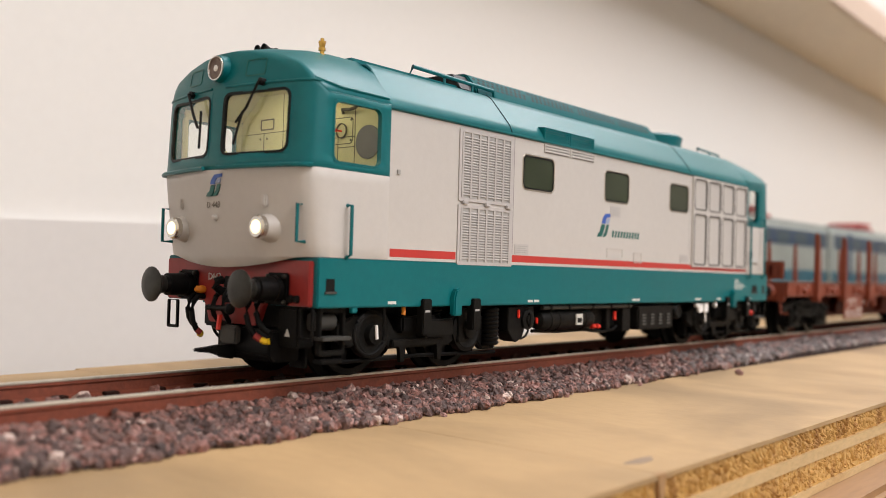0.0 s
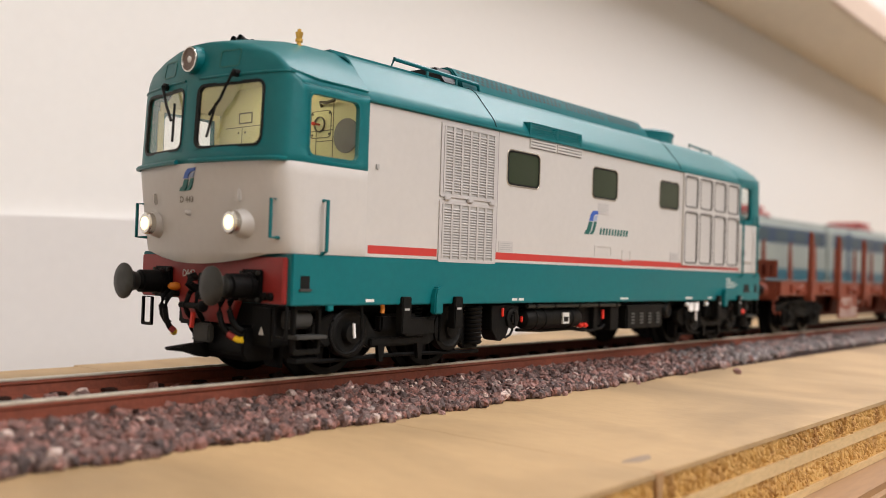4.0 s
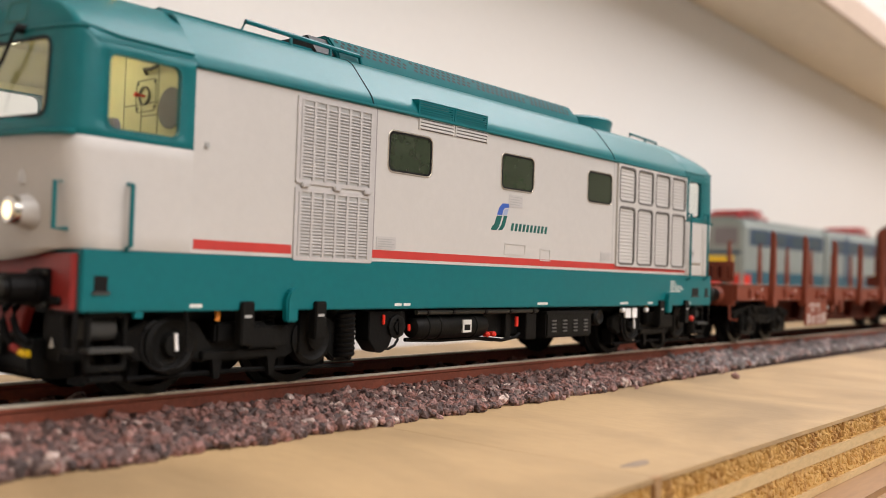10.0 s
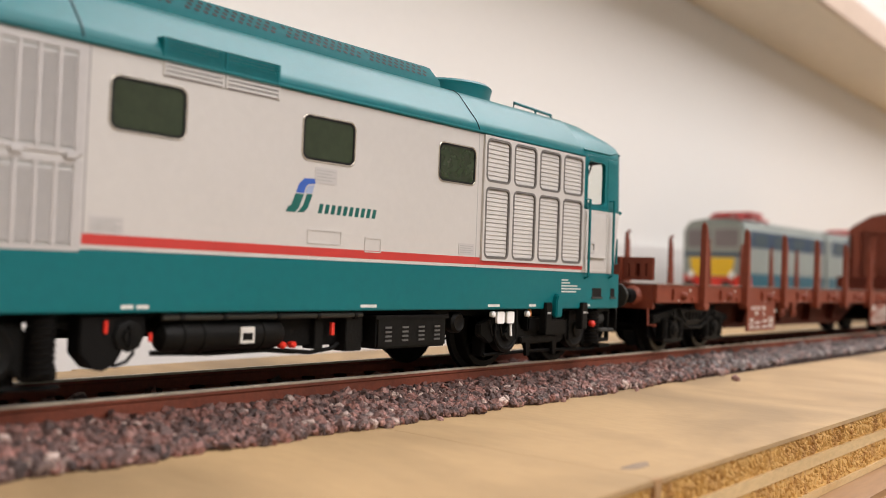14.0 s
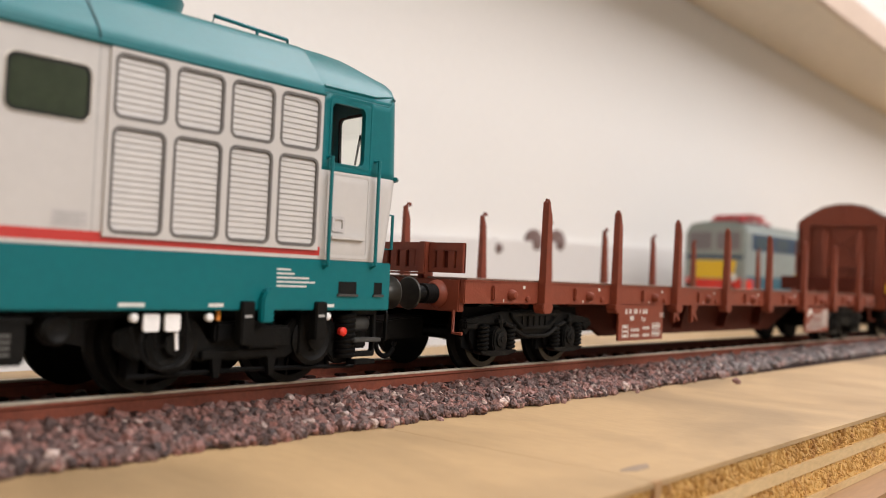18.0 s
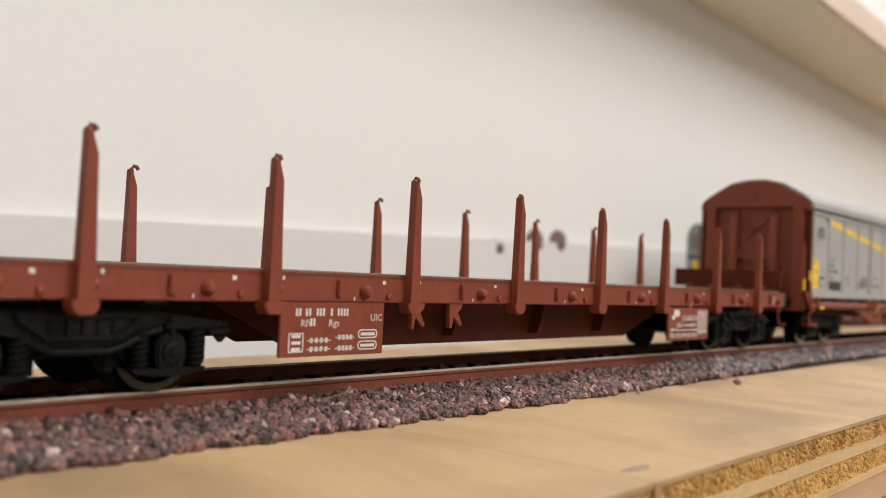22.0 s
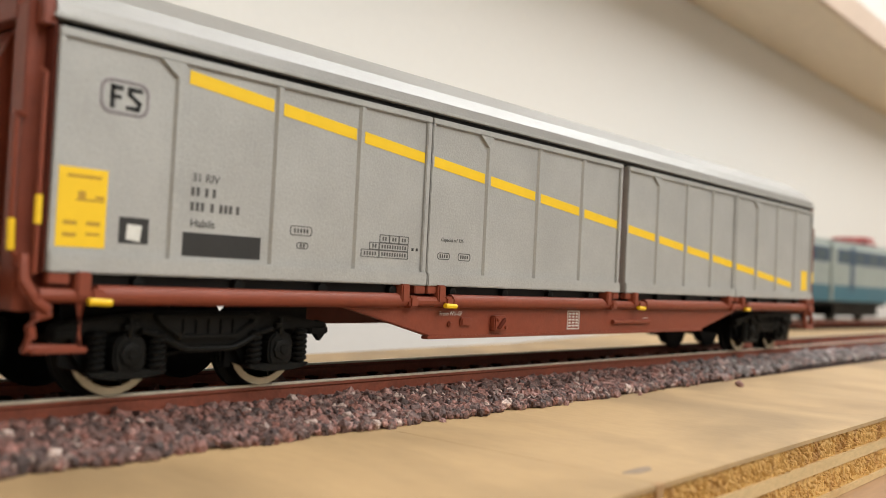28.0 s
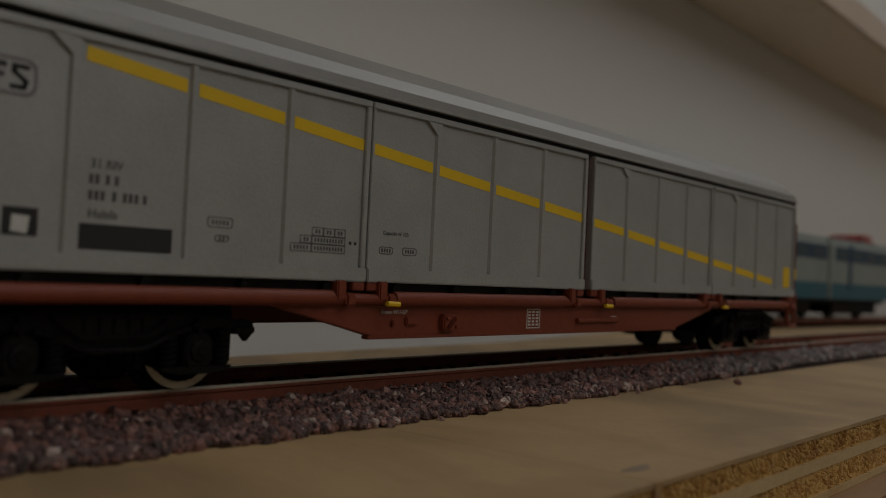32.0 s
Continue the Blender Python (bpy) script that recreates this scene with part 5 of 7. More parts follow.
        bb = part("battery_box", Shape().box(83.4, 98.0, y - s * 4, y + s * 1.8, 4.5, 8.9), DARK, fr, "dark grey battery box", bevel=0.3)
        part("lid", Shape().box(83.0, 98.4, y - s * 4, y + s * 2.0, 8.5, 9.1), DARK, bb, bevel=0.1)
        vent = mesh_of("vent_slot", Shape().box(-0.6, 0.6, min(y + s * 1.78, y + s * 1.95), max(y + s * 1.78, y + s * 1.95), -0.13, 0.13), VENTGREY)
        for i in range(4):
            for j in range(4):
                piece("vent_slot", vent, bb, (85.6 + 3.4 * i, 0, 5.6 + 0.6 * j))
        part("gauge", Shape().lathe((101.2, y, 7.8), "y", [(0, 1.6), (s * 1.2, 1.6), (s * 1.6, 1.2), (s * 1.4, 0.8)], 16), DARK, fr)
        for x in (111.4, 114.0):
            part("white_tag", Shape().prism(rounded(x - 0.95, x + 0.95, 7.5, 9.4, 0.3), "y", y + s * 1.4, y + s * 1.8), WHITEPL, fr, "white plastic tag")
            part("cable", Shape().tube([(x, y + s * 1.2, 7.8), (x - 0.6, y + s * 1.4, 6.0), (x - 1.6, y + s * 1.3, 5.6), (x - 2.2, y + s * 1.2, 8)], 0.2, 6), BLACK, fr)
        for x in (109.2, 118.6, 136.5):
            part("white_lamp", Shape().lathe((x, y + s * 1.4, 9.0), "y", [(0, 0.45), (s * 0.6, 0.5), (s * 0.8, 0.3)], 10), WHITEPL, fr, "small white knob")
        part("red_knob", Shape().lathe((139.6, y + s * 1.0, 7.0), "y", [(0, 0.5), (s * 0.7, 0.6), (s * 1.0, 0.3)], 10), REDPL, fr, "small red knob")
    part("tank", Shape().prism(rounded(-9, 9, 6.6, 9, 0.8), "x", 50, 100), BLACK, fr, "black fuel tank")
    # handrails on the side
    for s in (-1, 1):
        y = s * (HALF + 0.9)
        for x, z0, z1 in ((4.3, 16.3, 23.0), (134.9, 15.2, 29.2), (143.3, 15.4, 29.6)):
            part("handrail", Shape().tube([(x, s * HALF, z1), (x, y, z1), (x, y, z0 + 0.3), (x, s * HALF, z0)], 0.26, 6), GREEN, t, "teal vertical handrail")
        dr = part("cab_door", Shape().ring(rounded(135.0, 142.6, 16.5, 27.4, 0.6), rounded(135.35, 142.25, 16.9, 27.1, 0.5), "y", s * (HALF + 0.06), s * (HALF - 0.2)), WHITE, t, "raised outline of the cab door")
        part("upper_door", Shape().ring(rounded(135.0, 142.6, 27.6, 37.2, 0.5), rounded(135.3, 142.3, 27.9, 36.9, 0.4), "y", s * (HALF + 0.06), s * (HALF - 0.2)), GREEN, dr, "teal upper part of the cab door")
        part("door_step", Shape().box(135.8, 141.6, s * (HALF + 0.5), s * (HALF - 0.2), 18.9, 19.3), WHITE, t)
        part("door_handle", Shape().ring(rounded(136.0, 138.2, 19.8, 21.8, 0.3), rounded(136.4, 137.8, 20.2, 21.4, 0.2), "y", s * (HALF + 0.2), s * (HALF - 0.2)), GREYP, t)
        part("lamp_socket", Shape().box(13.4, 13.9, s * (HALF + 0.25), s * (HALF - 0.1), 28.0, 28.6), SILL, t)
    # louvred doors, labels, hatches on the near side
    louvre_door(t, 26.6, 40.2, 25.4, 36.2, 6, 22)
    louvre_door(t, 26.6, 40.2, 15.9, 24.9, 6, 18)
    for x in (28.0, 33.4, 38.8):
        part("door_latch", Shape().box(x - 0.6, x + 0.6, -HALF - 0.55, -HALF - 0.1, 24.9, 25.5), GREYP, t, bevel=0.1)
    yy = -HALF
    for x0, x1, z0, z1 in ((41.1, 44.9, 17.9, 19.6), (70.8, 74.5, 25.8, 27.8), (99.5, 103.2, 18.0, 19.7)):
        lb = part("data_label", Shape().prism(rounded(x0, x1, z0, z1, 0.15, 2), "y", yy - 0.06, yy + 0.05), GREYP, t, "small grey data label")
        for j in range(4):
            z = z1 - 0.35 - j * (z1 - z0 - 0.4) / 4
            part("print_bar", Shape().box(x0 + 0.3, x1 - 0.3 - 0.5 * (j % 2), yy - 0.08, yy, z - 0.08, z + 0.04), SILL, lb)
    for o in ((69.9, 75.7, 18.2, 20.0), (79.9, 83.0, 17.5, 19.5)):
        part("hatch", Shape().ring(rounded(*o, 0.15, 2), rounded(o[0] + 0.15, o[1] - 0.15, o[2] + 0.15, o[3] - 0.15, 0.1, 2), "y", yy - 0.09, yy + 0.05), WHITE, t, "small hatch in the body side")
    # emblem and name as plain shapes
    em = part("emblem", Shape().prism([(66.3, 21.9), (67.7, 21.9), (68.3, 22.4), (69.1, 24.2), (67.75, 24.2), (67.1, 22.7), (66.7, 22.6)], "y", yy - 0.05, yy + 0.02), GREENP, t, "blue and green emblem")
    part("emblem_top", Shape().prism([(67.8, 24.35), (68.3, 25.5), (69.1, 26.2), (71.1, 26.3), (70.85, 25.65), (69.8, 25.55), (69.4, 25.2), (69.1, 24.35)], "y", yy - 0.05, yy + 0.02), BLUEP, em)
    part("emblem_stem", Shape().prism([(68.1, 21.9), (69.2, 22.0), (69.8, 22.6), (70.5, 24.3), (69.6, 24.3), (69.0, 22.8), (68.6, 22.4)], "y", yy - 0.05, yy + 0.02), GREENP, em)
    part("emblem_field", Shape().prism([(69.3, 24.4), (69.6, 25.1), (69.95, 25.4), (70.8, 25.5), (70.4, 24.4)], "y", yy - 0.05, yy + 0.02), PALEBLUE, em)
    for i in range(10):
        x = 71.5 + i * 1.06
        part("name_bar", Shape().prism([(x, 22.05), (x + 0.62, 22.05), (x + 0.9, 23.25), (x + 0.28, 23.25)], "y", yy - 0.04, yy + 0.02), GREENP, em)
    # front emblem and class number
    fe = part("front_emblem", Shape().prism([(1.5, 24.0), (0.5, 24.0), (0.1, 24.3), (-0.4, 25.5), (0.5, 25.5), (0.9, 24.6), (1.3, 24.5)], "x", nose_x(25) - 0.14, nose_x(25) + 0.5), GREENP, t, "blue and green emblem on the front")
    part("emblem_stem", Shape().prism([(0.1, 24.0), (-0.7, 24.1), (-1.1, 24.5), (-1.6, 25.6), (-0.9, 25.6), (-0.5, 24.7)], "x", nose_x(25) - 0.14, nose_x(25) + 0.5), GREENP, fe)
    part("emblem_top", Shape().prism([(0.5, 25.6), (0.2, 26.3), (-0.4, 26.85), (-2.0, 26.95), (-1.85, 26.5), (-1.0, 26.4), (-0.6, 26.1), (-0.4, 25.6)], "x", nose_x(26.5) - 0.14, nose_x(26.5) + 0.5), BLUEP, fe)
    part("emblem_field", Shape().prism([(-0.5, 25.7), (-0.75, 26.05), (-1.1, 26.3), (-1.75, 26.35), (-1.5, 25.7)], "x", nose_x(26.2) - 0.14, nose_x(26.2) + 0.5), PALEBLUE, fe)
    lettering("class_number", "D 443", 0.85, (nose_x(23.0) - 0.1, 1.75, 22.5), INKLINE, t, (90, 0, -90))
    for i, c in enumerate("D443"):
        lettering("beam_character", c, 1.0, (-1.25, 5.5 - (0.85 if i else 0.0) - 0.72 * max(0, i - 1), 12.8), PRINTW, t, (90, 0, -90))
    part("front_knob", Shape().lathe((nose_x(22) + 0.3, 0, 21.2), "x", [(0, 0.4), (-0.7, 0.35), (-0.9, 0.15)], 8), WHITE, t)
    # roof equipment
    g0, g1 = 40.0, 103.0
    gr = part("roof_grille", Shape().prism([(-9.2, 43.2), (-8.6, 45.2), (-6.4, 47.6), (-5.4, 48.0), (5.4, 48.0), (6.4, 47.6), (8.6, 45.2), (9.2, 43.2)], "x", g0, g1), MESHGREEN, roof, "raised teal roof grille", bevel=0.25)
    dots = Shape()
    for i in range(int((g1 - g0 - 2) / 1.3)):
        for j in range(3):
            f = (j + 0.8) / 3.6
            x = g0 + 1.2 + 1.3 * i + 0.65 * (j % 2)
            if (x - g0) % 15.5 < 0.9:
                continue
            for s in (-1, 1):
                y, z = s * (8.6 - 2.2 * f), 45.2 + 2.4 * f
                ring = [2 * math.pi * q / 8 for q in range(8)]
                dots.add([(x + 0.4 * math.cos(w), y - s * 0.68 * 0.36 * math.sin(w) + s * 0.05, z + 0.74 * 0.36 * math.sin(w) + 0.045) for w in ring], [tuple(range(8))])
    tagged(part("perforation", dots, BLACK, gr, "rows of small dark holes", smooth=False), kind="stuff")
    # solid black end paints the shade inside the open grille
    part("grille_end", Shape().prism([(-8.2, 44.6), (-6.2, 47.2), (6.2, 47.2), (8.2, 44.6)], "x", g0 - 3.5, g0), RUBBER_AND_SHADE, roof, "black block for the shade in the open grille end")
    part("roof_cap", Shape().lathe((64, -2, 48.0), "z", [(0, 1.5), (0.5, 1.4), (0.7, 0.6)], 12), DARK, roof, "small dark roof cap")
    part("fan_cowl", Shape().lathe((113, 0, 44.0), "z", [(0, 8.6), (1.4, 8.6), (2.6, 8.9), (3.0, 8.5), (3.0, 7.0), (2.2, 6.6)], 32), GREEN, roof, "round teal fan cowl")
    for s in (-1, 1):
        rl = Shape().tube([(22.6, s * 9.3, 43.4), (23.6, s * 9.3, 45.6), (43.5, s * 9.3, 45.2), (44.2, s * 9.3, 43.4)], 0.3, 6)
        for x in (31, 38):
            rl.tube([(x, s * 9.3, 45.1), (x, s * 9.3, 43.4)], 0.25, 6)
        part("roof_rail", rl, GREEN, roof, "teal roof handrail")
        rl = Shape().tube([(121.5, s * 9.3, 43.4), (121.8, s * 9.3, 45.0), (133.2, s * 9.3, 44.6), (133.4, s * 9.3, 43)], 0.25, 6)
        rl.tube([(128.3, s * 9.3, 44.8), (128.3, s * 9.3, 43.2)], 0.22, 6)
        part("roof_rail", rl, GREEN, roof, "teal roof handrail")
    part("roof_walkway", Shape().box(12.5, 38, -7.5, 7.5, 44.2, 45.1), GREEN, roof, "flat raised roof panel", bevel=0.3)
    part("whistle", Shape().lathe((5.7, -8.9, 43.5), "z", [(0, 0.55), (0.4, 0.55), (0.5, 0.3), (0.9, 0.3), (0.9, 0.5), (1.3, 0.5), (1.3, 0.35), (2.0, 0.52), (2.2, 0.52), (2.2, 0.25), (2.6, 0.25)], 14), BRASS, roof, "turned brass whistle")
    return t


LAMP_ON = glow("lit_headlight", (1.0, 0.80, 0.48), 1.8)
CAB_LIGHT = glow("lit_cab_lamp", (1.0, 0.92, 0.66), 22.0)
loco = build_loco()

# ---- wagons ----


def freight_bogie(parent, x, rim):
    """A cast freight bogie: bowed side frames with a slotted window, axleboxes, coil springs, two wheelsets."""
    b = part("bogie", Shape().box(x - 2.5, x + 2.5, -11, 11, 4.5, 9.6), BLACK, parent, "black cast freight bogie", bevel=0.2)
    for s in (-1, 1):
        y0, y1 = s * 11.4, s * 12.7
        arc = [(-18.5, 8.0), (-14, 8.7), (-8, 9.5), (8, 9.5), (14, 8.7), (18.5, 8.0), (18.5, 7.2), (13, 7.3), (9.2, 7.2), (6.2, 6.6), (3.4, 5.5), (-3.4, 5.5), (-6.2, 6.6), (-9.2, 7.2), (-13, 7.3), (-18.5, 7.2)]
        sf = part("side_frame", Shape().prism([(x + a, z) for a, z in arc], "y", y0, y1), DARK, b, "bowed black side frame", bevel=0.2)
        o = [(x - 7.4, 9.2), (x + 7.4, 9.2), (x + 6.9, 8.3), (x + 3.9, 6.3), (x - 3.9, 6.3), (x - 6.9, 8.3)]
        i = [(x - 6.0, 8.6), (x + 6.0, 8.6), (x + 5.7, 8.2), (x + 3.4, 6.9), (x - 3.4, 6.9), (x - 5.7, 8.2)]
        part("centre_web", Shape().ring(o, i, "y", y1 - s * 0.05, y1 + s * 0.6), DARK, sf, "raised rim of the frame window", bevel=0.14)
        # black sheet paints the shade inside the frame window
        part("window_shadow", Shape().prism(i, "y", y1 - s * 0.1, y1 + s * 0.03), RUBBER_AND_SHADE, sf, "black sheet for the shade in the frame window")
        for k in (-3.4, -1.7, 0, 1.7, 3.4):
            part("web_rib", Shape().box(x + k - 0.16, x + k + 0.16, *sorted((y1 - s * 0.1, y1 + s * 0.3)), 6.9, 8.65), DARK, sf)
        bow = [(-9.0, 7.4), (-7.0, 6.9), (-4.6, 5.7), (-3.0, 5.2), (3.0, 5.2), (4.6, 5.7), (7.0, 6.9), (9.0, 7.4)]
        part("lower_chord", Shape().tube([(x + a, y1 + s * 0.45, z) for a, z in bow], 0.36, 8), DARK, sf, "bowed lower chord")
        for k in (-1, 1):
            part("frame_horn", Shape().box(*sorted((x + k * 15.5, x + k * 18.6)), *sorted((y0 - s * 0.4, y1 + s * 0.2)), 6.6, 7.6), DARK, sf, bevel=0.2)
            part("brake_bracket", Shape().prism([(x + k * 17.2, 8.4), (x + k * 18.8, 8.0), (x + k * 18.6, 6.4), (x + k * 17.8, 5.6), (x + k * 17.0, 6.4)], "y", y0, y0 + s * 0.8), DARK, sf, bevel=0.1)
        for w in (x - 10.3, x + 10.3):
            part("pedestal", Shape().prism([(w - 5.6, 5.0), (w - 4.2, 3.2), (w + 4.2, 3.2), (w + 5.6, 5.0), (w + 5.8, 8.4), (w - 5.8, 8.4)], "y", y0 - s * 0.7, y0), BLACK, sf, "black axle guard")
            part("wheel_guard", Shape().prism([(w - 6.4, 3.6), (w - 3.0, 2.5), (w + 3.0, 2.5), (w + 6.4, 3.6), (w + 6.4, 10.0), (w - 6.4, 10.0)], "y", s * 10.15, s * 10.5), BLACK, sf, "black plate before the wheel")
            ab = part("axlebox", Shape().prism([(w - 1.5, 3.0), (w + 1.5, 3.0), (w + 1.9, 4.0), (w + 1.9, 6.0), (w + 1.0, 7.0), (w - 1.0, 7.0), (w - 1.9, 6.0), (w - 1.9, 4.0)], "y", y0, y1 + s * 0.8), DARK, sf, "black axlebox", bevel=0.25)
            part("axlebox_cover", Shape().lathe((w, y1 + s * 0.7, 4.9), "y", [(0, 1.35), (s * 0.4, 1.3), (s * 0.5, 1.0), (s * 0.5, 0.6), (s * 0.7, 0.5)], 8), DARK, ab)
            part("cover_bolt", Shape().box(w - 0.9, w + 0.9, *sorted((y1 + s * 0.9, y1 + s * 1.25)), 4.7, 5.1), DARK, ab)
            part("damper_link", Shape().tube([(w, y1 + s * 0.6, 6.6), (w - 0.1, y1 + s * 0.8, 7.4), (w, y1 + s * 0.5, 8.8)], 0.34, 7), DARK, sf)
            part("damper_cap", Shape().box(w - 0.9, w + 0.9, *sorted((y1 - s * 0.1, y1 + s * 0.9)), 7.5, 8.1), DARK, sf, bevel=0.12)
            for k in (-3.6, 3.6):
                part("coil_spring", Shape().coil((w + k, (y0 + y1) / 2 + s * 0.6, 3.1), 0.78, 4.0, 6, 0.27), DARK, sf, "black coil spring")
                part("spring_core", Shape().cyl((w + k, (y0 + y1) / 2 + s * 0.6, 3.0), "z", 4.3, 0.5, 10), BLACK, sf)
            part("spring_seat", Shape().prism([(w - 4.8, 3.1), (w + 4.8, 3.1), (w + 4.4, 2.6), (w + 2.0, 2.2), (w - 2.0, 2.2), (w - 4.4, 2.6)], "y", y0, y1 + s * 0.6), DARK, sf, bevel=0.1)
            k = 1 if w < x else -1
            part("brake_block", Shape().box(*sorted((w + k * 5.4, w + k * 6.4)), *sorted((s * 8.8, s * 10.6)), 2.6, 6.5), BLACK, sf, bevel=0.1)
            part("brake_hanger", Shape().tube([(w + k * 6.2, s * 9.8, 9.0), (w + k * 6.5, s * 9.8, 5.4), (w + k * 6.2, s * 9.8, 3.0)], 0.35, 6), BLACK, sf)
        part("hanging_pipe", Shape().tube([(x + 3, s * 10.6, 8.6), (x - 1, s * 10.8, 5.2), (x - 5, s * 10.6, 4.2), (x - 9, s * 10.4, 5.4)], 0.3, 6), BLACK, b)
    for w in (x - 10.3, x + 10.3):
        wheelset(b, w, 5.3, rim, False)
    return b


STAKES = (20.6, 44.4, 69.3, 94.4, 120.1, 145.3, 170.4, 194.5)


def build_flat_wagon():
    ln = 214.6
    t = thing("flat_wagon", (242.3, 0, RAIL_TOP), "red-brown bogie flat wagon with upright side stakes", "wagon", "wagons of the train")
    fr = part("underframe", Shape().box(0.6, ln - 0.6, -15.4, 15.4, 12.2, 13.6), OXIDE_AND_SHADE, t, "red-brown underframe")
    for s in (-1, 1):
        so = part("side_sill", Shape().box(0.2, ln - 0.2, *sorted((s * 15.2, s * 16.2)), 10.7, 14.2), OXIDE, t, "red-brown side sill", bevel=0.15)
        part("top_lip", Shape().box(0.2, ln - 0.2, *sorted((s * 15.0, s * 16.35)), 14.05, 14.35), OXIDE, so, bevel=0.1)
        for i in range(9):
            x0 = STAKES[i] if i < 8 else 217.5
            for dx, w in ((-13.2, 0.45), (-8.6, 0.9), (-4.0, 0.35)):
                x = x0 + dx
                if 1 < x < ln - 2:
                    if w == 0.9:
                        part("bolt_head", Shape().lathe((x, s * 16.2, 12.2), "y", [(0, 0.9), (s * 0.5, 0.9), (s * 1.2, 0.55), (s * 1.3, 0.2)], 10), OXIDE, so)
                    elif w == 0.45:
                        part("rib", Shape().box(x - 0.5, x + 0.5, *sorted((s * 16.1, s * 16.8)), 11.4, 13.6), OXIDE, so, bevel=0.15)
                    else:
                        part("bolt_head", Shape().lathe((x, s * 16.2, 11.6), "y", [(0, 0.5), (s * 0.4, 0.45), (s * 0.5, 0.2)], 8), OXIDE, so)
            for dx, w, z in ((-5.2, 0.6, 13.5), (-10.5, 0.2, 11.3), (2.2, 0.4, 13.7)):
                if 1 < x0 + dx < ln - 4:
                    part("print_bar", Shape().box(x0 + dx, x0 + dx + w, *sorted((s * 16.1, s * 16.23)), z - 0.3, z + 0.2), PRINTW, so)
        # fishbelly girder behind the sill; the sill's shade is in its darker colour
        part("girder", Shape().prism([(42, 10.8), (56, 3.9), (147, 3.9), (167, 10.8), (170, 12.4), (38, 12.4)], "y", s * 5.6, s * 6.6), OXIDE_AND_SHADE, fr, "deep red-brown belly girder", bevel=0.1)
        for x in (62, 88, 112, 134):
            part("cross_brace", Shape().prism([(x - 0.4, 5.2), (x + 0.4, 5.2), (x + 3.4, 11.6), (x + 2.4, 11.6)], "y", s * 6.6, s * 9.0), OXIDE_AND_SHADE, fr)
        for x in (72, 80.5):
            part("bracket", Shape().prism([(x - 1.6, 10.8), (x + 1.6, 10.8), (x + 1.2, 9.8), (x + 0.5, 9.4), (x + 1.6, 7.6), (x + 1.2, 7.2), (x - 0.5, 8.6), (x - 0.8, 7), (x - 1.4, 7)], "y", s * 15.0, s * 15.9), OXIDE, so, bevel=0.1)
        # lettered plates
        pa = part("data_plate", Shape().box(46.2, 64.2, *sorted((s * 16.2, s * 16.7)), 3.9, 10.7), OXIDE, so, "hanging red-brown plate with white print", bevel=0.1)
        yb = sorted((s * 16.65, s * 16.74))
        for a, wd, z in ((48.6, 0.9, 9.0), (50.2, 0.9, 9.0), (52.0, 1.8, 9.0), (54.4, 0.5, 9.0), (55.6, 2.2, 9.0), (51.0, 0.9, 7.75)):
            for q in range(max(1, round(wd / 0.52))):
                part("number_bar", Shape().box(a + q * 0.52, a + q * 0.52 + 0.3, *yb, z, z + 0.95), PRINTW, pa)
        if s < 0:
            for word, a, z in (("RIV", 48.6, 7.75), ("Rgs", 53.2, 7.75), ("UIC", 60.6, 8.4)):
                lettering("plate_text", word, 0.95, (a, -16.76, z), PRINTW, pa)
        for a, b, z0, z1 in ((47.6, 50.0, 4.5, 6.9), (59.4, 63.0, 6.0, 7.2), (59.4, 63.0, 4.5, 5.7)):
            part("print_frame", Shape().ring(rounded(a, b, z0, z1, 0.5 if a > 50 else 0.05, 2), rounded(a + 0.16, b - 0.16, z0 + 0.16, z1 - 0.16, 0.4 if a > 50 else 0.04, 2), "y", *yb), PRINTW, pa)
            n = 3 if a < 50 else 1
            for q in range(n):
                zq = z0 + (z1 - z0) * (q + 0.5) / n
                part("print_bar", Shape().box(a + 0.5, b - 0.5, *yb, zq - 0.22, zq + 0.18), PRINTW, pa)
        for a, b, z in ((50.6, 54.6, 5.9), (55.4, 58.8, 6.2), (50.6, 54.6, 4.8), (55.4, 58.8, 4.8)):
            part("print_line", Shape().box(a, b, *yb, z - 0.06, z + 0.06), PRINTW, pa)
            for q in range(4):
                xq = a + 0.5 + q * (b - a - 1.0) / 3.6
                part("print_bar", Shape().box(xq, xq + 0.45, *yb, z - 0.28, z + 0.34), PRINTW, pa)
        pb = part("data_plate", Shape().box(148.2, 167.3, *sorted((s * 16.2, s * 16.7)), 3.5, 10.4), OXIDE, so, "hanging red-brown plate with a white table", bevel=0.1)
        def cells(xa, xb, za, zb, nx, nz):
            for q in range(nx + 1):
                xq = xa + (xb - xa) * q / nx
                part("print_line", Shape().box(xq - 0.07, xq + 0.07, *yb, za, zb), PRINTW, pb)
            for q in range(nz + 1):
                zq = za + (zb - za) * q / nz
                part("print_line", Shape().box(xa, xb, *yb, zq - 0.07, zq + 0.07), PRINTW, pb)
            for qx in range(nx):
                for qz in range(nz):
                    xm, zm = xa + (xb - xa) * (qx + 0.5) / nx, za + (zb - za) * (qz + 0.5) / nz
                    hw = 0.3 * (xb - xa) / nx
                    part("print_bar", Shape().box(xm - hw, xm + hw * (0.4 + 0.3 * ((qx + qz) % 3)), *yb, zm - 0.18, zm + 0.16), PRINTW, pb)
        cells(149.3, 161.6, 4.3, 5.3, 5, 1)
        cells(149.3, 161.6, 5.3, 6.0, 6, 1)
        cells(152.2, 154.6, 6.0, 7.0, 2, 1)
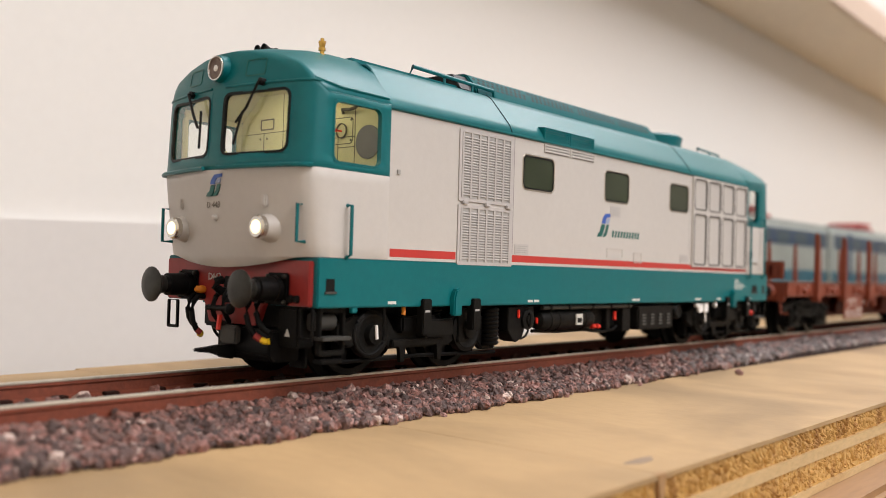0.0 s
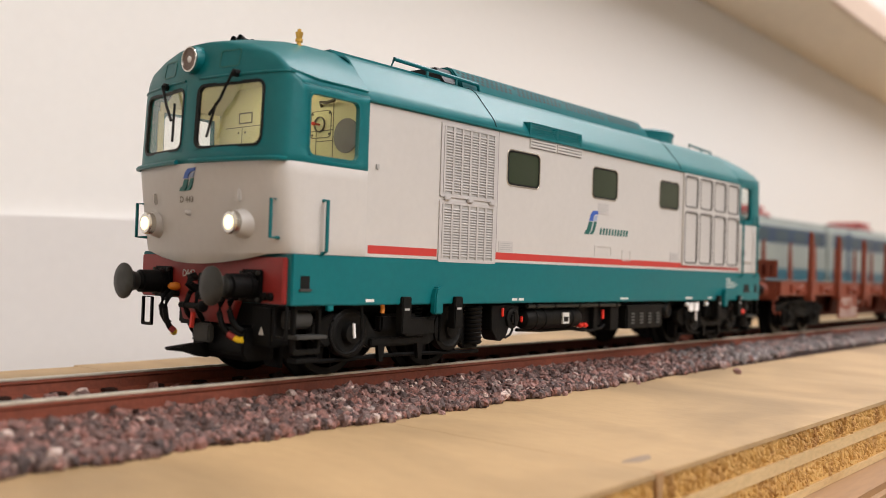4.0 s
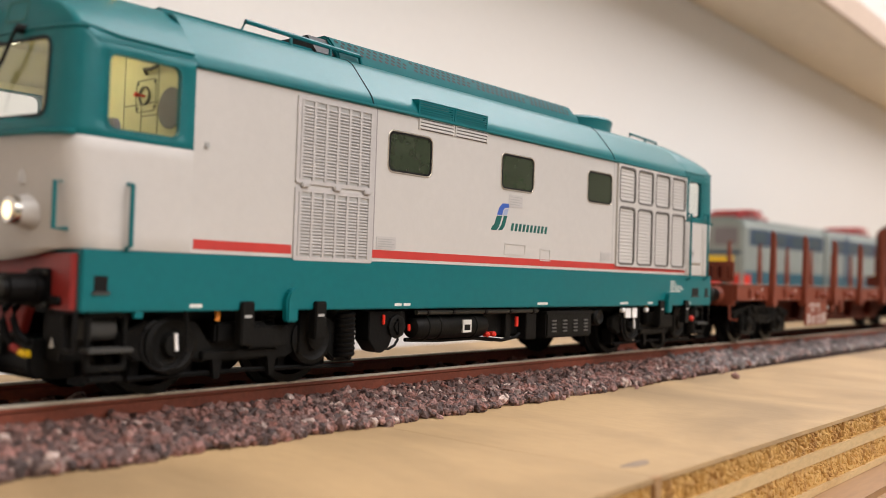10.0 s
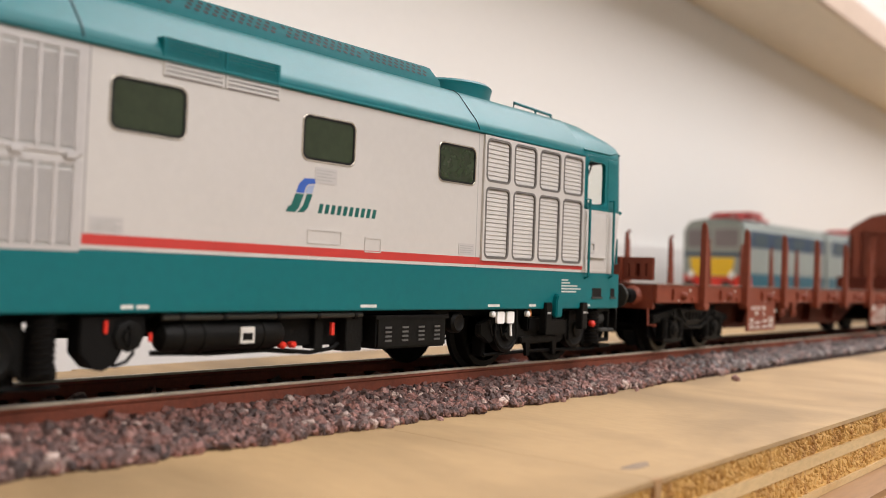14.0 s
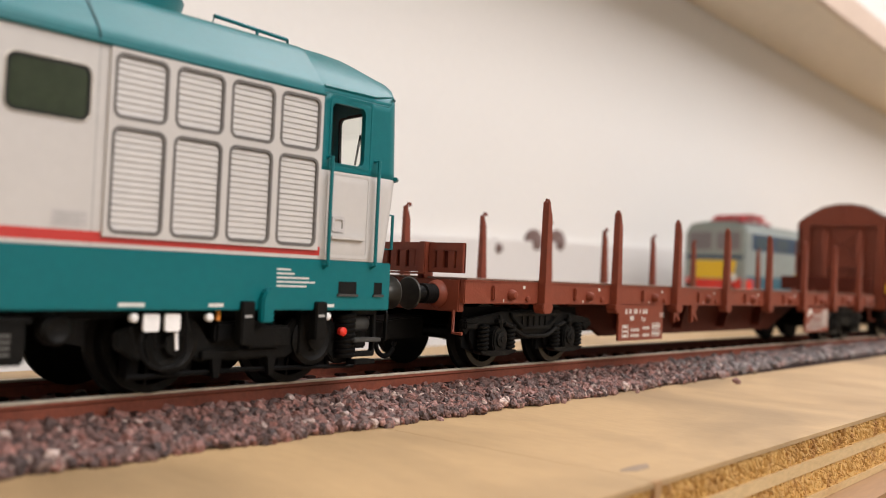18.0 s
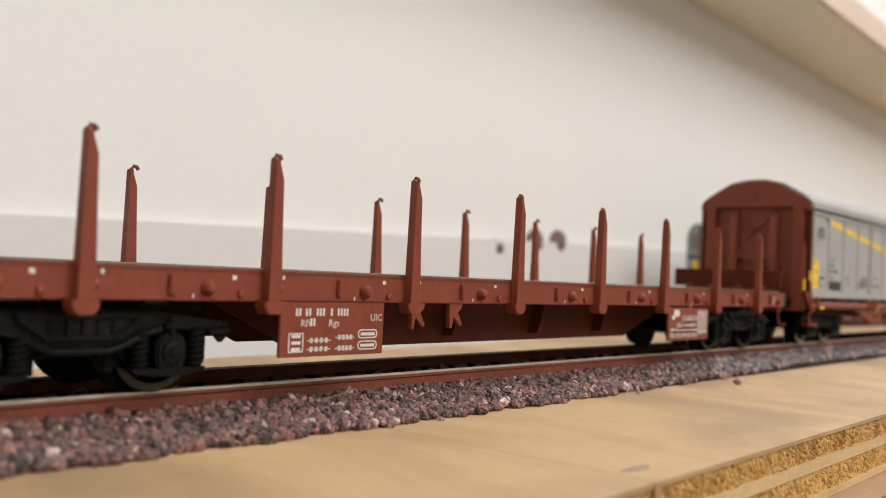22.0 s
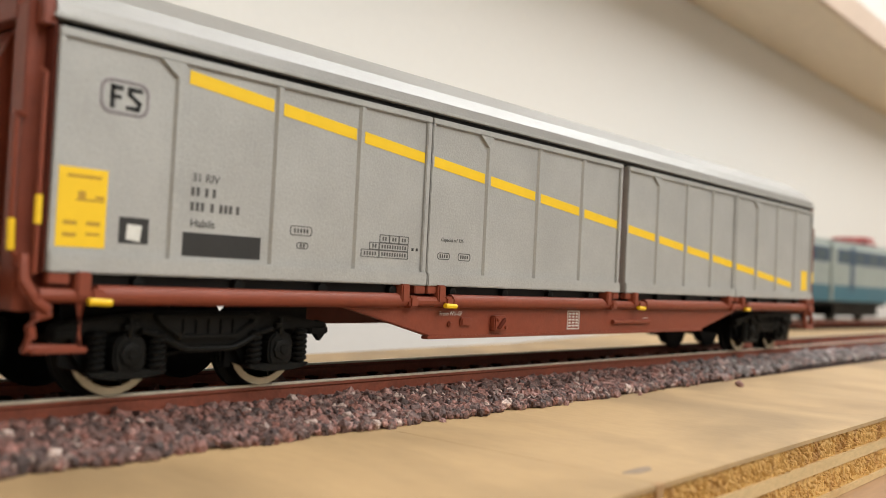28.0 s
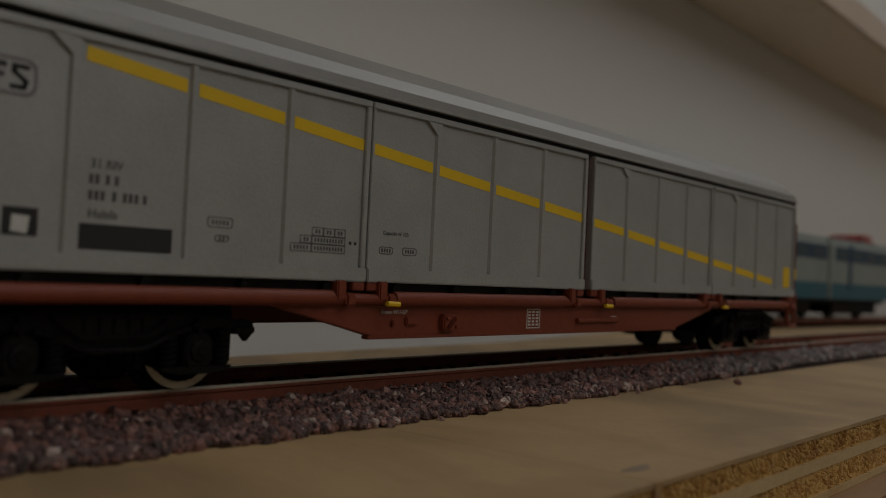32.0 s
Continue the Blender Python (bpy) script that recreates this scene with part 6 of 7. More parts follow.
        cells(154.6, 161.6, 6.0, 7.4, 4, 1)
        cells(154.6, 161.6, 7.4, 8.6, 5, 1)
        cells(162.0, 166.4, 4.9, 9.7, 3, 6)
        part("print_patch", Shape().prism(rounded(150.6, 153.2, 8.5, 9.9, 0.4), "y", *yb), PRINTW, pb)
        part("print_patch", Shape().prism(rounded(149.8, 151.2, 7.9, 8.8, 0.3), "y", *yb), PRINTW, pb)
        # end print
        part("print_frame", Shape().ring(rounded(205.2, 207.6, 11.9, 13.2, 0.1, 1), rounded(205.4, 207.4, 12.1, 13.0, 0.1, 1), "y", *sorted((s * 16.15, s * 16.24))), PRINTW, so)
        # stakes
        for i in range(8):
            x = STAKES[i]
            ya, yb = sorted((s * 16.2, s * 17.7))
            st = Shape()
            lv = [(9.9, -0.9, 1.0, 0.0), (14.5, -0.85, 0.95, 0.05), (20, -0.8, 0.72, 0.2), (25.4, -0.75, 0.55, 0.32), (27.2, -0.75, -0.05, 0.4), (27.8, -0.75, -0.1, 0.42)]
            rows = [[(x + a, ya + (q if s > 0 else 0), z), (x + b, ya + (q if s > 0 else 0), z), (x + b, yb - q * 0.6, z), (x + a, yb - q * 0.6, z), (x + a, ya + (q if s > 0 else 0), z)] for z, a, b, q in lv]
            st.grid(rows)
            st.add(rows[0][:4], [(0, 1, 2, 3)])
            st.add(rows[-1][:4], [(0, 1, 2, 3)])
            k = part("stake", st, OXIDE, t, "upright red-brown side stake with a hooked tip", weld=True, bevel=0.06)
            part("hook", Shape().tube([(x - 0.45, s * 16.75, 27.2), (x - 0.4, s * 16.75, 27.9), (x - 0.1, s * 16.75, 28.25), (x + 0.35, s * 16.75, 28.25), (x + 0.65, s * 16.75, 27.85)], 0.3, 8), OXIDE, k)
            part("socket", Shape().prism([(x - 1.5, 10.0), (x - 0.9, 9.2), (x + 0.9, 9.2), (x + 1.5, 10.0), (x + 1.5, 10.8), (x - 1.5, 10.8)], "y", s * 15.6, s * 17.9), OXIDE, k, bevel=0.15)
            part("stake_pin", Shape().lathe((x + 1.3, s * 16.2, 12.3), "y", [(0, 0.55), (s * 0.9, 0.5), (s * 1.1, 0.25)], 8), OXIDE, k)
    # plank floor
    pl = mesh_of("plank", Shape().box(-1.56, 1.56, -15.6, 15.6, 14.37, 14.62), DECK, 0.06)
    x = 3.0
    while x < ln - 2:
        piece("plank", pl, fr, (x, 0, 0))
        x += 3.2
    # end flaps and end beams
    for x, d in ((0.0, -1), (ln, 1)):
        eb = part("end_beam", Shape().box(*sorted((x, x - d * 1.4)), -15.2, 15.2, 9.4, 14.3), OXIDE, t, "red-brown end beam", bevel=0.15)
        buffer_pair(eb, x, d, 12.0, BUFFER, length=6.6)
        xa, xb = sorted((x - d * 1.5, x - d * 2.4))
        if d < 0:
            for y0, y1, n in ((-14.4, -7.0, 3), (-5.4, 5.4, 5), (7.0, 14.4, 3)):
                fl = part("end_flap", Shape().box(xa + 0.5, xb, y0, y1, 15.3, 20.0), OXIDE_AND_SHADE, t, "low red-brown end flap with upright slots", bevel=0.1)
                part("flap_rail", Shape().box(xa, xa + 0.55, y0, y1, 18.7, 20.0), OXIDE, fl, bevel=0.1)
                part("flap_rail", Shape().box(xa, xa + 0.55, y0, y1, 15.3, 16.1), OXIDE, fl, bevel=0.1)
                w = (y1 - y0) / n
                for j in range(n + 1):
                    yc = min(max(y0 + w * j, y0 + 0.7), y1 - 0.7)
                    part("flap_bar", Shape().box(xa, xa + 0.55, yc - 0.7, yc + 0.7, 16.05, 18.75), OXIDE, fl, bevel=0.08)
            for y in (-6.2, 6.2):
                part("flap_post", Shape().box(xa - 0.9, xb + 0.5, y - 0.75, y + 0.75, 13.6, 20.1), OXIDE, t, "red-brown post between the end flaps", bevel=0.15)
            part("walk_plate", Shape().box(xa - 2.6, xa - 0.8, -9.0, 2.0, 14.9, 15.2), OXIDE, t, bevel=0.1)
        else:
            fl = part("end_flap", Shape().box(xa, xb, -15.6, 15.6, 15.3, 19.9), OXIDE_AND_SHADE, t, "plain red-brown end flap", bevel=0.12)
            for y in (-11, -4, 4, 11):
                part("flap_hinge", Shape().prism([(y - 0.9, 14.4), (y + 0.9, 14.4), (y + 0.7, 16.0), (y - 0.7, 16.0)], "x", xa - 0.3, xb + 0.1), OXIDE, fl, bevel=0.1)
        cp = part("coupler", Shape().prism([(x - d * 5, 4.6), (x + d * 4.6, 4.4), (x + d * 4.6, 7.4), (x + d * 1.0, 7.9), (x - d * 5, 8.2)], "y", -3.2, 2.6), DARK, eb, "black coupler", bevel=0.25)
        part("coupling_loop", Shape().tube([(x + d * (3.0 + 2.1 * math.cos(w)), -2.4, 4.0 + 2.2 * math.sin(w)) for w in [radians(180 + 15 * q) for q in range(13)]], 0.4, 8), BLACK, cp, "black curved coupling loop")
        for s in (-1, 1):
            part("shunter_step", Shape().tube([(x, s * 13.5, 9.6), (x + d * 0.4, s * 13.8, 6.2), (x + d * 0.4, s * 15.6, 6.2)], 0.3, 6), OXIDE, eb)
            part("buffer_foot", Shape().lathe((x, s * 10, 12.0), "x", [(0, 2.2), (d * 0.8, 2.0), (d * 1.2, 1.6)], 16), OXIDE, eb)
    done = set()
    for ob in t.children_recursive:
        if ob.data.name not in done and not ob.name.startswith(("buffer", "coupler", "shunter")):
            done.add(ob.data.name)
            ob.data.transform(Matrix.Diagonal((1, 0.945, 1, 1)))
    freight_bogie(t, 22.6, WHEELRIM_D)
    freight_bogie(t, ln - 23.0, WHEELRIM_D)
    return t


def build_box_wagon():
    ln = 217.0
    t = thing("sliding_wall_wagon", (471.6, 0, RAIL_TOP), "silver sliding-wall van with red-brown ends and yellow stripe", "wagon", "wagons of the train")
    # the shade behind the doors is put into the darker brown
    part("body", Shape().box(3.1, ln - 3.1, -15.2, 15.2, 11.5, 37.9), OXIDE_AND_SHADE, t, "red-brown body behind the doors")
    # roof
    half = [(16.3, 38.1), (15.95, 39.9), (13.75, 41.95), (7.6, 45.4), (2.6, 46.45)]
    prof = [(-y, z) for y, z in half] + half[::-1]
    rf = part("roof", Shape().prism(prof, "x", 2.0, ln - 2.0), ROOFSILVER, t, "dull silver arched roof", sharp=12)
    for s in (-1, 1):
        part("gutter", Shape().box(1.6, ln - 1.6, *sorted((s * 16.2, s * 16.55)), 38.12, 38.6), SILVER, rf, bevel=0.08)
        # black strip paints the shade between doors and eave
        part("rain_strip", Shape().box(3.2, ln - 3.2, *sorted((s * 15.3, s * 15.75)), 37.3, 38.1), RUBBER_AND_SHADE, rf, "black sheet for the shade in the gap under the roof")
    # ends
    for x, d in ((0, -1), (ln, 1)):
        half = [(14.0, 37.5), (14.1, 38.6), (14.1, 40.6), (13.6, 41.3), (12.2, 41.9), (10.0, 43.4), (6.6, 45.1), (2.2, 45.9)]
        arch = [(-14.0, 9.5)] + [(-a, b) for a, b in half] + half[::-1] + [(14.0, 9.5)]
        en = part("end_wall", Shape().prism(arch, "x", x - d * 2.0, x - d * 3.2), OXIDE, t, "red-brown end wall with an arched top", bevel=0.1)
        crown = [(-13.9, 39.6)] + [(-a, b) for a, b in half[2:]] + half[:1:-1] + [(13.9, 39.6)]
        part("arch_plate", Shape().prism(crown, "x", x - d * 0.9, x - d * 2.1), OXIDE, en, "arched top plate", bevel=0.12)
        for y in (-1, 1):
            part("corner_post", Shape().prism([(x - d * 0.2, y * 14.0), (x - d * 0.2, y * 11.2), (x - d * 0.8, y * 11.2), (x - d * 0.8, y * 11.8), (x - d * 2.2, y * 11.8), (x - d * 2.2, y * 14.0)], "z", 9.5, 39.8), OXIDE, en, "deep corner post", bevel=0.12)
            c = y * 5.8
            part("end_fin", Shape().prism([(x - d * 2.1, 38.2), (x - d * 0.2, 34.0), (x - d * 0.2, 11.0), (x - d * 2.1, 11.0)], "y", c - 1.1, c + 1.1), OXIDE, en, "upright fin with a tapered top", bevel=0.12)
        part("end_rail", Shape().box(*sorted((x - d * 0.1, x - d * 2.1)), -11.6, 11.6, 38.3, 40.2), OXIDE, en, bevel=0.12)
        part("end_rail", Shape().box(*sorted((x - d * 0.9, x - d * 2.1)), -5.0, 5.0, 23.6, 25.4), OXIDE, en, bevel=0.12)
        part("end_rib", Shape().box(*sorted((x - d * 0.5, x - d * 1.0)), -0.6, 0.6, 40.1, 45.4), OXIDE, en, bevel=0.1)
        for s in (-1, 1):
            for za, zb in ((27.6, 35.6), (14.6, 22.4)):
                part("diagonal_brace", Shape().prism([(s * 4.6, za), (s * 3.7, za), (-s * 4.6, zb), (-s * 3.7, zb)], "x", x - d * 1.5, x - d * 2.1), OXIDE, en)
            part("side_post", Shape().box(*sorted((x - d * 2.0, x - d * 2.35)), *sorted((s * 14.0, s * 15.9)), 13.4, 37.6), OXIDE_AND_SHADE, en)
            part("eave_bracket", Shape().prism([(s * 13.9, 37.4), (s * 15.9, 37.4), (s * 15.6, 40.0), (s * 13.9, 41.2)], "x", x - d * 0.9, x - d * 2.2), OXIDE, en, bevel=0.1)
            part("handrail", Shape().tube([(x - d * 0.3, s * 14.4, 28.4), (x + d * 0.8, s * 14.6, 28.6), (x + d * 0.9, s * 15.2, 27.8), (x + d * 0.9, s * 15.3, 15.6), (x + d * 0.1, s * 15.0, 14.6)], 0.28, 8), OXIDE, en, "red-brown end handrail")
            part("side_handrail", Shape().tube([(x - d * 1.2, s * 15.2, 33.0), (x - d * 1.2, s * 16.2, 32.6), (x - d * 1.2, s * 16.2, 13.2)], 0.25, 7), OXIDE, en, "red-brown side handrail")
            part("yellow_grip", Shape().tube([(x - d * 1.2, s * 16.2, 20.8), (x - d * 1.2, s * 16.2, 18.0)], 0.36, 8), YELLOW, en, "yellow painted grip")
            part("yellow_grip", Shape().tube([(x + d * 0.9, s * 15.3, 18.4), (x + d * 0.8, s * 15.3, 15.4)], 0.38, 8), YELLOW, en, "yellow painted grip")
            part("corner_step", Shape().tube([(x - d * 3.0, s * 16.0, 9.4), (x - d * 1.5, s * 16.3, 9.1), (x - d * 1.0, s * 16.4, 8.2), (x - d * 1.2, s * 16.4, 7.2), (x - d * 0.5, s * 16.4, 6.1), (x - d * 6.0, s * 16.4, 6.0), (x - d * 6.0, s * 16.2, 10.8)], 0.5, 8), OXIDE, en, "red-brown hanging corner step")
            part("step_tread", Shape().box(*sorted((x - d * 1.0, x - d * 6.6)), *sorted((s * 14.4, s * 17.2)), 5.6, 6.2), OXIDE, en, bevel=0.15)
            part("step_bracket", Shape().tube([(x - d * 0.4, s * 15.6, 15.0), (x - d * 0.2, s * 16.2, 12.6), (x - d * 1.4, s * 16.6, 10.6), (x - d * 2.6, s * 16.6, 9.8)], 0.55, 8), OXIDE, en)
        eb = part("end_beam", Shape().box(*sorted((x + d * 0.1, x - d * 1.5)), -15.0, 15.0, 9.6, 13.8), OXIDE, t, "red-brown end beam", bevel=0.15)
        buffer_pair(eb, x, d, 12.0, BUFFER, length=6.4)
        cp = part("coupler", Shape().prism([(x - d * 5, 4.6), (x + d * 4.6, 4.4), (x + d * 4.6, 7.4), (x + d * 1.0, 7.9), (x - d * 5, 8.2)], "y", -3.2, 2.6), DARK, eb, "black coupler", bevel=0.25)
        part("coupling_loop", Shape().tube([(x + d * (3.0 + 2.1 * math.cos(w)), -2.4, 4.0 + 2.2 * math.sin(w)) for w in [radians(180 + 15 * q) for q in range(13)]], 0.4, 8), BLACK, cp, "black curved coupling loop")
        part("air_hose", Shape().tube([(x, 4, 10.5), (x + d * 2.4, 4.2, 9.5), (x + d * 2.8, 4.6, 6.0), (x + d * 1.2, 5, 4.6)], 0.45, 7), BLACK, eb, "black air hose")
    # sliding walls: four doors of four panels on each side
    edges = [(2.2, 57.2), (57.2, 111.4), (113.4, 164.0), (164.0, 215.0)]
    def stripe_z(x):
        return 35.3 - (x - 17.4) * 18.2 / 182.6
    for s in (-1, 1):
        for k in range(4):
            a0, b0 = edges[k]
            w = (b0 - a0) / 4
            a, b = a0 + 0.12, b0 - 0.12
            dr = part("sliding_door", Shape().box(a, b, *sorted((s * 15.2, s * 16.0)), 13.5, 37.4), SILVER, t, "silver sliding wall panel")
            ys = sorted((s * 15.95, s * 16.42))
            part("bottom_rail", Shape().box(a, b, *sorted((s * 15.95, s * 16.75)), 13.45, 15.3), SILVER, dr, "proud bottom rail of the door", bevel=0.15)
            part("top_rail", Shape().box(a, b, *ys, 36.5, 37.4), SILVER, dr, bevel=0.12)
            for e0, e1 in ((a, a + 0.55), (b - 0.9, b)):
                part("edge_post", Shape().box(e0, e1, *ys, 15.3, 36.5), SILVER, dr, bevel=0.1)
            for j in range(1, 4):
                xr = a0 + w * j
                part("rib", Shape().prism([(xr - 0.55, s * 15.95), (xr - 0.3, s * 16.45), (xr + 0.3, s * 16.45), (xr + 0.55, s * 15.95)], "z", 15.3, 36.5), SILVER, dr)
            part("rib_gusset", Shape().prism([(a + w - 2.6, 36.5), (a + w - 0.3, 34.7), (a + w + 0.4, 34.7), (a + w + 0.4, 36.5)], "y", s * 15.95, s * 16.44), SILVER, dr)
            # yellow stripe, panel by panel
            for j in range(4):
                p0, p1 = a0 + w * j + (0.75 if j else 0.7), a0 + w * (j + 1) - (0.75 if j < 3 else 1.1)
                if (k == 0 and j == 0) or p0 > 200:
                    continue
                if p0 > 190:
                    p1 = min(p1, 200.5)
                if k == 0 and j == 1:
                    p0 = 17.2
                part("yellow_stripe", Shape().prism([(p0, stripe_z(p0) + 0.75), (p0, stripe_z(p0) - 0.75), (p1, stripe_z(p1) - 0.75), (p1, stripe_z(p1) + 0.75)], "y", s * 15.9, s * 16.05), YELLOW, dr, "yellow diagonal stripe")
            for xe in (a + 1.2, b - 1.2):
                part("roller_block", Shape().box(xe - 1.1, xe + 1.1, *sorted((s * 15.4, s * 16.6)), 12.3, 13.4), OXIDE, dr, bevel=0.12)
        # labels on the door panels
        y0, y1 = sorted((s * 15.98, s * 16.05))
        lab = part("yellow_label", Shape().box(3.1, 8.3, y0, y1, 16.0, 23.9), YELLOW, t, "yellow label with dark print")
        yy = sorted((s * 16.03, s * 16.08))
        for a, b, z0, z1 in ((5.0, 8.0, 20.6, 20.8), (5.2, 6.0, 20.8, 21.6), (7.0, 8.0, 20.9, 21.2), (3.8, 5.2, 18.2, 18.6), (6.2, 7.7, 18.2, 18.6), (3.8, 5.2, 17.0, 17.4), (6.2, 7.7, 17.2, 17.5), (4.0, 7.6, 22.9, 23.2)):
            part("print_bar", Shape().box(a, b, *yy, z0, z1), OCHRE, lab)
        part("yellow_label", Shape().box(ln - 9, ln - 4.5, y0, y1, 15.8, 21), YELLOW, t, "yellow label with dark print")
        hold = part("label_holder", Shape().box(9.8, 13.2, y0, y1, 16.7, 19.4), PRINTB, t, "dark label holder with a white slip")
        part("slip", Shape().prism([(10.6, 17.1), (12.2, 16.9), (12.4, 18.6), (10.7, 18.7)], "y", *yy), PRINTW, hold)
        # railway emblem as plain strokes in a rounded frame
        em = part("emblem", Shape().ring(rounded(6.9, 12.4, 29.8, 33.4, 1.1), rounded(7.2, 12.1, 30.1, 33.1, 0.95), "y", y0, y1), DISCGREY, t, "dark emblem in a rounded frame")
        for pts in ([(8.0, 30.4), (8.5, 30.4), (8.5, 32.8), (8.0, 32.8)], [(8.0, 32.3), (9.4, 32.3), (9.4, 32.8), (8.0, 32.8)], [(8.0, 31.4), (9.2, 31.4), (9.2, 31.8), (8.0, 31.8)],
                    [(10.2, 32.35), (11.6, 32.35), (11.6, 32.8), (10.2, 32.8)], [(9.9, 32.8), (10.4, 32.8), (10.4, 31.7), (9.9, 31.9)], [(9.9, 32.0), (10.3, 32.2), (11.6, 31.3), (11.2, 31.0)], [(11.15, 31.4), (11.6, 31.4), (11.3, 30.4), (10.9, 30.5)], [(9.8, 30.4), (11.3, 30.4), (11.3, 30.85), (9.8, 30.85)]):
            part("emblem_stroke", Shape().prism(pts, "y", *yy), PRINTB, em)
        # running number as bars, class in letters
        for a, wd, z in ((18.2, 1.2, 22.4), (20.0, 0.6, 22.4), (21.0, 0.6, 22.4), (18.2, 2.0, 20.75), (20.8, 0.6, 20.75), (22.0, 1.9, 20.75), (24.3, 0.6, 20.75)):
            for q in range(max(1, round(wd / 0.66))):
                part("number_bar", Shape().box(a + q * 0.66, a + q * 0.66 + 0.4, y0, y1, z, z + 0.95), DISCINK, t)
        if s < 0:
            lettering("class_name", "Habils", 0.95, (18.2, -16.06, 18.95), DISCINK, t)
            lettering("traffic_code", "31 RIV", 0.95, (18.2, -16.06, 24.0), DISCINK, t)
            lettering("brake_text", "Freno WU-GP", 0.62, (60.9, -16.06, 9.2), PRINTW, t)
            lettering("capacity_text", "Capacità m³ 125", 0.55, (60.5, -16.06, 19.95), DISCINK, t)
        part("black_panel", Shape().box(17.4, 28.0, y0, y1, 15.75, 18.35), PRINTB, t, "black chalk panel")
        for o in ((32.4, 35.9, 19.0, 20.2), (33.5, 35.4, 17.4, 18.2), (59.9, 62.6, 17.3, 18.3), (64.5, 67.4, 17.3, 18.4), (44.5, 47.9, 16.95, 18.0), (47.9, 53.6, 16.95, 18.0), (46.0, 47.9, 18.0, 19.0), (47.9, 53.6, 18.0, 19.0), (47.9, 49.8, 19.0, 20.1), (49.8, 51.7, 19.0, 20.1), (51.7, 53.6, 19.0, 20.1)):
            rr = 0.35 if o[0] < 36 or o[0] > 59 else 0.02
            f = part("print_frame", Shape().ring(rounded(*o, rr, 2), rounded(o[0] + 0.1, o[1] - 0.1, o[2] + 0.1, o[3] - 0.1, rr * 0.8, 2), "y", y0, y1), DISCINK, t)
            n = max(1, int((o[1] - o[0] - 0.6) / 0.5))
            for q in range(n):
                xq = (o[0] + o[1]) / 2 + (q - (n - 1) / 2) * 0.5
                part("print_bar", Shape().box(xq - 0.12, xq + 0.12, y0, y1, (o[2] + o[3]) / 2 - 0.25, (o[2] + o[3]) / 2 + 0.25), DISCINK, f)
        for x in (54.3, 55.2):
            part("print_dot", Shape().box(x, x + 0.4, y0, y1, 18.2, 18.6), PRINTB, t)
        # lower guide rail and solebar
        gr = part("guide_rail", Shape().tube([(1.5, s * 16.4, 11.2), (ln - 1.5, s * 16.4, 11.2)], 0.72, 10), OXIDE, t, "red-brown lower door guide")
        for xa, xb in ((7.4, 51.2), (62.6, 105.0), (121.0, 157.0), (171.0, 209.0)):
            part("guide_sleeve", Shape().tube([(xa, s * 16.4, 11.3), (xb, s * 16.4, 11.3)], 1.02, 12), OXIDE, gr, "thicker rounded sleeve of the guide")
        for x in (6, 52.6, 60.2, 107, 117, 160, 168, 210):
            part("guide_bracket", Shape().box(x - 1.0, x + 0.6, *sorted((s * 15.2, s * 17.3)), 11.0, 13.6), OXIDE, gr, bevel=0.2)
            part("clamp", Shape().box(x + 0.4, x + 2.2, *sorted((s * 15.8, s * 17.6)), 10.3, 12.0), OXIDE, gr, bevel=0.3)
        for x in (6, 60.2, 117, 168):
            part("yellow_lever", Shape().tube([(x + 0.2, s * 17.5, 10.7), (x + 2.6, s * 17.5, 10.6)], 0.38, 7), YELLOW, gr, "yellow lever end")
        for q in range(16):
            part("roller", Shape().lathe((12.5 + q * 12.8, s * 15.3, 12.6), "y", [(0, 0.75), (s * 0.8, 0.75), (s * 0.9, 0.4)], 10), DARK, gr, "dark door roller")
        # the shade behind the rollers is a painted black strip
        part("roller_slot", Shape().box(3.2, ln - 3.2, *sorted((s * 15.0, s * 15.32)), 12.1, 13.5), RUBBER_AND_SHADE, gr, "black sheet for the shade in the slot under the doors")
        sb = part("solebar", Shape().prism([(41, 10.6), (60, 6.0), (148, 6.0), (169, 10.6)], "y", s * 14.8, s * 15.8), OXIDE, t, "red-brown solebar", bevel=0.15)
        part("solebar_flange", Shape().box(58.5, 148.5, *sorted((s * 14.8, s * 16.1)), 5.8, 6.3), OXIDE, sb, bevel=0.1)
        for a, b, z0, z1 in ((65.8, 68.4, 7.6, 8.9), (63.0, 63.8, 7.5, 8.4)):
            part("solebar_box", Shape().box(a, b, *sorted((s * 15.7, s * 16.3)), z0, z1), OXIDE, sb, bevel=0.2)
        gb = part("gear_box", Shape().box(73.2, 76.4, *sorted((s * 15.7, s * 16.9)), 6.8, 9.2), OXIDE, sb, "square red-brown gear box", bevel=0.22)
        yb = sorted((s * 16.85, s * 17.2))
        part("lever", Shape().prism([(73.7, 7.3), (74.4, 7.1), (75.7, 8.3), (75.6, 8.9), (75.0, 8.7)], "y", *yb), OXIDE_AND_SHADE, gb, bevel=0.08)
        for xq, zq in ((73.9, 8.6), (75.9, 7.4)):
            part("bolt_head", Shape().lathe((xq, s * 16.85, zq), "y", [(0, 0.32), (s * 0.3, 0.28), (s * 0.36, 0.1)], 8), OXIDE, gb)
        part("brake_handle", Shape().tube([(110, s * 16.2, 8.0), (124, s * 16.2, 8.0)], 0.45, 7), OXIDE, sb)
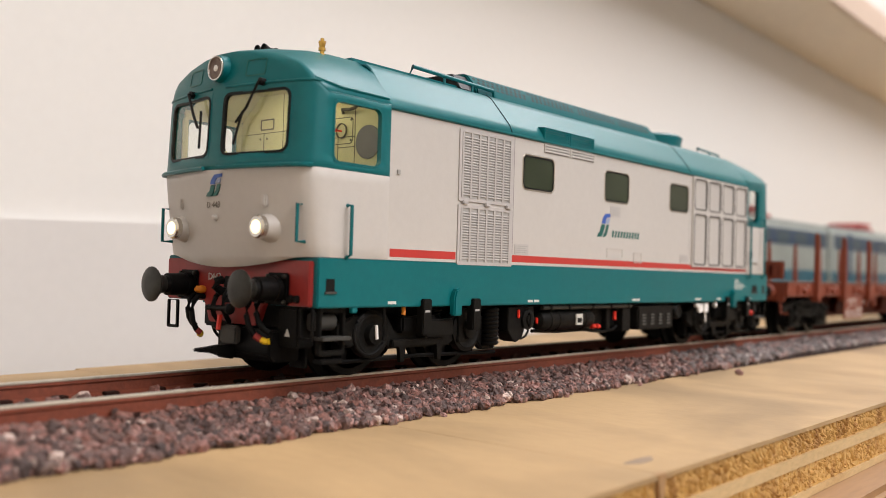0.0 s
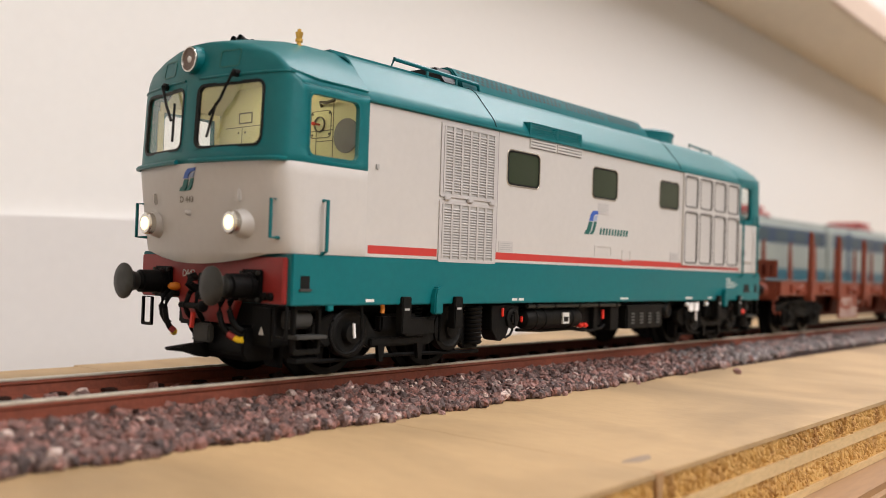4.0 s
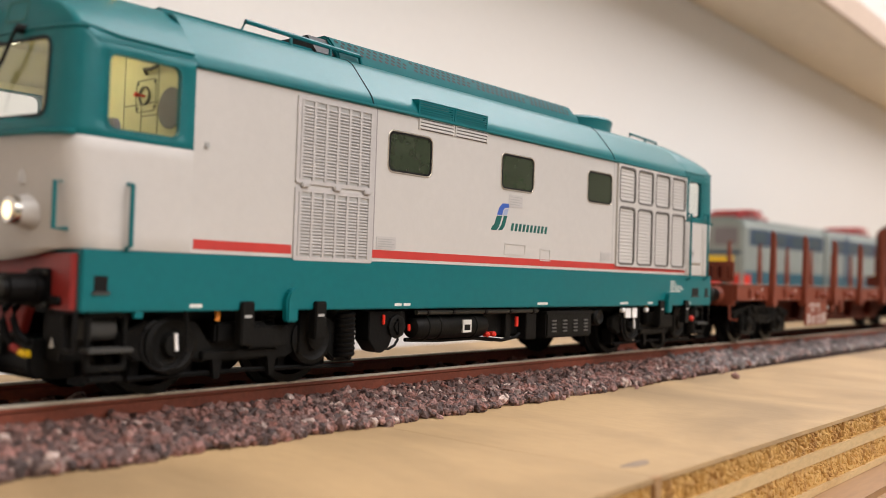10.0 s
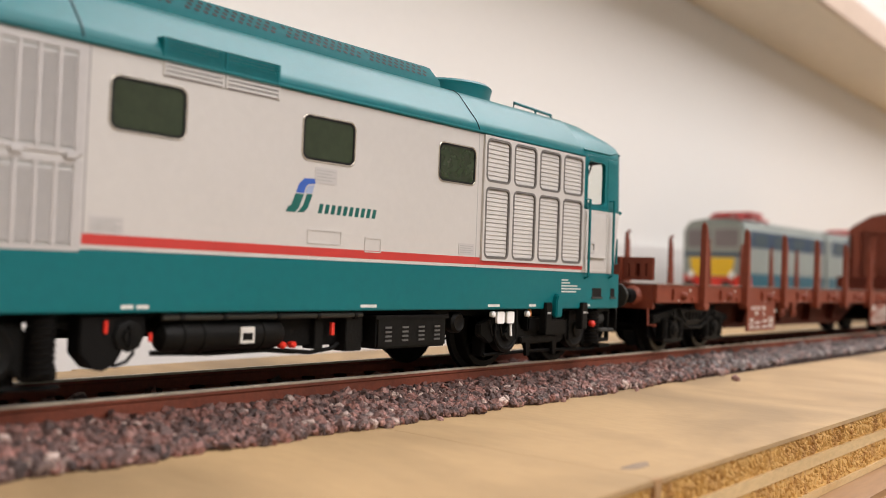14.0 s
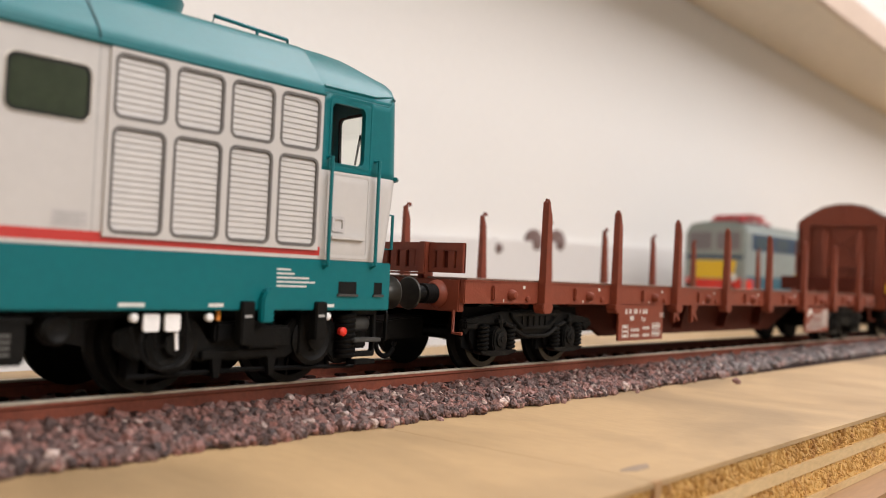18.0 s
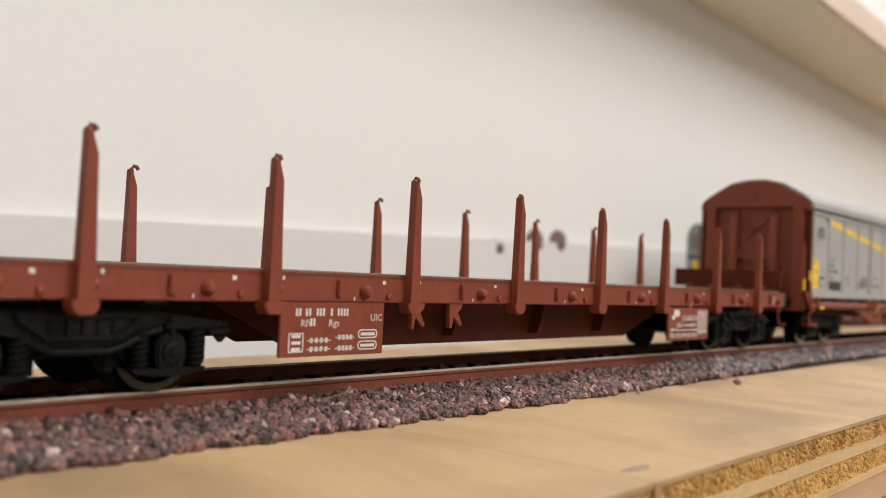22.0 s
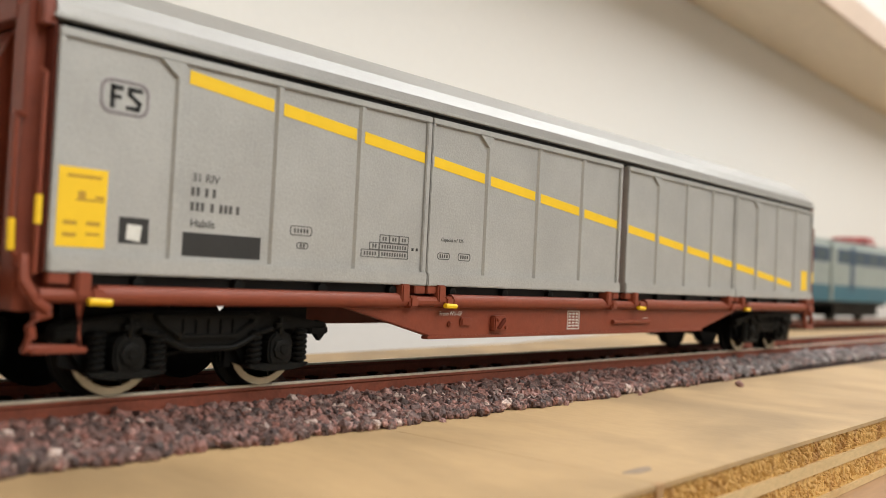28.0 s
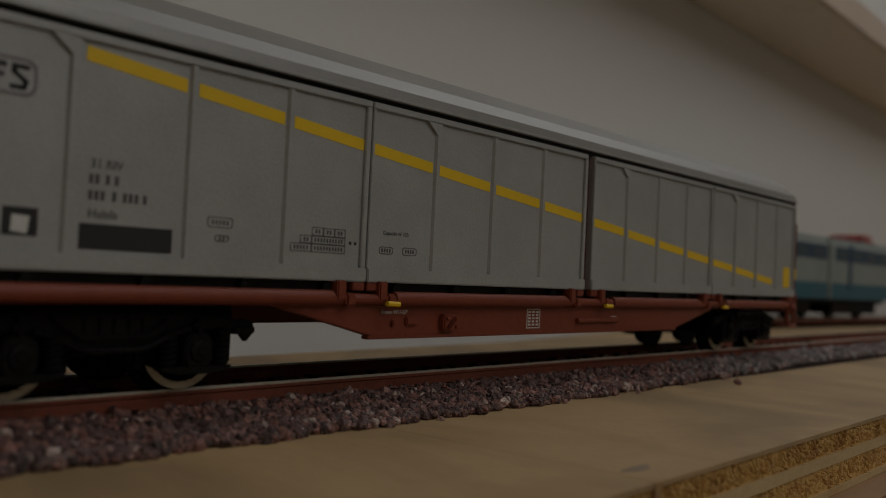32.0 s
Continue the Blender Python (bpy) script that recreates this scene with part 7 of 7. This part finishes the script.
        tb = part("data_table", Shape().ring([(95.2, 6.8), (99.0, 6.8), (99.0, 10.0), (95.2, 10.0)], [(95.35, 6.95), (98.85, 6.95), (98.85, 9.85), (95.35, 9.85)], "y", *sorted((s * 15.78, s * 15.86))), PRINTW, sb, "small white printed table")
        for q in range(5):
            for c in (95.65, 96.75, 97.85):
                part("print_bar", Shape().box(c, c + 0.75 - 0.15 * (q % 2), *sorted((s * 15.78, s * 15.85)), 7.25 + 0.52 * q, 7.55 + 0.52 * q), PRINTW, tb)
        for z in (7.6, 8.1, 8.6):
            part("print_bar", Shape().box(122.2, 124.2, *sorted((s * 15.78, s * 15.85)), z, z + 0.12), PRINTW, sb)
    freight_bogie(t, 23.8, WHEELRIM)
    freight_bogie(t, ln - 23.8, WHEELRIM)
    return t


WHEELRIM_D = material("dull_wheel_tread", (0.05, 0.046, 0.036), 0.4, metal=0.6)
flat = build_flat_wagon()
van = build_box_wagon()


# ---- the electric locomotive that stands on the second track ----


def build_electric():
    t = thing("electric_locomotive", (437, 91.5, RAIL_TOP), "pale grey and blue electric locomotive parked on the second track", "locomotive", turn=-3.0)
    def section(x0, x1, front):
        bd = part("body_section", Shape().prism([(-16, 10), (-16.3, 14), (-16.3, 37), (-14.5, 39.5), (14.5, 39.5), (16.3, 37), (16.3, 14), (16, 10)], "x", x0 + (1.5 if front else 0), x1), PALEGREY, t, "pale grey body section", bevel=0.3)
        part("roof", Shape().prism([(-15.5, 39.5), (-13, 40.6), (-6, 41.4), (6, 41.4), (13, 40.6), (15.5, 39.5)], "x", x0 + (2.5 if front else 0), x1), PALEGREY, bd, "pale roof", bevel=0.4)
        for s in (-1, 1):
            part("blue_band", Shape().box(x0 + 3, x1 - 0.5, *sorted((s * 16.2, s * 16.42)), 10.2, 18.0), TEALBLUE, bd, "blue lower band")
            k = int((x1 - x0) / 22)
            for i in range(k):
                a = x0 + 9 + i * (x1 - x0 - 10) / k
                f = part("window_band", Shape().prism(rounded(a - 1.4, a + (x1 - x0) / k - 3.6, 29.2, 36.2, 0.5), "y", s * 16.2, s * 16.5), NAVY, bd, "dark blue window")
                part("pane", Shape().prism(rounded(a + 2.5, a + (x1 - x0) / k - 8, 30.0, 35.2, 0.6), "y", s * 16.3, s * 16.56), SLATE, f)
        bg = part("bogie", Shape().box(x0 + 14, x1 - 14, -12, 12, 2.5, 10), BLACK, t, "black bogie", bevel=0.5)
        for x in (x0 + 20, (x0 + x1) / 2 + 14):
            for s in (-1, 1):
                part("wheel", Shape().lathe((x, s * 7.2, 6), "y", [(0, 6.9), (s * 0.8, 6.9), (s * 1.1, 6), (s * 2.8, 6)], 20), DARK, bg)
        return bd
    a = section(0, 104, True)
    b = section(107, 211, False)
    for s in (-1, 1):
        part("side_door", Shape().box(136, 141, *sorted((s * 16.2, s * 16.6)), 15.3, 38), NAVY, b, "dark blue side door")
    part("gangway", Shape().box(103, 108, -14, 14, 11, 38), DARK, t, "dark joint between the two body halves")
    # front
    fr = part("cab_front", Shape().prism([(-15.8, 10), (15.8, 10), (16, 36), (13.5, 39.5), (-13.5, 39.5), (-16, 36)], "x", 0, 1.6), PALEGREY, t, "pale grey cab front", bevel=0.3)
    for s in (-1, 1):
        part("windscreen", Shape().prism(rounded(min(s * 1.2, s * 13.6), max(s * 1.2, s * 13.6), 29, 36.5, 1.0), "x", -0.15, 0.2), DISCGREY, fr, "dark windscreen")
        part("headlight", Shape().lathe((0, s * 11, 17), "x", [(0, 1.8), (-0.8, 1.8), (-1.0, 1.2)], 14), CHROME, fr)
    part("grey_band", Shape().box(-0.12, 0.2, -15.2, 15.2, 25.0, 26.6), NAVY, fr, "blue-grey band")
    part("yellow_panel", Shape().prism([(-12, 24.4), (12, 24.4), (10.5, 16.6), (-10.5, 16.6)], "x", -0.2, 0.2), YELLOW, fr, "yellow warning panel")
    part("red_band", Shape().prism([(-15, 12), (15, 12), (15, 16.8), (5, 16.2), (-5, 16.2), (-15, 16.8)], "x", -0.18, 0.2), REDPL, fr, "red band over the buffer beam")
    part("red_corner", Shape().prism([(2, 16.35), (2, 16.5), (12, 16.5), (12, 16.35)], "z", 12, 16.5), REDPL, fr)
    part("red_corner", Shape().prism([(1.8, -16.5), (1.8, -16.3), (9, -16.3), (9, -16.5)], "z", 12, 16.5), REDPL, fr, "red corner panel")
    buffer_pair(fr, 0, -1, 12, BUFFER)
    part("underframe", Shape().box(4, 207, -13, 13, 8, 11), BLACK, t, "black underframe")
    # the body is taller than wide
    done = set()
    for ob in t.children_recursive:
        if ob.data.name not in done:
            done.add(ob.data.name)
            ob.data.transform(Matrix.Diagonal((1, 1, 1.16, 1)))
    # pantographs, folded
    for x0 in (12, 168):
        pg = part("pantograph", Shape().box(x0 - 1, x0 + 35, -8.4, 8.4, 48.9, 49.4), PANTO, t, "folded red pantograph", bevel=0.2)
        for s in (-1, 1):
            part("lower_arm", Shape().tube([(x0, s * 7, 49.3), (x0 + 16, s * 6, 51.4), (x0 + 34, s * 7, 49.3)], 0.6, 6), PANTO, pg)
            part("upper_arm", Shape().tube([(x0 + 4, s * 5, 51.8), (x0 + 16, s * 5, 50.2), (x0 + 30, s * 5, 51.8)], 0.5, 6), PANTO, pg)
        for x in (x0 + 10, x0 + 14, x0 + 18):
            part("contact_strip", Shape().tube([(x, -12, 51.2), (x, -9, 52.0), (x, 9, 52.0), (x, 12, 51.2)], 0.7, 6), PANTO, pg)
        for x in (x0 + 1, x0 + 33):
            for s in (-1, 1):
                part("insulator", Shape().lathe((x, s * 7.4, 47.6), "z", [(0, 0.9), (0.5, 1.2), (0.8, 0.8), (1.1, 1.2), (1.4, 0.7)], 10), PANTO, pg)
    return t


build_electric()


# ---- what moves ----


def travel_at(t):
    for (t0, d0), (t1, d1) in zip(TRAVEL, TRAVEL[1:]):
        if t <= t1:
            return d0 + (d1 - d0) * (t - t0) / (t1 - t0)
    return TRAVEL[-1][1]


def motions():
    for ob in (loco, flat, van):
        x, y, z = ob.location
        walk(ob, [(t, pose(x + d * MM, y, z)) for t, d in TRAVEL])
    for ob, x, r in TURNING:
        rows = []
        for i in range(161):
            t = 0.2 * i
            rows.append((t, pose(x * MM, 0, r * MM, 0, math.degrees(travel_at(t) / r), 0)))
        walk(ob, rows)


motions()
